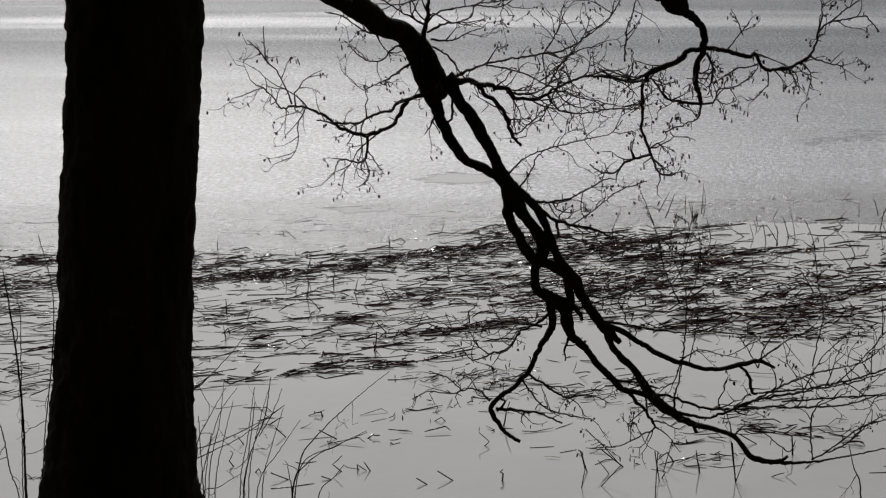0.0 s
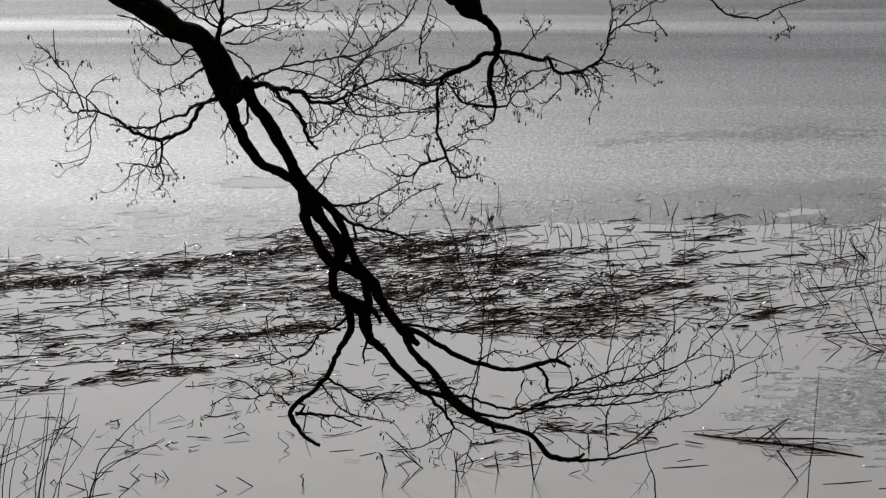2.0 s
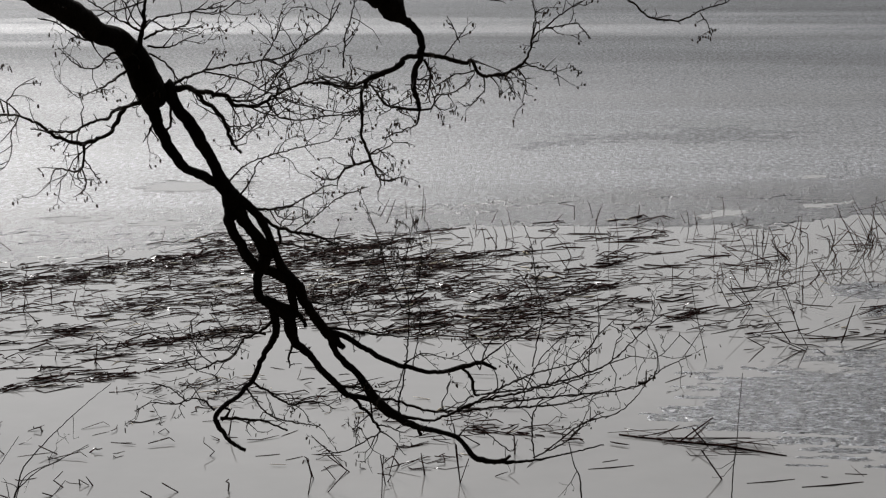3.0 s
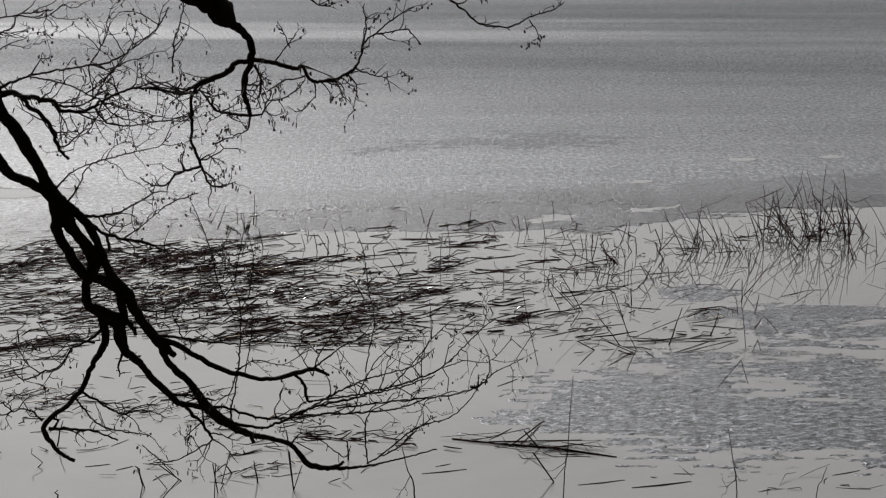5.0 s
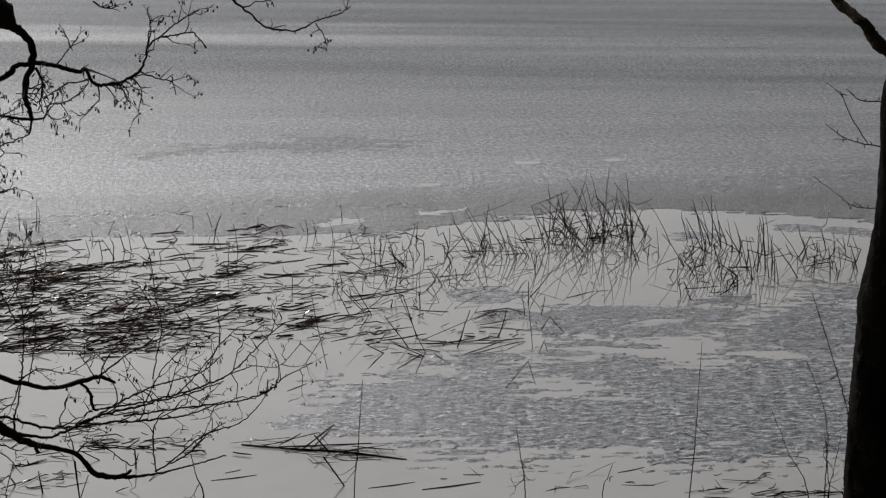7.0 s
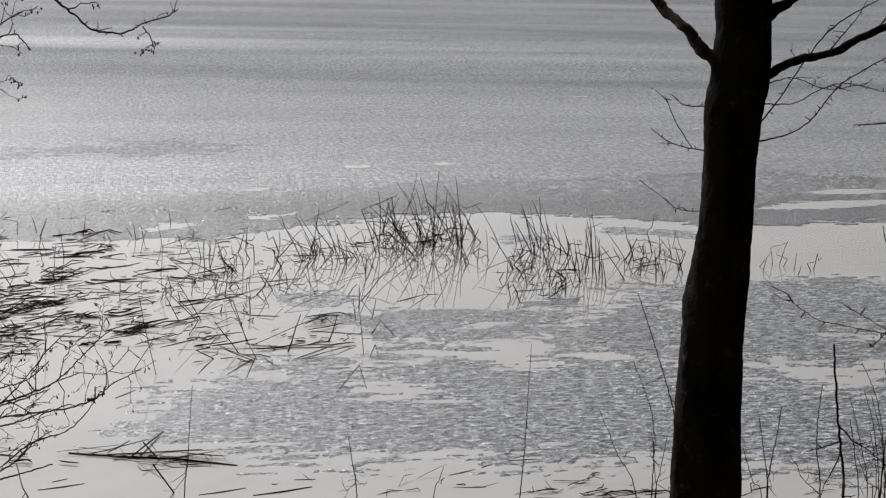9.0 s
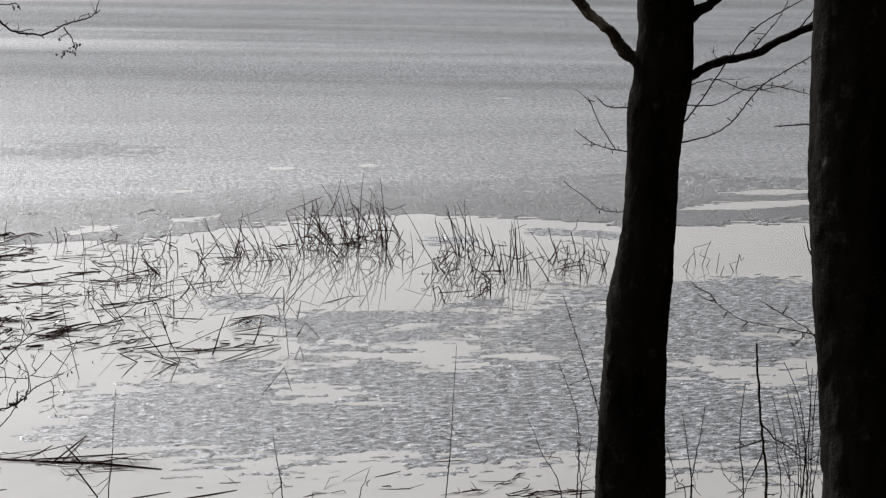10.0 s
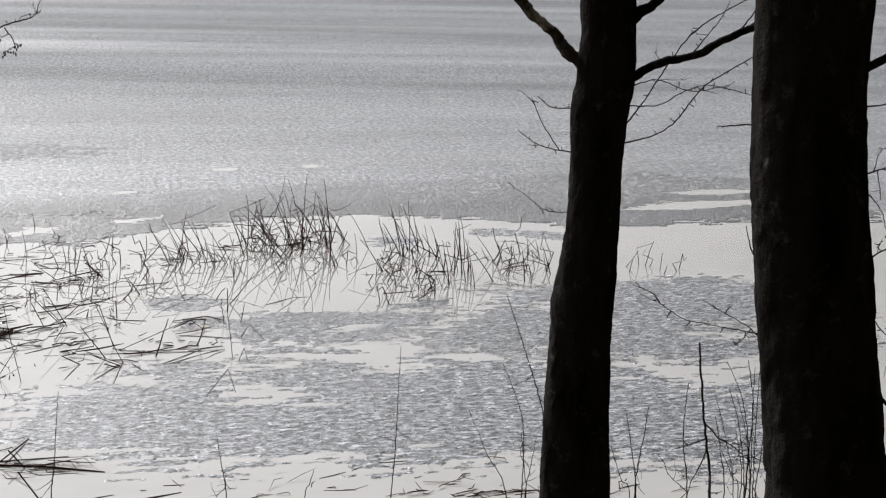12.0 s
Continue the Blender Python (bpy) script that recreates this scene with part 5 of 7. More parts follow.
fork_right = with_twigs(limb(shore_tree, [(2.648, 7.124, 4.390, 0.0310), (2.727, 7.094, 4.417, 0.0227), (2.811, 7.061, 4.463, 0.0203), (2.932, 7.012, 4.502, 0.0179), (3.054, 6.959, 4.573, 0.0179), (3.174, 6.906, 4.644, 0.0178), (3.309, 6.842, 4.747, 0.0155), (3.456, 6.769, 4.912, 0.0107), (3.560, 6.714, 5.072, 0.0059)], BARK_GREY, 14, 0.14))
fork_top = with_twigs(limb(shore_tree, [(2.658, 7.120, 4.612, 0.0309), (2.725, 7.094, 4.673, 0.0250), (2.779, 7.074, 4.713, 0.0238), (2.851, 7.045, 4.794, 0.0202), (2.964, 6.998, 5.004, 0.0131), (3.015, 6.976, 5.186, 0.0071)], BARK_GREY, 14, 0.14))
branch(fork_right, [(2.695, 7.106, 4.127, 0.0043), (2.803, 7.067, 4.161, 0.0034), (2.887, 7.036, 4.225, 0.0034), (2.966, 7.007, 4.346, 0.0034), (3.027, 6.984, 4.408, 0.0030), (3.188, 6.915, 4.521, 0.0026), (3.326, 6.853, 4.609, 0.0017)], 2, 0.14, 0.04, 1, 0.2)
branch(fork_right, [(2.691, 7.107, 4.198, 0.0043), (2.777, 7.092, 4.323, 0.0034), (2.861, 7.076, 4.467, 0.0034), (2.946, 7.059, 4.587, 0.0035), (3.033, 7.041, 4.659, 0.0030), (3.170, 6.998, 4.746, 0.0026)], 3, 0.14, 0.04, 1, 0.2)
branch(fork_right, [(2.704, 7.103, 4.284, 0.0034), (2.816, 7.058, 4.292, 0.0026), (2.899, 7.024, 4.344, 0.0026), (3.002, 6.980, 4.385, 0.0021), (3.192, 6.894, 4.349, 0.0017)], 3, 0.12, 0.04, 1, 0.2)
branch(fork_right, [(2.715, 7.099, 4.369, 0.0034), (2.819, 7.084, 4.395, 0.0026), (2.960, 7.054, 4.353, 0.0022), (3.117, 7.013, 4.382, 0.0017)], 2, 0.12, 0.04, 1, 0.2)
branch(fork_right, [(2.932, 7.012, 4.507, 0.0043), (2.990, 6.988, 4.593, 0.0026), (3.038, 6.968, 4.665, 0.0021), (3.065, 6.957, 4.735, 0.0017)], 2, 0.10, 0.04, 1, 0.2)
branch(fork_right, [(3.113, 6.933, 4.622, 0.0043), (3.172, 6.963, 4.679, 0.0034), (3.229, 6.993, 4.759, 0.0026)], 1, 0.10, 0.04, 1, 0.2)
branch(fork_right, [(2.490, 7.181, 4.077, 0.0035), (2.390, 7.228, 4.090, 0.0026), (2.325, 7.264, 4.121, 0.0022), (2.282, 7.291, 4.158, 0.0017)], 1, 0.08, 0.04, 1, 0.2)
branch(fork_right, [(2.436, 7.199, 4.087, 0.0026), (2.357, 7.181, 4.191, 0.0021), (2.294, 7.157, 4.307, 0.0017)], 1, 0.06, 0.04, 1, 0.2)
branch(fork_right, [(2.480, 7.184, 4.263, 0.0034), (2.395, 7.196, 4.266, 0.0026), (2.332, 7.199, 4.312, 0.0017)], 1, 0.06, 0.04, 1, 0.2)
branch(fork_right, [(2.490, 7.181, 3.819, 0.0026), (2.408, 7.239, 3.817, 0.0022), (2.347, 7.290, 3.862, 0.0017), (2.260, 7.348, 3.926, 0.0017)], 1, 0.08, 0.04, 1, 0.2)
for part_limb in (fork_left, fork_right, fork_top):
    finish_twigs(part_limb)
near_tree = thing("grey_tree", (2.43, 4.60, 2.82), "straight tree trunk with rough bark and pale lichen", "tree")
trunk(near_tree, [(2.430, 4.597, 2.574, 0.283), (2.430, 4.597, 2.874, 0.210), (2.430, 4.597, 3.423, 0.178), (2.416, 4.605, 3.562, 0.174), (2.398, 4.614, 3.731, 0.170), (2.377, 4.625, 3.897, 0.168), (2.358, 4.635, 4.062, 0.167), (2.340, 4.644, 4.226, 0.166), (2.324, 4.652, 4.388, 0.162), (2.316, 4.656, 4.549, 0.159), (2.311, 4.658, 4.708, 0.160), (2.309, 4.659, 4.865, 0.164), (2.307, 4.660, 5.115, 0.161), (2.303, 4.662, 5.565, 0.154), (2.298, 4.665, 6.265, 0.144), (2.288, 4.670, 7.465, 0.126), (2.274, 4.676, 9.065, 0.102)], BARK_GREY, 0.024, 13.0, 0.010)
stub_branch = with_twigs(limb(near_tree, [(2.415, 4.662, 4.645, 0.0165), (2.474, 4.630, 4.681, 0.0148), (2.520, 4.606, 4.715, 0.0132), (2.595, 4.564, 4.783, 0.0107), (2.693, 4.507, 4.883, 0.0057)], BARK_GREY, 14, 0.14))
branch(stub_branch, [(2.204, 4.710, 4.506, 0.0029), (2.161, 4.730, 4.503, 0.0029), (2.118, 4.749, 4.499, 0.0024), (2.083, 4.765, 4.495, 0.0012)], 0, 0.14, 0.04, 1, 0.2)
branch(stub_branch, [(2.228, 4.698, 3.897, 0.0024), (2.150, 4.725, 3.909, 0.0018), (2.026, 4.770, 3.930, 0.0015), (1.960, 4.787, 3.970, 0.0012), (1.895, 4.804, 4.001, 0.0010)], 2, 0.14, 0.04, 1, 0.2)
branch(stub_branch, [(2.232, 4.697, 3.884, 0.0024), (2.187, 4.690, 3.923, 0.0018), (2.116, 4.696, 3.962, 0.0015), (2.045, 4.700, 4.004, 0.0012)], 2, 0.14, 0.04, 1, 0.2)
branch(stub_branch, [(2.207, 4.709, 4.124, 0.0036), (2.192, 4.715, 4.148, 0.0024), (2.176, 4.723, 4.213, 0.0012)], 0, 0.14, 0.04, 1, 0.2)
branch(stub_branch, [(2.465, 4.579, 4.383, 0.0030), (2.503, 4.554, 4.402, 0.0024), (2.567, 4.514, 4.424, 0.0012)], 4, 0.14, 0.04, 1, 0.2)
branch(stub_branch, [(2.489, 4.566, 4.141, 0.0036), (2.528, 4.529, 4.180, 0.0024), (2.574, 4.489, 4.204, 0.0018)], 3, 0.14, 0.04, 1, 0.2)
branch(stub_branch, [(2.452, 4.586, 4.574, 0.0029), (2.512, 4.569, 4.584, 0.0024), (2.597, 4.538, 4.612, 0.0018)], 3, 0.14, 0.04, 1, 0.2)
branch(stub_branch, [(2.537, 4.539, 3.747, 0.0073), (2.563, 4.516, 3.719, 0.0048), (2.589, 4.492, 3.691, 0.0030)], 2, 0.14, 0.04, 1, 0.2)
branch(stub_branch, [(2.469, 4.577, 4.334, 0.0024), (2.492, 4.531, 4.294, 0.0018), (2.504, 4.492, 4.220, 0.0012)], 3, 0.14, 0.04, 1, 0.2)
branch(stub_branch, [(2.507, 4.556, 3.978, 0.0024), (2.533, 4.529, 3.934, 0.0018), (2.556, 4.504, 3.923, 0.0012)], 3, 0.14, 0.04, 1, 0.2)
finish_twigs(stub_branch)
shoot = with_twigs(thing("bare_shoots", (-3.65, 8.77, 1.45), "bare thin brown shoots growing from the bank", "shrub", "shoots on the bank"))
branch(shoot, [(-3.488, 8.837, 2.462, 0.0025), (-3.526, 8.821, 2.241, 0.0037), (-3.590, 8.796, 2.085, 0.0037), (-3.629, 8.779, 1.959, 0.0050), (-3.652, 8.770, 1.785, 0.0063), (-3.652, 8.770, 1.389, 0.0089)], 2, 0.2, 0.0, 1, name="stem", sway=0)
branch(shoot, [(-3.573, 8.802, 2.324, 0.0025), (-3.594, 8.794, 2.182, 0.0031), (-3.622, 8.783, 2.007, 0.0037)], 1, 0.2, 0.0, 1, name="stem", sway=0)
branch(shoot, [(-3.434, 8.858, 2.395, 0.0020), (-3.482, 8.839, 2.270, 0.0025), (-3.559, 8.808, 2.131, 0.0031)], 1, 0.2, 0.0, 1, name="stem", sway=0)
branch(shoot, [(-3.424, 8.862, 2.299, 0.0020), (-3.556, 8.810, 2.211, 0.0025), (-3.729, 8.738, 2.127, 0.0031), (-3.885, 8.669, 2.076, 0.0037)], 1, 0.2, 0.0, 1, name="stem", sway=0)
branch(shoot, [(-3.699, 8.800, 2.325, 0.0018), (-3.768, 8.800, 2.095, 0.0026), (-3.829, 8.800, 1.838, 0.0034), (-3.850, 8.800, 1.380, 0.0050)], 1, 0.18, 0.0, 1, name="stem", sway=0)
branch(shoot, [(-3.570, 8.800, 2.411, 0.0018), (-3.622, 8.800, 2.132, 0.0026), (-3.682, 8.800, 1.844, 0.0034), (-3.703, 8.800, 1.380, 0.0050)], 1, 0.18, 0.0, 1, name="stem", sway=0)
branch(shoot, [(-3.485, 8.800, 2.413, 0.0018), (-3.566, 8.800, 2.166, 0.0026), (-3.628, 8.800, 1.878, 0.0034), (-3.650, 8.800, 1.380, 0.0050)], 1, 0.18, 0.0, 1, name="stem", sway=0)
branch(shoot, [(-3.409, 8.800, 2.303, 0.0018), (-3.489, 8.800, 2.074, 0.0026), (-3.550, 8.800, 1.849, 0.0034), (-3.571, 8.800, 1.380, 0.0050)], 1, 0.18, 0.0, 1, name="stem", sway=0)
branch(shoot, [(-3.316, 8.800, 2.238, 0.0018), (-3.453, 8.800, 2.044, 0.0026), (-3.576, 8.800, 1.848, 0.0034), (-3.619, 8.800, 1.380, 0.0050)], 1, 0.18, 0.0, 1, name="stem", sway=0)
branch(shoot, [(-2.938, 8.800, 2.192, 0.0018), (-3.120, 8.800, 2.101, 0.0026), (-3.332, 8.800, 1.954, 0.0034), (-3.406, 8.800, 1.380, 0.0050)], 1, 0.18, 0.0, 1, name="stem", sway=0)
branch(shoot, [(-3.745, 8.800, 2.442, 0.0018), (-3.787, 8.800, 2.190, 0.0026), (-3.861, 8.800, 1.900, 0.0034), (-3.887, 8.800, 1.380, 0.0050)], 1, 0.18, 0.0, 1, name="stem", sway=0)
finish_twigs(shoot)
shoot = with_twigs(thing("bare_shoots", (-3.52, 9.15, 1.31), "bare thin brown shoots growing from the bank", "shrub", "shoots on the bank"))
branch(shoot, [(-2.973, 9.338, 2.380, 0.0020), (-3.128, 9.287, 2.255, 0.0026), (-3.314, 9.223, 2.082, 0.0038), (-3.439, 9.177, 1.939, 0.0045), (-3.473, 9.164, 1.841, 0.0052), (-3.516, 9.148, 1.663, 0.0065), (-3.516, 9.148, 1.251, 0.0092)], 2, 0.2, 0.0, 1, name="stem", sway=0)
branch(shoot, [(-3.105, 9.295, 2.038, 0.0021), (-3.259, 9.242, 1.963, 0.0026), (-3.381, 9.198, 1.903, 0.0032), (-3.474, 9.164, 1.815, 0.0039)], 1, 0.2, 0.0, 1, name="stem", sway=0)
branch(shoot, [(-3.532, 9.141, 1.852, 0.0026), (-3.523, 9.145, 1.778, 0.0032), (-3.515, 9.148, 1.676, 0.0039), (-3.515, 9.148, 1.251, 0.0055)], 1, 0.2, 0.0, 1, name="stem", sway=0)
branch(shoot, [(-3.233, 9.251, 1.844, 0.0021), (-3.296, 9.229, 1.764, 0.0026), (-3.376, 9.200, 1.654, 0.0039), (-3.376, 9.200, 1.232, 0.0055)], 1, 0.2, 0.0, 1, name="stem", sway=0)
finish_twigs(shoot)
shoot = with_twigs(thing("bare_shoots", (-3.53, 7.84, 1.79), "bare thin brown shoots growing from the bank", "shrub", "shoots on the bank"))
branch(shoot, [(-3.363, 7.915, 2.668, 0.0018), (-3.432, 7.885, 2.544, 0.0022), (-3.503, 7.854, 2.390, 0.0034), (-3.529, 7.842, 2.118, 0.0034), (-3.529, 7.842, 1.728, 0.0048)], 2, 0.2, 0.0, 1, name="stem", sway=0)
branch(shoot, [(-3.313, 7.936, 2.664, 0.0018), (-3.395, 7.902, 2.541, 0.0022), (-3.470, 7.869, 2.300, 0.0028), (-3.504, 7.854, 2.116, 0.0034), (-3.504, 7.854, 1.724, 0.0048)], 1, 0.2, 0.0, 1, name="stem", sway=0)
branch(shoot, [(-3.307, 7.939, 2.229, 0.0018), (-3.413, 7.894, 2.164, 0.0023), (-3.491, 7.859, 2.115, 0.0034), (-3.491, 7.859, 1.722, 0.0048)], 1, 0.2, 0.0, 1, name="stem", sway=0)
branch(shoot, [(-3.491, 7.860, 2.534, 0.0022), (-3.489, 7.860, 2.360, 0.0028), (-3.486, 7.862, 2.114, 0.0034), (-3.486, 7.862, 1.721, 0.0048)], 1, 0.2, 0.0, 1, name="stem", sway=0)
branch(shoot, [(-3.437, 7.883, 2.443, 0.0023), (-3.462, 7.872, 2.300, 0.0028), (-3.481, 7.864, 2.114, 0.0034), (-3.481, 7.864, 1.721, 0.0048)], 1, 0.2, 0.0, 1, name="stem", sway=0)
branch(shoot, [(-3.099, 8.022, 2.564, 0.0018), (-3.299, 7.942, 2.418, 0.0023), (-3.429, 7.887, 2.355, 0.0028), (-3.507, 7.853, 2.318, 0.0034)], 1, 0.2, 0.0, 1, name="stem", sway=0)
finish_twigs(shoot)
shoot = with_twigs(thing("bare_shoots", (-3.09, 6.72, 2.19), "bare thin brown shoots growing from the bank", "shrub", "shoots on the bank"))
branch(shoot, [(-2.796, 6.852, 3.246, 0.0013), (-2.888, 6.813, 3.130, 0.0019), (-2.979, 6.774, 3.038, 0.0029), (-3.048, 6.743, 2.945, 0.0039), (-3.091, 6.724, 2.539, 0.0049), (-3.091, 6.724, 2.132, 0.0069)], 2, 0.2, 0.0, 1, name="stem", sway=0)
branch(shoot, [(-2.846, 6.831, 3.090, 0.0015), (-2.934, 6.793, 3.072, 0.0019), (-3.013, 6.759, 3.016, 0.0029)], 1, 0.2, 0.0, 1, name="stem", sway=0)
finish_twigs(shoot)
shoot = with_twigs(thing("dry_stem", (-4.44, 7.83, 1.79), "dry upright stem standing on the bank", "stem", "dry stems"))
branch(shoot, [(-4.471, 7.811, 3.250, 0.0023), (-4.462, 7.816, 3.135, 0.0046), (-4.446, 7.825, 2.902, 0.0052), (-4.433, 7.833, 2.549, 0.0064), (-4.444, 7.826, 2.062, 0.0083), (-4.444, 7.826, 1.734, 0.0118)], 5, 0.2, 0.0, 1, name="stem", sway=0)
finish_twigs(shoot)
shoot = with_twigs(thing("dry_stem", (-4.47, 8.04, 1.72), "dry upright stem standing on the bank", "stem", "dry stems"))
branch(shoot, [(-4.407, 8.076, 3.370, 0.0019), (-4.368, 8.097, 3.132, 0.0029), (-4.364, 8.099, 2.954, 0.0035), (-4.390, 8.085, 2.688, 0.0036), (-4.444, 8.055, 2.301, 0.0036), (-4.469, 8.042, 1.985, 0.0049), (-4.469, 8.042, 1.655, 0.0069)], 5, 0.2, 0.0, 1, name="stem", sway=0)
finish_twigs(shoot)
shoot = with_twigs(thing("dry_stem", (-4.51, 7.90, 1.77), "dry upright stem standing on the bank", "stem", "dry stems"))
branch(shoot, [(-4.515, 7.901, 3.142, 0.0019), (-4.464, 7.930, 3.035, 0.0023), (-4.472, 7.925, 2.757, 0.0029), (-4.508, 7.905, 2.030, 0.0036), (-4.508, 7.905, 1.706, 0.0051)], 5, 0.2, 0.0, 1, name="stem", sway=0)
branch(shoot, [(-4.622, 7.839, 2.597, 0.0024), (-4.576, 7.866, 2.383, 0.0036), (-4.553, 7.879, 2.169, 0.0036), (-4.525, 7.895, 2.032, 0.0036), (-4.525, 7.895, 1.709, 0.0051)], 3, 0.2, 0.0, 1, name="stem", sway=0)
finish_twigs(shoot)
shoot = with_twigs(thing("dry_stem", (2.48, 10.20, 0.93), "dry upright stem standing on the bank", "stem", "dry stems"))
branch(shoot, [(2.516, 10.194, 2.482, 0.0016), (2.508, 10.196, 2.166, 0.0027), (2.500, 10.198, 1.812, 0.0036), (2.484, 10.202, 1.511, 0.0042), (2.484, 10.202, 0.869, 0.0059)], 5, 0.2, 0.0, 1, name="stem", sway=0)
finish_twigs(shoot)
shoot = with_twigs(thing("dry_stem", (0.48, 10.59, 0.79), "dry upright stem standing on the bank", "stem", "dry stems"))
branch(shoot, [(0.529, 10.587, 2.164, 0.0022), (0.512, 10.588, 1.901, 0.0030), (0.502, 10.588, 1.689, 0.0036), (0.482, 10.589, 1.461, 0.0042), (0.482, 10.589, 0.732, 0.0060)], 5, 0.2, 0.0, 1, name="stem", sway=0)
finish_twigs(shoot)
shoot = with_twigs(thing("dry_stem", (1.58, 10.89, 0.69), "dry upright stem standing on the bank", "stem", "dry stems"))
branch(shoot, [(1.519, 10.895, 1.739, 0.0026), (1.550, 10.890, 1.554, 0.0035), (1.583, 10.886, 1.314, 0.0044), (1.583, 10.886, 0.627, 0.0062)], 5, 0.2, 0.0, 1, name="stem", sway=0)
finish_twigs(shoot)
shoot = with_twigs(thing("dry_stem", (2.11, 11.00, 0.65), "dry upright stem standing on the bank", "stem", "dry stems"))
branch(shoot, [(2.161, 10.990, 1.469, 0.0024), (2.138, 10.994, 1.385, 0.0030), (2.105, 11.000, 1.254, 0.0036), (2.105, 11.000, 0.586, 0.0050)], 5, 0.2, 0.0, 1, name="stem", sway=0)
finish_twigs(shoot)
shoot = with_twigs(thing("dry_stem", (2.45, 5.47, 2.59), "dry upright stem standing on the bank", "stem", "dry stems"))
branch(shoot, [(2.394, 5.502, 3.668, 0.0039), (2.410, 5.494, 3.509, 0.0047), (2.432, 5.485, 3.334, 0.0051), (2.455, 5.475, 3.128, 0.0059), (2.455, 5.475, 2.530, 0.0084)], 5, 0.2, 0.0, 1, name="stem", sway=0)
finish_twigs(shoot)
shoot = with_twigs(thing("dry_stem", (-0.45, 10.99, 0.65), "dry upright stem standing on the bank", "stem", "dry stems"))
branch(shoot, [(-0.529, 10.987, 1.580, 0.0029), (-0.496, 10.989, 1.430, 0.0043), (-0.451, 10.991, 1.264, 0.0058), (-0.451, 10.991, 0.589, 0.0083)], 5, 0.2, 0.0, 1, name="stem", sway=0)
finish_twigs(shoot)
shoot = with_twigs(thing("bare_shoots", (2.67, 7.75, 1.82), "bare thin brown shoots growing from the bank", "shrub", "shoots on the bank"))
branch(shoot, [(2.430, 7.832, 3.320, 0.0021), (2.522, 7.803, 3.056, 0.0026), (2.603, 7.776, 2.803, 0.0032), (2.650, 7.760, 2.572, 0.0038), (2.668, 7.754, 2.340, 0.0043), (2.668, 7.754, 1.761, 0.0061)], 7, 0.17, 0.0, 1, name="stem", sway=0)
branch(shoot, [(2.424, 7.833, 2.996, 0.0017), (2.516, 7.805, 2.756, 0.0021), (2.534, 7.798, 2.564, 0.0027), (2.535, 7.798, 2.331, 0.0032), (2.535, 7.798, 1.744, 0.0046)], 5, 0.17, 0.0, 1, name="stem", sway=0)
branch(shoot, [(2.283, 7.876, 2.756, 0.0017), (2.368, 7.851, 2.554, 0.0021), (2.467, 7.820, 2.326, 0.0032), (2.467, 7.820, 1.736, 0.0046)], 5, 0.17, 0.0, 1, name="stem", sway=0)
branch(shoot, [(2.519, 7.803, 2.674, 0.0017), (2.545, 7.795, 2.454, 0.0022), (2.555, 7.792, 2.332, 0.0027), (2.555, 7.792, 1.747, 0.0038)], 5, 0.17, 0.0, 1, name="stem", sway=0)
branch(shoot, [(2.591, 7.780, 2.651, 0.0016), (2.568, 7.787, 2.483, 0.0022), (2.550, 7.793, 2.332, 0.0027), (2.550, 7.793, 1.746, 0.0038)], 5, 0.17, 0.0, 1, name="stem", sway=0)
finish_twigs(shoot)
shoot = with_twigs(thing("bare_shoots", (2.97, 7.43, 1.94), "bare thin brown shoots growing from the bank", "shrub", "shoots on the bank"))
branch(shoot, [(2.906, 7.454, 2.841, 0.0019), (2.933, 7.443, 2.689, 0.0025), (2.966, 7.430, 2.439, 0.0032), (2.966, 7.430, 1.879, 0.0045)], 7, 0.17, 0.0, 1, name="stem", sway=0)
branch(shoot, [(2.998, 7.417, 2.880, 0.0021), (2.986, 7.422, 2.747, 0.0025), (2.964, 7.431, 2.557, 0.0031), (2.961, 7.432, 2.438, 0.0032), (2.961, 7.432, 1.878, 0.0045)], 5, 0.17, 0.0, 1, name="stem", sway=0)
branch(shoot, [(2.848, 7.476, 2.681, 0.0017), (2.899, 7.456, 2.524, 0.0021), (2.940, 7.440, 2.436, 0.0026), (2.940, 7.440, 1.875, 0.0037)], 5, 0.17, 0.0, 1, name="stem", sway=0)
finish_twigs(shoot)
shoot = with_twigs(thing("bare_shoots", (2.62, 6.06, 2.43), "bare thin brown shoots growing from the bank", "shrub", "shoots on the bank"))
branch(shoot, [(2.605, 6.064, 3.368, 0.0017), (2.598, 6.067, 3.237, 0.0021), (2.602, 6.066, 3.106, 0.0026), (2.624, 6.056, 2.922, 0.0030), (2.624, 6.056, 2.370, 0.0043)], 7, 0.17, 0.0, 1, name="stem", sway=0)
branch(shoot, [(2.703, 6.021, 3.247, 0.0017), (2.726, 6.011, 3.119, 0.0022), (2.749, 6.000, 2.936, 0.0026), (2.749, 6.000, 2.390, 0.0037)], 5, 0.17, 0.0, 1, name="stem", sway=0)
branch(shoot, [(2.800, 5.976, 3.472, 0.0017), (2.826, 5.964, 3.303, 0.0021), (2.823, 5.966, 3.129, 0.0026), (2.820, 5.967, 2.945, 0.0035), (2.820, 5.967, 2.399, 0.0050)], 5, 0.17, 0.0, 1, name="stem", sway=0)
branch(shoot, [(2.743, 6.003, 3.359, 0.0014), (2.784, 5.984, 3.212, 0.0017), (2.816, 5.969, 2.944, 0.0026), (2.816, 5.969, 2.398, 0.0037)], 5, 0.17, 0.0, 1, name="stem", sway=0)
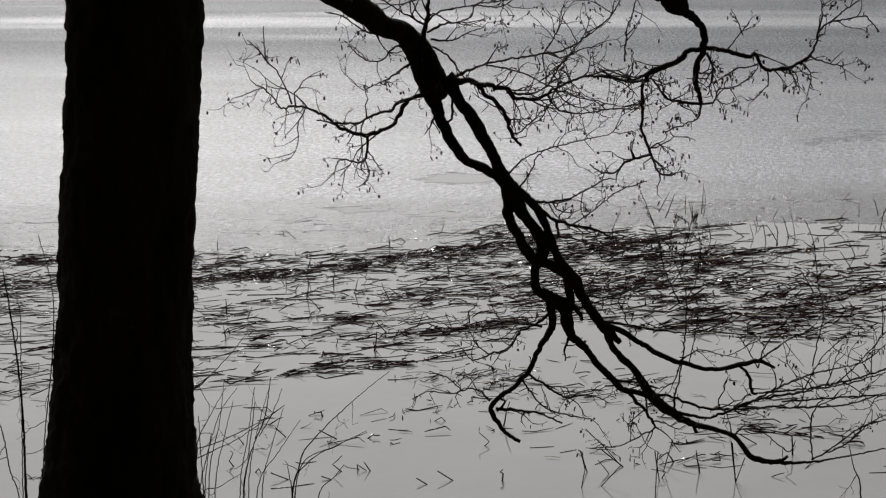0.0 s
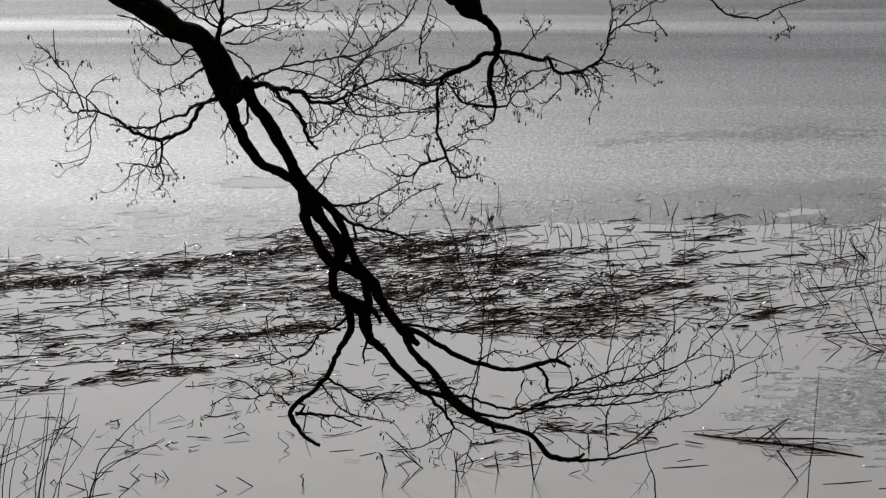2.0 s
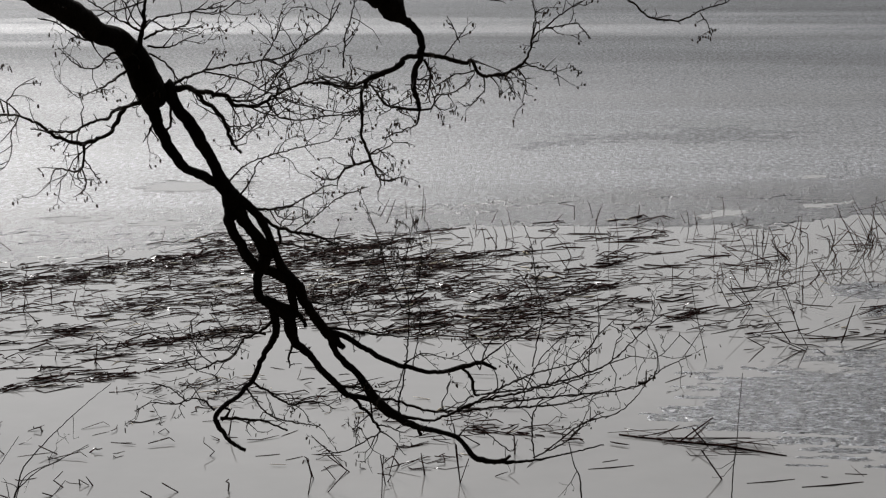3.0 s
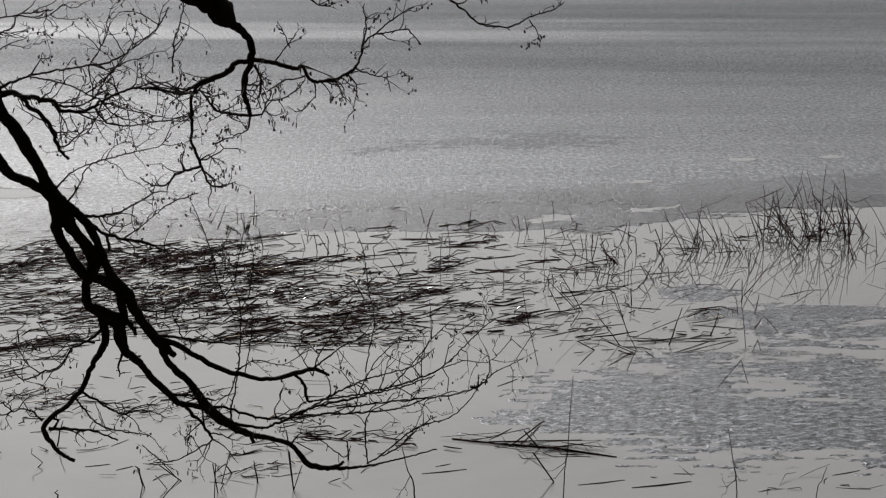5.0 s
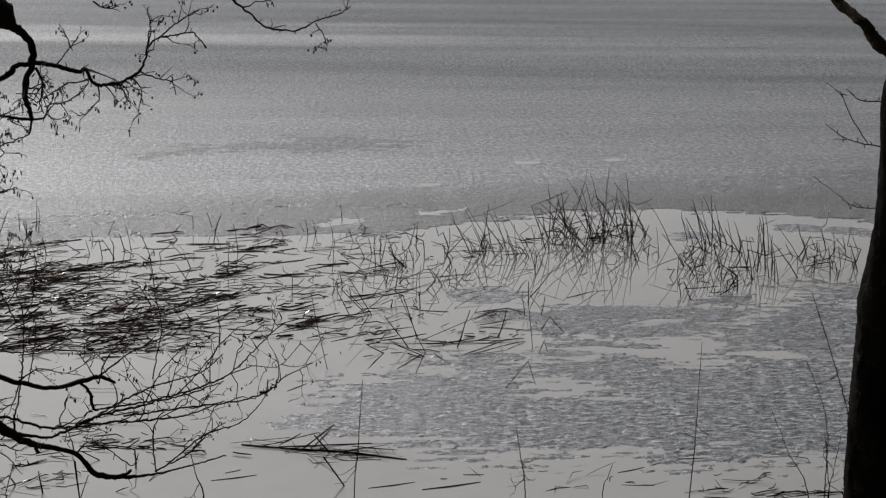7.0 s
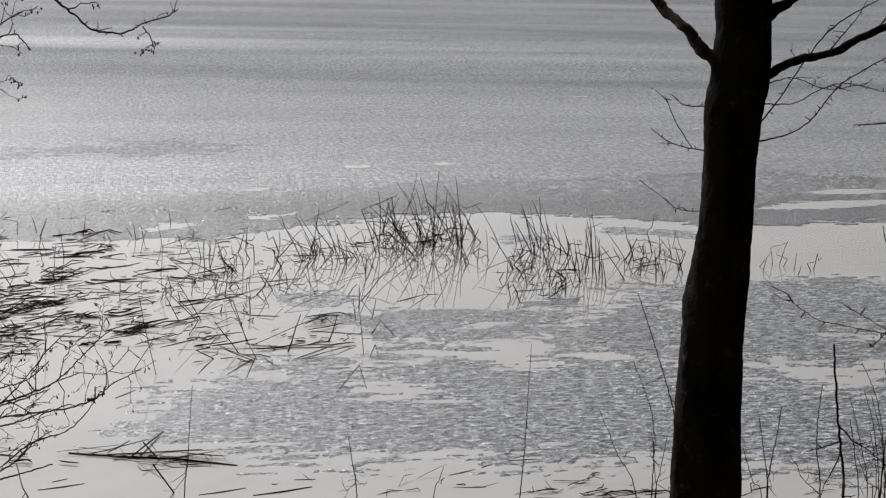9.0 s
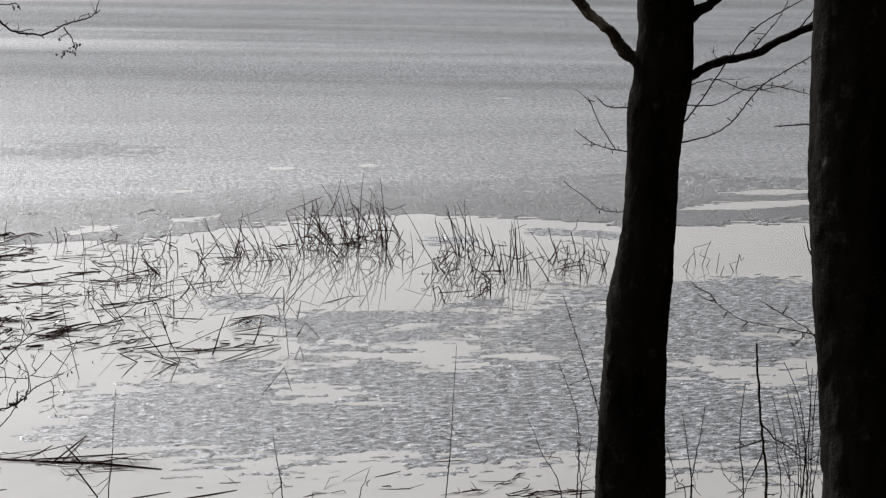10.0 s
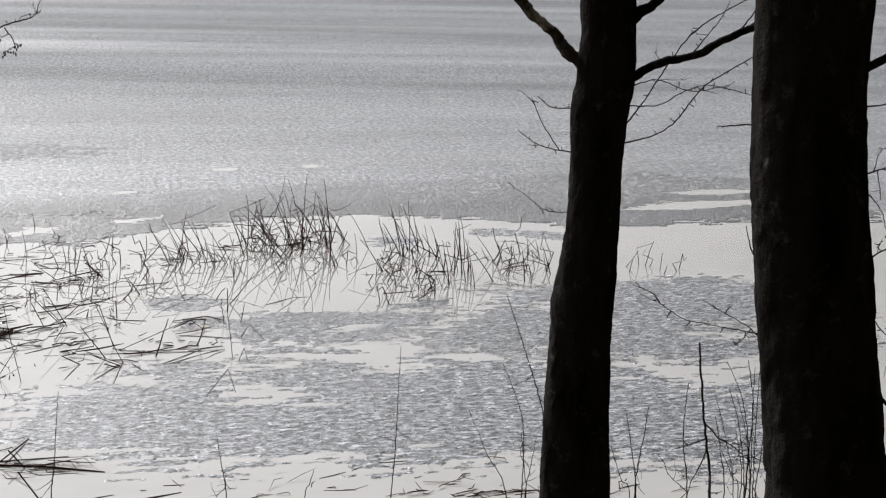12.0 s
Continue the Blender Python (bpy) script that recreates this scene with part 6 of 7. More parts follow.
branch(shoot, [(2.768, 5.991, 3.340, 0.0014), (2.812, 5.971, 3.172, 0.0017), (2.834, 5.960, 2.946, 0.0026), (2.834, 5.960, 2.401, 0.0037)], 5, 0.17, 0.0, 1, name="stem", sway=0)
branch(shoot, [(2.840, 5.958, 3.433, 0.0017), (2.839, 5.958, 3.218, 0.0021), (2.844, 5.956, 2.948, 0.0026), (2.844, 5.956, 2.402, 0.0037)], 5, 0.17, 0.0, 1, name="stem", sway=0)
branch(shoot, [(2.730, 6.009, 3.119, 0.0014), (2.774, 5.989, 3.014, 0.0017), (2.797, 5.978, 2.942, 0.0022), (2.797, 5.978, 2.396, 0.0031)], 5, 0.17, 0.0, 1, name="stem", sway=0)
branch(shoot, [(2.869, 5.944, 3.265, 0.0017), (2.862, 5.947, 3.090, 0.0022), (2.853, 5.952, 2.949, 0.0026), (2.853, 5.952, 2.403, 0.0037)], 5, 0.17, 0.0, 1, name="stem", sway=0)
finish_twigs(shoot)
shoot = with_twigs(thing("bare_shoots", (2.73, 5.79, 2.51), "bare thin brown shoots growing from the bank", "shrub", "shoots on the bank"))
branch(shoot, [(2.646, 5.827, 3.511, 0.0013), (2.699, 5.803, 3.390, 0.0017), (2.731, 5.788, 3.223, 0.0021), (2.734, 5.787, 3.001, 0.0025), (2.734, 5.787, 2.447, 0.0036)], 7, 0.17, 0.0, 1, name="stem", sway=0)
branch(shoot, [(2.738, 5.785, 3.498, 0.0013), (2.739, 5.784, 3.330, 0.0017), (2.750, 5.779, 3.003, 0.0025), (2.750, 5.779, 2.449, 0.0036)], 5, 0.17, 0.0, 1, name="stem", sway=0)
branch(shoot, [(2.688, 5.808, 3.262, 0.0013), (2.714, 5.796, 3.136, 0.0017), (2.719, 5.794, 2.999, 0.0021), (2.719, 5.794, 2.445, 0.0030)], 5, 0.17, 0.0, 1, name="stem", sway=0)
branch(shoot, [(2.617, 5.841, 3.382, 0.0013), (2.665, 5.819, 3.195, 0.0017), (2.697, 5.804, 2.997, 0.0021), (2.697, 5.804, 2.442, 0.0030)], 5, 0.17, 0.0, 1, name="stem", sway=0)
finish_twigs(shoot)


# ---- reeds ----
def stalk_piece(a, b, r, bend=0.0, sides=4):
    """A floating reed between two places on the water."""
    a, b = np.array(a, float), np.array(b, float)
    s = 0.5 + 0.9 * bend
    m = a * (1 - s) + b * s + np.array((-(b - a)[1], (b - a)[0], 0.3 * abs((b - a)[0]))) * bend * 0.8
    m[2] = max(m[2], 0.001)
    return tube([(*a, r * 0.6), (*(0.65 * a + 0.35 * m), r * 0.95), (*m, r), (*(0.4 * m + 0.6 * b), r * 0.85), (*b, r * 0.4)], sides)


def sample(poly, rnd):
    p = np.array(poly)
    while True:
        x, y = rnd.uniform(p[:, 0].min(), p[:, 0].max()), rnd.uniform(p[:, 1].min(), p[:, 1].max())
        if inside(poly, x, y) > 0:
            return x, y


def reed_mat(poly, count, seed, length, turn, spread, radius, label, clump=0.0, pale=0.0):
    """Broken reeds afloat in a mat; clump gathers them into wads, pale colours a share as glints."""
    rnd = random.Random(seed)
    dark, light, stems = Heap(), Heap(), []
    wads = [(*sample(poly, rnd), rnd.uniform(0.25, 1.1), radians(rnd.gauss(turn + 8, 12))) for _ in range(max(1, count // 10))]
    for _ in range(int(count * 1.15)):
        x, y = sample(poly, rnd)
        gathered = rnd.random() < clump + 0.22
        if gathered:
            wx, wy, reach, way = wads[int(len(wads) * rnd.random() ** 1.2)]
            s = rnd.uniform(-reach, reach)
            x, y = wx + s * math.cos(way), wy + s * math.sin(way) + rnd.gauss(0, 0.085)
        scrap = rnd.random() < 0.45
        n = rnd.uniform(0.05, 0.22) if scrap else rnd.uniform(*length) * 0.55
        a = radians(rnd.gauss(turn, spread * (2.6 if scrap else 0.8)))
        dx, dy = math.cos(a) * n / 2, math.sin(a) * n / 2
        r = 0.8 * rnd.uniform(*radius) * (1.25 if gathered else 0.9 if scrap else 1.0)
        z = rnd.uniform(-0.001, 0.005) + (rnd.uniform(0, 0.025) if gathered else 0)
        lift = rnd.uniform(0.0, 0.08) if rnd.random() < 0.25 else 0.0
        heap = light if rnd.random() < pale else dark
        if not scrap and not gathered and len(stems) < 45:
            heap = Heap()
            stems.append(heap)
        kink = rnd.choice((-1, 1)) * rnd.uniform(0.08, 0.4) if rnd.random() < 0.6 else rnd.gauss(0, 0.05)
        heap.add(stalk_piece((x - dx, y - dy, z), (x + dx, y + dy, z + lift), r, kink))
    ob = dark.build("reed_mat", REED)
    for s in stems:
        s.build("stem", REED, ob)
    if light.count:
        tagged(light.build("glint_stems", REED_GLINT, ob), kind="stuff")
    return tagged(ob, label, "reeds", kind="stuff")


def standing_reed(x, y, height, lean, away, kinks, radius, group, label):
    """One dead reed that stands in the water; kinks: where it is broken, as shares of its length and turns."""
    a = np.array((x, y, -0.05))
    p, way, run, line = a.copy(), lean, 0.0, [(*a, radius)]
    for share, fold in [*kinks, (1.0, 0.0)]:
        n = height * (share - run) + (0.05 if run == 0 else 0.0)
        step = np.array((math.sin(way), away * (0.4 + abs(math.sin(way))), math.cos(way))) * n
        bow = np.array((math.cos(way), 0.0, -math.sin(way))) * n * 0.02
        line.append((*(p + step / 2 + bow), radius * (1 - 0.5 * (run + share) / 2)))
        p = p + step
        line.append((*p, radius * (1 - 0.5 * share)))
        run, way = share, way + fold
    v, f = tube(line, 5)
    if isinstance(group, Heap):
        return group.add((v, f))
    ob = mesh_object("reed", v - a, f, REED_STANDING)
    ob.location = a
    return tagged(ob, label, "reed", group)


def bent_reed(points, radius, label):
    """One reed with sharp kinks at the given places."""
    p = np.array(points, float)
    p[:, 2] = np.where(p[:, 2] < 0.02, 0.1 * radius, p[:, 2])
    line = []
    for k in range(len(p) - 1):
        for s in (0.0, 0.03, 0.5, 0.97):
            sag = 0.03 * np.linalg.norm(p[k + 1] - p[k]) * (1 if k % 2 else -1) * (s == 0.5)
            line.append((*(p[k] * (1 - s) + p[k + 1] * s + np.array((0.0, sag, 0.3 * abs(sag)))), radius * (1 - 0.12 * k)))
    line.append((*p[-1], radius * 0.6))
    v, f = tube(line, 5)
    ob = mesh_object("reed", v - p[0], f, REED)
    ob.location = p[0]
    return tagged(ob, label, "reed", "bent reeds")


reed_mat([(-14.03, 22.11), (-12.03, 22.51), (-10.05, 22.90), (-7.81, 23.44), (-5.97, 24.53), (-5.26, 25.08), (-5.05, 24.06), (-7.33, 22.19), (-9.42, 21.44), (-11.51, 19.98), (-12.44, 19.52)], 470, 1, (0.2, 1.0), 15, 22, (0.004, 0.009), "dense dark band of broken reeds afloat", 0.45, 0.04)
reed_mat([(-13.17, 20.71), (-7.48, 22.42), (-5.48, 24.19), (-4.19, 20.23), (-5.04, 18.05), (-6.07, 17.31), (-7.34, 16.55), (-9.67, 15.52)], 900, 2, (0.3, 1.3), 17, 15, (0.0042, 0.0085), "tangled mat of broken dark reeds afloat", 0.05, 0.05)
reed_mat([(-6.76, 25.11), (-3.97, 25.73), (-2.92, 25.19), (-1.85, 23.77), (-0.32, 22.73), (-0.28, 19.94), (-1.78, 19.39), (-3.73, 19.81), (-5.29, 19.44)], 900, 3, (0.25, 0.9), 14, 34, (0.004, 0.009), "tangled mat of broken dark reeds afloat", 0.5, 0.03)
reed_mat([(-4.43, 26.02), (0.14, 27.05), (1.00, 22.90), (0.76, 20.47), (-0.28, 19.94), (-2.17, 23.95)], 130, 4, (0.3, 1.2), 20, 24, (0.006, 0.012), "tangled mat of broken dark reeds afloat", 0.4, 0.05)
reed_mat([(-0.36, 25.94), (2.93, 25.11), (2.67, 19.94), (1.32, 18.96), (-0.28, 19.69)], 120, 5, (0.3, 1.2), 25, 45, (0.004, 0.009), "scattered broken reeds afloat on open water", 0.25, 0.05)
reed_mat([(-6.97, 16.10), (-4.19, 17.10), (-1.95, 17.30), (-0.63, 14.81), (-3.13, 14.78), (-5.61, 13.70)], 72, 6, (0.12, 0.7), 20, 30, (0.003, 0.007), "scattered broken reeds afloat on open water", 0.3, 0.15)
reed_mat([(1.40, 15.12), (4.16, 15.58), (6.17, 15.04), (6.41, 14.29), (2.42, 14.66)], 40, 7, (0.15, 0.7), 25, 25, (0.003, 0.006), "scattered broken reeds afloat by the bank", 0.3, 0.0)
reed_mat([(-5.16, 18.03), (-3.26, 18.36), (-0.83, 16.73), (-0.98, 15.83), (-1.80, 16.02), (-4.71, 16.81)], 110, 8, (0.15, 0.7), 15, 40, (0.003, 0.007), "tangled mat of broken dark reeds afloat", 0.5, 0.1)
reed_mat([(-9.56, 21.38), (-8.56, 21.87), (-7.56, 22.66), (-7.35, 22.26), (-8.39, 21.42), (-9.27, 20.89)], 120, 9, (0.2, 0.8), 20, 18, (0.005, 0.01), "dark drift line of sodden broken reeds", 0.5, 0.0)
reed_mat([(-7.63, 22.87), (-6.71, 23.60), (-5.91, 24.30), (-5.14, 24.89), (-5.10, 24.69), (-5.85, 24.03), (-6.61, 23.23), (-7.42, 22.46)], 120, 10, (0.2, 0.9), 26, 16, (0.005, 0.01), "dark drift line of sodden broken reeds", 0.4, 0.0)
reed_mat([(-13.94, 21.97), (-11.89, 22.41), (-10.00, 22.79), (-9.84, 22.40), (-11.67, 21.99), (-13.65, 21.49)], 110, 11, (0.2, 0.8), 16, 18, (0.005, 0.01), "dark drift line of sodden broken reeds", 0.5, 0.0)
reed_mat([(-6.82, 18.73), (-5.97, 19.03), (-5.06, 19.60), (-4.48, 20.02), (-4.44, 19.81), (-4.99, 19.34), (-5.90, 18.78), (-6.67, 18.50)], 70, 12, (0.2, 0.9), 22, 16, (0.005, 0.01), "dark drift line of sodden broken reeds", 0.4, 0.0)
reed_mat([(-6.42, 17.59), (-5.98, 17.80), (-5.47, 17.98), (-5.39, 17.72), (-5.90, 17.54)], 50, 13, (0.2, 0.8), 20, 24, (0.005, 0.01), "dark drift line of sodden broken reeds", 0.4, 0.0)
reed_mat([(-0.02, 15.97), (0.82, 15.69), (0.90, 15.92), (0.06, 16.20)], 30, 21, (0.4, 1.2), -18.7, 9, (0.0025, 0.0055), "drifting bundle of dark reed stems", 0.3)
reed_mat([(-1.39, 16.05), (-1.03, 15.92), (-0.96, 16.10), (-1.32, 16.24)], 10, 22, (0.24, 0.55), -20.5, 13, (0.004, 0.009), "drifting bundle of dark reed stems", 0.3)
reed_mat([(-0.99, 21.88), (-0.44, 22.23), (-0.60, 22.49), (-1.15, 22.13)], 16, 23, (0.41, 0.94), 32.7, 13, (0.004, 0.009), "sodden wad of dark reeds", 0.3)
reed_mat([(0.20, 20.55), (0.64, 20.96), (0.48, 21.13), (0.03, 20.72)], 18, 24, (0.38, 0.86), 42.6, 13, (0.004, 0.009), "sodden wad of dark reeds", 0.3)
reed_mat([(0.99, 20.25), (1.30, 20.53), (1.20, 20.65), (0.89, 20.37)], 8, 25, (0.26, 0.59), 41.6, 13, (0.004, 0.009), "sodden wad of dark reeds", 0.3)
reed_mat([(-1.62, 19.56), (-1.32, 19.64), (-1.39, 19.87), (-1.68, 19.79)], 12, 26, (0.19, 0.44), 16.0, 13, (0.004, 0.009), "sodden wad of dark reeds", 0.3)


def reed_stand(poly, count, seed, height, lean, fold_share, group, label):
    """Standing dead reeds, each an object of its own."""
    rnd = random.Random(seed)
    heap = Heap()
    for _ in range(count):
        x, y = sample(poly, rnd)
        folded = rnd.random() < fold_share
        way = rnd.choice((-1, 1))
        kinks = [(rnd.uniform(0.6, 0.8), radians(rnd.gauss(-4, 6)))]
        if folded:
            kinks = [(rnd.uniform(0.25, 0.6), way * radians(rnd.uniform(55, 150)))]
            if rnd.random() < 0.45:
                kinks.append((rnd.uniform(0.65, 0.85), -way * radians(rnd.uniform(40, 140))))
        tall = height[0] + (height[1] - height[0]) * rnd.random() ** 1.4
        standing_reed(x, y, tall * (1.25 if folded else 1.0), radians(rnd.gauss(*lean)), rnd.gauss(0, 0.15), kinks, rnd.uniform(0.0055, 0.0098), group or heap,
                      label + (" broken over" if folded else ""))
    if heap.count:
        tagged(heap.build("reed_stubble", REED_STANDING), label, "reeds", kind="stuff")

reed_stand([(3.71, 25.67), (4.20, 27.00), (5.04, 27.29), (5.82, 27.00), (5.70, 25.84), (4.80, 25.05), (3.91, 25.05)], 70, 31, (0.28, 1.08), (-17, 20), 0.42, "reed clump", "thin dark reed standing in open water")
reed_stand([(3.54, 24.16), (4.01, 25.76), (5.69, 26.19), (5.43, 24.53), (4.57, 23.78)], 26, 32, (0.2, 0.6), (-8, 30), 0.70, "reed clump", "thin dark reed standing in open water")
reed_stand([(2.65, 24.62), (3.12, 25.97), (3.82, 26.19), (3.56, 24.34), (2.88, 23.86)], 32, 33, (0.25, 0.85), (-20, 20), 0.45, "reed clump", "thin dark reed standing in open water")
reed_stand([(5.14, 22.99), (5.66, 24.84), (6.34, 25.33), (6.82, 24.92), (6.22, 22.64), (5.61, 21.99), (5.03, 22.00)], 44, 34, (0.2, 0.62), (-2, 34), 0.85, "reed clump", "thin dark reed standing in open water")
reed_stand([(6.29, 23.05), (6.61, 24.13), (7.05, 24.13), (6.65, 22.70)], 16, 35, (0.35, 0.8), (-4, 8), 0.20, "reed clump", "thin dark reed standing in open water")
reed_stand([(5.51, 24.92), (5.79, 25.84), (7.29, 25.75), (7.00, 24.67)], 18, 36, (0.4, 0.85), (-15, 8), 0.10, "reed clump", "thin dark reed standing in open water")
reed_stand([(6.90, 23.42), (7.40, 25.05), (8.04, 25.45), (8.47, 25.00), (7.84, 23.07), (7.07, 23.04)], 36, 42, (0.2, 0.65), (-4, 26), 0.65, "reed clump", "thin dark reed standing in open water")
reed_stand([(8.95, 23.46), (9.26, 24.30), (10.15, 24.26), (9.81, 23.41)], 9, 40, (0.15, 0.5), (0, 24), 0.40, "", "thin dark reeds standing in open water")
reed_stand([(1.13, 24.17), (1.37, 25.98), (2.81, 26.19), (2.58, 23.98)], 30, 43, (0.12, 0.5), (-10, 30), 0.50, "", "thin dark reeds leaning out of the water")
reed_stand([(0.05, 26.19), (0.40, 27.09), (1.43, 27.09), (1.36, 25.76)], 14, 44, (0.12, 0.35), (-25, 22), 0.30, "", "thin dark reeds leaning out of the water")
reed_stand([(0.58, 21.21), (0.74, 24.17), (2.56, 23.79), (2.09, 21.19)], 22, 45, (0.15, 0.5), (0, 40), 0.60, "", "thin dark reeds leaning out of the water")
reed_stand([(2.98, 20.99), (3.17, 22.04), (3.27, 22.02), (3.04, 20.42)], 2, 46, (0.3, 0.4), (0, 5), 0.00, "", "thin dark reeds leaning out of the water")
reed_stand([(-6.78, 15.65), (-0.83, 16.73), (-0.72, 14.79), (-5.76, 13.67)], 14, 37, (0.1, 0.3), (10, 60), 0.8, "", "thin dark reeds leaning out of the water")
reed_stand([(-5.41, 26.82), (-0.21, 27.29), (-0.33, 23.59), (-3.88, 25.11)], 35, 38, (0.15, 0.5), (-15, 25), 0.3, "", "thin dark reeds leaning out of the water")
reed_stand([(-10.31, 24.16), (-6.44, 25.09), (-5.04, 18.05), (-7.30, 17.21)], 30, 39, (0.1, 0.3), (-15, 35), 0.3, "", "thin dark reeds leaning out of the water")
reed_stand([(1.04, 28.16), (1.11, 28.16), (1.06, 27.38), (1.01, 27.38)], 1, 41, (0.27, 0.28), (-4, 2), 0, "", "thin dark reeds standing in open water")
reed_mat([(4.28, 14.45), (4.73, 14.42), (4.75, 14.62), (4.29, 14.65)], 14, 28, (0.28, 0.65), -4.2, 13, (0.004, 0.009), "dark reed litter washed up by the bank", 0.3)
reed_mat([(4.22, 14.45), (4.56, 14.35), (4.62, 14.55), (4.27, 14.64)], 10, 27, (0.22, 0.51), -14.9, 13, (0.004, 0.009), "dark reed litter washed up by the bank", 0.3)
bent_reed([(1.678, 20.030, 0.012), (2.460, 19.997, 0.348), (2.634, 19.975, 0.218), (2.541, 19.987, 0.051)], 0.0042, "long dark reed kinked over on the water")
bent_reed([(2.055, 19.337, 0.012), (2.605, 19.977, 0.012), (2.855, 20.089, 0.012), (2.855, 19.903, 0.012), (2.582, 19.540, 0.012), (2.086, 19.334, 0.012)], 0.0042, "long dark reed kinked over on the water")
bent_reed([(2.383, 17.987, 0.012), (2.615, 17.998, 0.287), (2.695, 17.987, 0.034)], 0.0042, "long dark reed kinked over on the water")
bent_reed([(0.593, 14.960, 0.012), (0.411, 15.001, 0.254)], 0.007, "dark reed stub leaning out of still water")
bent_reed([(0.497, 15.886, 0.012), (0.353, 15.927, 0.161)], 0.007, "dark reed stub leaning out of still water")
bent_reed([(0.240, 15.988, 0.012), (0.542, 16.018, 0.231)], 0.007, "dark reed stub leaning out of still water")
bent_reed([(-0.311, 16.160, 0.012), (0.084, 16.039, 0.012), (1.186, 15.653, 0.012)], 0.011, "thick dark reed stem afloat")
bent_reed([(0.031, 16.091, 0.012), (0.900, 16.160, 0.012)], 0.0056, "thick dark reed stem afloat")
bent_reed([(2.058, 19.270, 0.012), (2.513, 19.692, 0.012), (2.853, 19.948, 0.012)], 0.0042, "long dark reed kinked over on the water")
bent_reed([(1.577, 19.896, 0.012), (2.599, 19.871, 0.012)], 0.0042, "long dark reed kinked over on the water")
bent_reed([(1.199, 19.466, 0.012), (1.013, 19.523, 0.088)], 0.0055, "dark reed stub leaning out of still water")
bent_reed([(1.842, 19.149, 0.012), (1.741, 19.204, 0.061)], 0.0055, "dark reed stub leaning out of still water")
bent_reed([(1.629, 19.343, 0.012), (1.351, 19.410, 0.104)], 0.0055, "dark reed stub leaning out of still water")
bent_reed([(-5.853, 15.142, 0.012), (-5.956, 15.142, 0.088)], 0.0055, "dark reed stub leaning out of still water")
bent_reed([(-5.366, 15.179, 0.012), (-5.533, 15.160, 0.085)], 0.0055, "dark reed stub leaning out of still water")
bent_reed([(-4.190, 14.116, 0.012), (-4.286, 14.123, 0.049)], 0.0055, "dark reed stub leaning out of still water")
bent_reed([(-3.998, 14.257, 0.012), (-4.136, 14.254, 0.081)], 0.0055, "dark reed stub leaning out of still water")
bent_reed([(-2.634, 14.900, 0.012), (-2.823, 14.902, 0.144)], 0.0055, "dark reed stub leaning out of still water")
bent_reed([(-1.640, 14.724, 0.012), (-1.674, 14.756, 0.326)], 0.0055, "dark reed stub leaning out of still water")
bent_reed([(-2.272, 14.603, 0.012), (-2.314, 14.632, 0.252)], 0.0055, "dark reed stub leaning out of still water")
bent_reed([(-5.405, 14.002, 0.012), (-5.561, 13.979, 0.061)], 0.0055, "dark reed stub leaning out of still water")
bent_reed([(-5.036, 14.073, 0.012), (-5.130, 14.077, 0.025)], 0.0055, "dark reed stub leaning out of still water")
bent_reed([(-1.571, 15.765, 0.012), (-1.725, 15.786, 0.076)], 0.0055, "dark reed stub leaning out of still water")
bent_reed([(-2.917, 14.707, 0.012), (-2.970, 14.733, 0.154)], 0.0055, "dark reed stub leaning out of still water")
bent_reed([(1.168, 21.273, 0.012), (0.894, 21.337, 0.453)], 0.0055, "dark reed stub leaning out of still water")
bent_reed([(0.897, 21.332, 0.012), (0.760, 21.388, 0.266)], 0.0055, "dark reed stub leaning out of still water")
bent_reed([(1.099, 21.341, 0.012), (0.795, 21.405, 0.303)], 0.0055, "dark reed stub leaning out of still water")
bent_reed([(1.629, 20.158, 0.012), (1.464, 20.218, 0.497)], 0.0055, "dark reed stub leaning out of still water")
bent_reed([(-2.881, 14.279, 0.012), (-2.857, 14.319, 0.155), (-2.896, 14.311, 0.325)], 0.0045, "dark reed stub leaning out of still water")
bent_reed([(-2.727, 14.361, 0.012), (-2.571, 14.425, 0.174), (-2.860, 14.370, 0.498)], 0.0045, "dark reed stub leaning out of still water")
bent_reed([(-1.635, 14.677, 0.012), (-1.680, 14.707, 0.361)], 0.0045, "dark reed stub leaning out of still water")
bent_reed([(-1.635, 14.677, 0.012), (-1.562, 14.720, 0.213)], 0.0045, "dark reed stub leaning out of still water")
bent_reed([(-2.236, 14.151, 0.012), (-2.218, 14.188, 0.403)], 0.0045, "dark reed stub leaning out of still water")
bent_reed([(-2.274, 14.850, 0.012), (-2.200, 14.897, 0.277)], 0.0045, "dark reed stub leaning out of still water")
bent_reed([(-0.557, 15.143, 0.012), (-0.161, 15.280, 0.012)], 0.0042, "thick dark reed stem afloat")
bent_reed([(-0.440, 15.346, 0.012), (-0.307, 15.428, 0.012)], 0.0042, "thick dark reed stem afloat")
bent_reed([(-3.552, 15.263, 0.012), (-3.344, 15.344, 0.012)], 0.0042, "thick dark reed stem afloat")
bent_reed([(-3.257, 15.176, 0.012), (-3.126, 15.294, 0.012)], 0.0042, "thick dark reed stem afloat")
bent_reed([(1.667, 20.019, 0.012), (2.066, 19.945, 0.012), (2.555, 20.003, 0.012)], 0.0042, "long dark reed kinked over on the water")
bent_reed([(1.674, 19.437, 0.012), (1.603, 19.489, 0.130), (1.375, 19.507, 0.653)], 0.0042, "long dark reed kinked over on the water")
bent_reed([(0.988, 20.549, 0.012), (1.098, 20.592, 0.165), (0.829, 20.605, 0.459)], 0.0042, "long dark reed kinked over on the water")
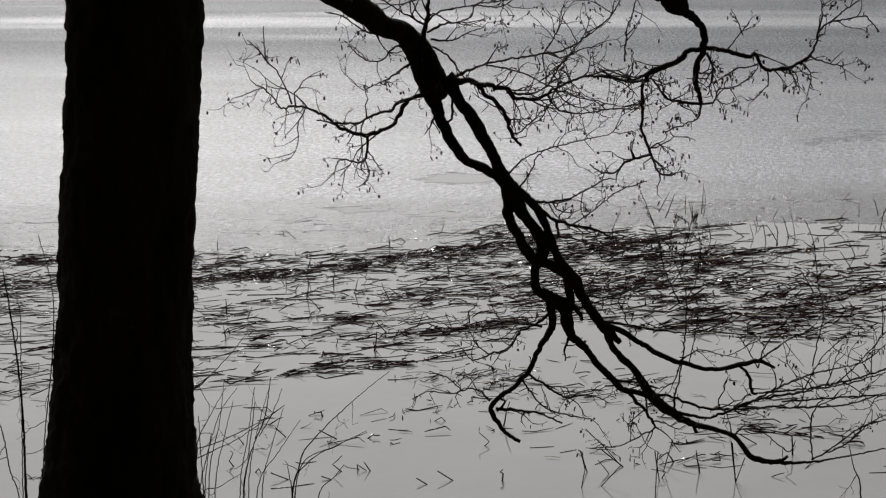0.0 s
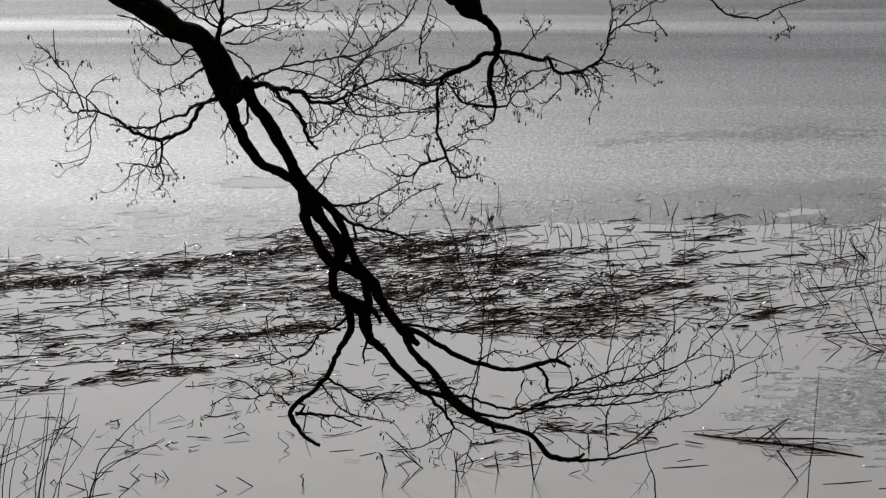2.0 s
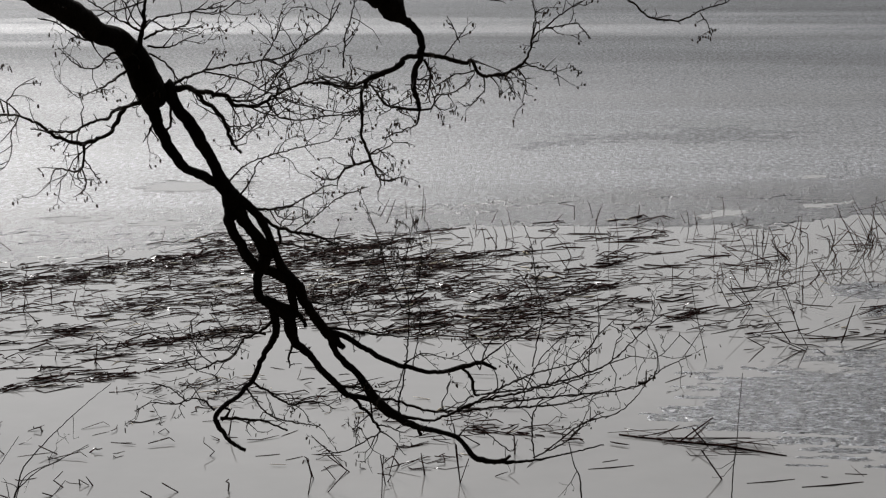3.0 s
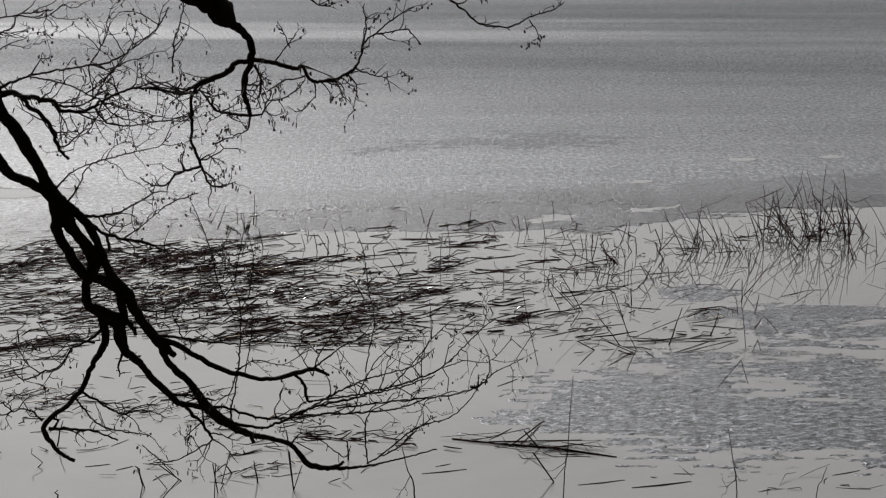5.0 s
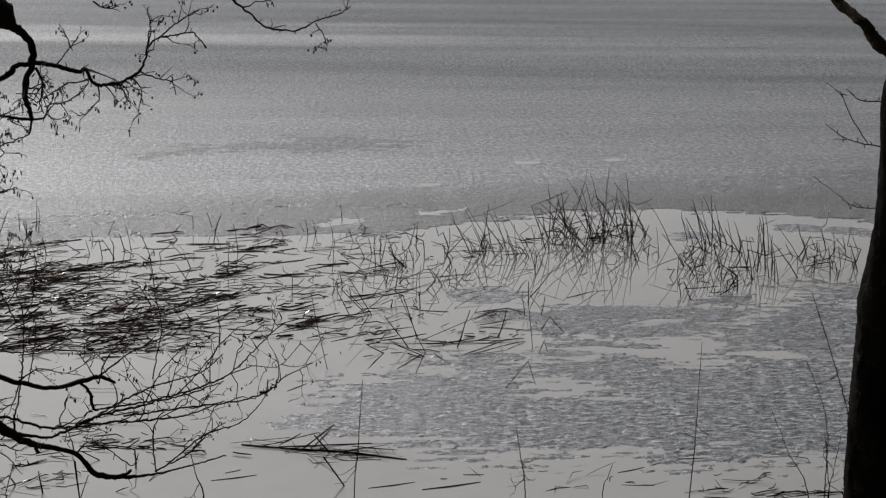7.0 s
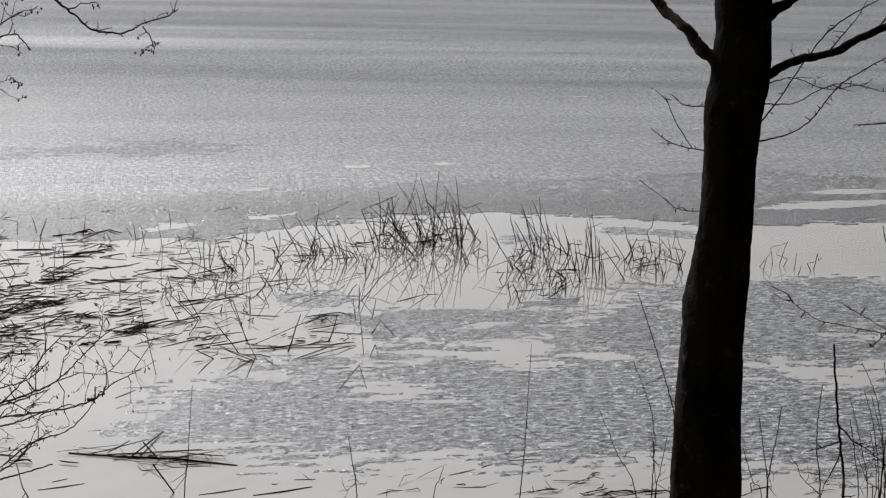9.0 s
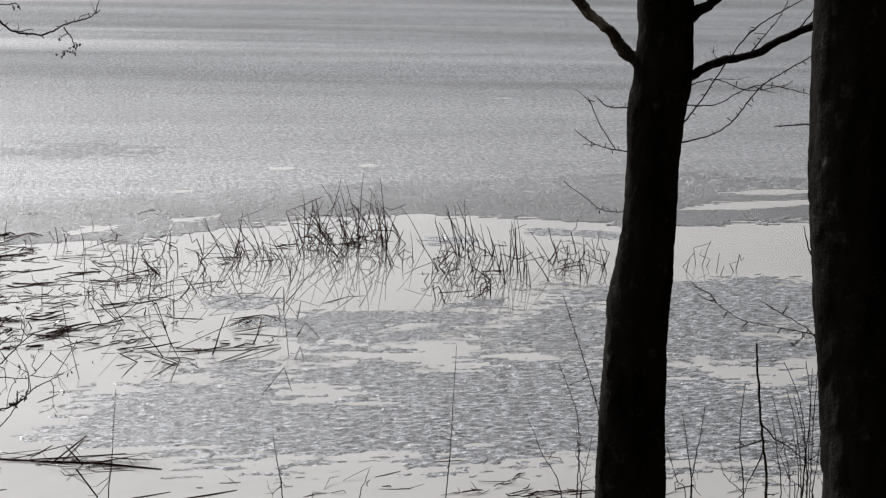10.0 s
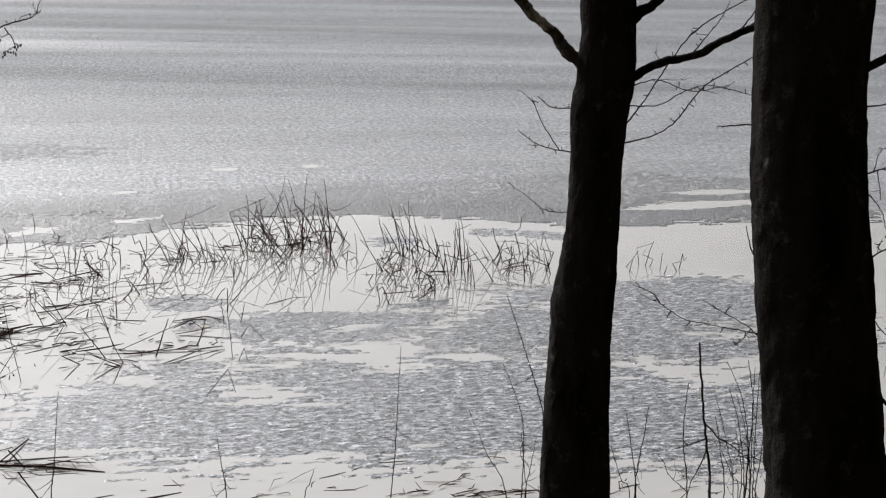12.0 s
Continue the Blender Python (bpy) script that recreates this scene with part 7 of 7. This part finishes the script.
bent_reed([(1.007, 19.910, 0.012), (1.210, 19.468, 0.012), (0.999, 18.818, 0.012)], 0.0042, "long dark reed kinked over on the water")
bent_reed([(1.302, 19.933, 0.012), (1.475, 19.709, 0.012), (1.649, 19.440, 0.012)], 0.0042, "long dark reed kinked over on the water")
bent_reed([(1.307, 18.785, 0.012), (1.652, 19.473, 0.012)], 0.0042, "long dark reed kinked over on the water")
bent_reed([(1.500, 18.611, 0.012), (1.597, 18.647, 0.227)], 0.0042, "long dark reed kinked over on the water")
bent_reed([(0.637, 19.998, 0.012), (1.075, 20.396, 0.012), (1.638, 20.673, 0.012)], 0.0042, "long dark reed kinked over on the water")
bent_reed([(1.049, 22.087, 0.012), (1.612, 22.533, 0.012), (2.469, 23.427, 0.012)], 0.0042, "long dark reed kinked over on the water")
bent_reed([(2.895, 19.602, 0.012), (2.852, 19.655, 0.431), (2.949, 19.641, 0.659)], 0.0042, "long dark reed kinked over on the water")
bent_reed([(2.942, 19.426, 0.012), (3.005, 19.463, 0.132), (3.041, 19.458, 0.001)], 0.0042, "long dark reed kinked over on the water")
bent_reed([(3.691, 22.148, 0.012), (4.089, 22.516, 0.012), (4.314, 22.544, 0.012)], 0.0042, "long dark reed kinked over on the water")
bent_reed([(3.755, 21.713, 0.012), (4.017, 21.719, 0.176), (3.921, 21.737, 0.295)], 0.0042, "long dark reed kinked over on the water")
bent_reed([(0.559, 18.819, 0.012), (0.438, 18.867, 0.530), (0.390, 18.868, 0.816)], 0.0042, "long dark reed kinked over on the water")
bent_reed([(0.329, 19.045, 0.012), (0.529, 19.086, 0.309), (0.294, 19.091, 0.458)], 0.0042, "long dark reed kinked over on the water")
bent_reed([(2.146, 23.169, 0.012), (2.344, 23.205, 0.305), (2.197, 23.219, 0.481)], 0.0042, "long dark reed kinked over on the water")
bent_reed([(2.704, 22.446, 0.012), (2.516, 22.522, 0.345), (2.704, 22.500, 0.593)], 0.0042, "long dark reed kinked over on the water")
bent_reed([(0.123, 17.961, 0.012), (0.333, 18.249, 0.012)], 0.0042, "long dark reed kinked over on the water")
bent_reed([(4.125, 21.895, 0.012), (4.292, 21.917, 0.299), (4.075, 21.958, 0.539)], 0.0042, "long dark reed kinked over on the water")
bent_reed([(1.257, 14.813, 0.012), (1.788, 14.995, 0.012)], 0.0056, "thick dark reed stem afloat")
bent_reed([(0.799, 14.876, 0.012), (1.215, 15.021, 0.012)], 0.0042, "thick dark reed stem afloat")
bent_reed([(1.652, 15.201, 0.012), (1.838, 15.198, 0.012)], 0.0042, "thick dark reed stem afloat")
bent_reed([(1.726, 15.427, 0.012), (1.804, 15.139, 0.012)], 0.0028, "thick dark reed stem afloat")
bent_reed([(3.039, 15.190, 0.012), (3.304, 15.331, 0.012)], 0.0042, "thick dark reed stem afloat")
bent_reed([(3.371, 15.367, 0.012), (3.508, 15.496, 0.012)], 0.0035, "thick dark reed stem afloat")
bent_reed([(3.651, 15.558, 0.012), (3.944, 15.578, 0.012)], 0.0042, "thick dark reed stem afloat")
bent_reed([(3.010, 14.863, 0.012), (3.295, 14.825, 0.012)], 0.0028, "thick dark reed stem afloat")
bent_reed([(0.303, 15.943, 0.012), (0.564, 16.731, 0.012)], 0.0042, "thick dark reed stem afloat")
bent_reed([(0.039, 16.146, 0.012), (0.246, 16.504, 0.012)], 0.0042, "thick dark reed stem afloat")
bent_reed([(2.331, 15.261, 0.012), (2.418, 15.271, 0.012)], 0.0035, "thick dark reed stem afloat")
reed_mat([(-0.95, 21.97), (-0.43, 22.36), (-0.55, 22.52), (-1.07, 22.13)], 10, 51, (0.41, 0.93), 36.6, 13, (0.004, 0.009), "sodden wad of dark reeds", 0.3)
reed_mat([(0.23, 20.58), (0.64, 20.97), (0.51, 21.12), (0.09, 20.72)], 11, 52, (0.36, 0.82), 43.8, 13, (0.004, 0.009), "sodden wad of dark reeds", 0.3)
reed_mat([(0.71, 22.79), (1.03, 23.02), (0.91, 23.18), (0.60, 22.95)], 6, 53, (0.25, 0.56), 35.8, 13, (0.004, 0.009), "sodden wad of dark reeds", 0.3)
reed_mat([(1.31, 22.32), (1.85, 22.79), (1.72, 22.94), (1.18, 22.47)], 6, 54, (0.45, 1.03), 40.8, 13, (0.004, 0.009), "sodden wad of dark reeds", 0.3)
reed_mat([(-0.60, 23.62), (-0.12, 24.21), (-0.27, 24.33), (-0.76, 23.75)], 7, 55, (0.47, 1.08), 50.4, 13, (0.004, 0.009), "sodden wad of dark reeds", 0.3)
reed_mat([(-0.95, 24.32), (-0.55, 24.83), (-0.71, 24.95), (-1.11, 24.44)], 7, 56, (0.41, 0.93), 51.8, 13, (0.004, 0.009), "sodden wad of dark reeds", 0.3)
reed_mat([(3.74, 26.19), (4.26, 26.86), (5.40, 26.86), (5.39, 25.97), (4.11, 25.34)], 26, 61, (0.25, 0.8), 8, 20, (0.005, 0.010), "dark fallen reeds among a standing clump", 0.2)
reed_mat([(5.49, 23.05), (5.93, 23.95), (6.61, 24.13), (6.91, 23.76), (6.58, 22.87), (5.67, 22.21)], 10, 62, (0.2, 0.6), 8, 16, (0.004, 0.009), "dark fallen reeds among a standing clump", 0.2)
reed_stand([(-0.53, 19.81), (-0.63, 24.64), (3.77, 24.64), (3.13, 20.41), (1.43, 19.32)], 24, 71, (0.2, 0.6), (0, 52), 0.55, "", "thin dark reeds leaning out of the water")
reed_stand([(-1.39, 18.86), (-1.72, 23.46), (1.30, 23.92), (1.42, 19.94)], 9, 72, (0.15, 0.45), (0, 50), 0.50, "", "thin dark reeds leaning out of the water")
reed_stand([(-7.26, 16.29), (-9.35, 21.17), (-5.47, 22.46), (-4.33, 17.68), (-5.81, 16.56)], 22, 73, (0.1, 0.32), (0, 55), 0.50, "", "thin dark reeds leaning out of the water")
reed_stand([(-5.88, 13.75), (-6.68, 15.99), (-4.31, 16.63), (-2.07, 16.12), (-1.87, 14.55)], 16, 74, (0.08, 0.28), (0, 58), 0.40, "", "thin dark reeds leaning out of the water")
reed_mat([(-1.95, 16.23), (-1.69, 16.48), (-1.32, 16.48), (-0.79, 16.22), (-0.83, 16.01), (-1.29, 16.09)], 22, 75, (0.2, 0.7), -16, 16, (0.004, 0.008), "drifting bundle of dark reed stems", 0.3, 0)
reed_mat([(-0.61, 20.84), (-0.71, 25.03), (1.29, 26.07), (3.49, 25.47), (3.33, 22.18), (1.57, 19.55), (0.71, 19.41)], 24, 76, (0.4, 1.5), 28, 26, (0.0035, 0.006), "scattered long thin reeds afloat on open water", 0.0, 0)
reed_mat([(-4.80, 24.20), (-4.13, 24.97), (-2.96, 26.16), (-2.90, 25.73), (-4.05, 24.49), (-4.73, 23.83)], 60, 81, (0.4, 1.4), 30, 12, (0.006, 0.011), "dark drift of sodden broken reeds", 0.30, 0.02)
reed_mat([(-5.02, 23.73), (-4.00, 24.19), (-2.97, 24.12), (-2.86, 23.18), (-3.80, 22.96), (-4.85, 22.88)], 110, 82, (0.25, 1.2), 20, 20, (0.006, 0.011), "dark drift of sodden broken reeds", 0.50, 0.02)
reed_mat([(-4.43, 21.91), (-3.60, 22.64), (-2.62, 23.13), (-1.94, 22.51), (-1.81, 21.42), (-2.42, 21.28), (-3.35, 20.99), (-4.15, 20.49)], 120, 83, (0.2, 0.9), 17, 30, (0.006, 0.011), "dark drift of sodden broken reeds", 0.55, 0.02)
reed_mat([(-4.07, 20.44), (-2.90, 20.71), (-2.11, 21.01), (-0.77, 21.21), (-0.74, 20.45), (-2.03, 20.13), (-2.98, 19.88), (-3.92, 19.64)], 95, 84, (0.25, 1.2), 20, 22, (0.006, 0.011), "dark drift of sodden broken reeds", 0.50, 0.02)
reed_mat([(-1.87, 19.88), (-1.55, 20.22), (-1.36, 19.87), (-1.46, 19.55), (-1.80, 19.42)], 26, 85, (0.2, 0.8), 14, 20, (0.006, 0.011), "dark drift of sodden broken reeds", 0.40, 0.02)
reed_mat([(-2.67, 22.28), (-2.03, 22.33), (-1.84, 21.33), (-2.41, 21.22)], 36, 86, (0.15, 0.5), 24, 34, (0.006, 0.012), "dark drift of sodden broken reeds", 0.60, 0.02)
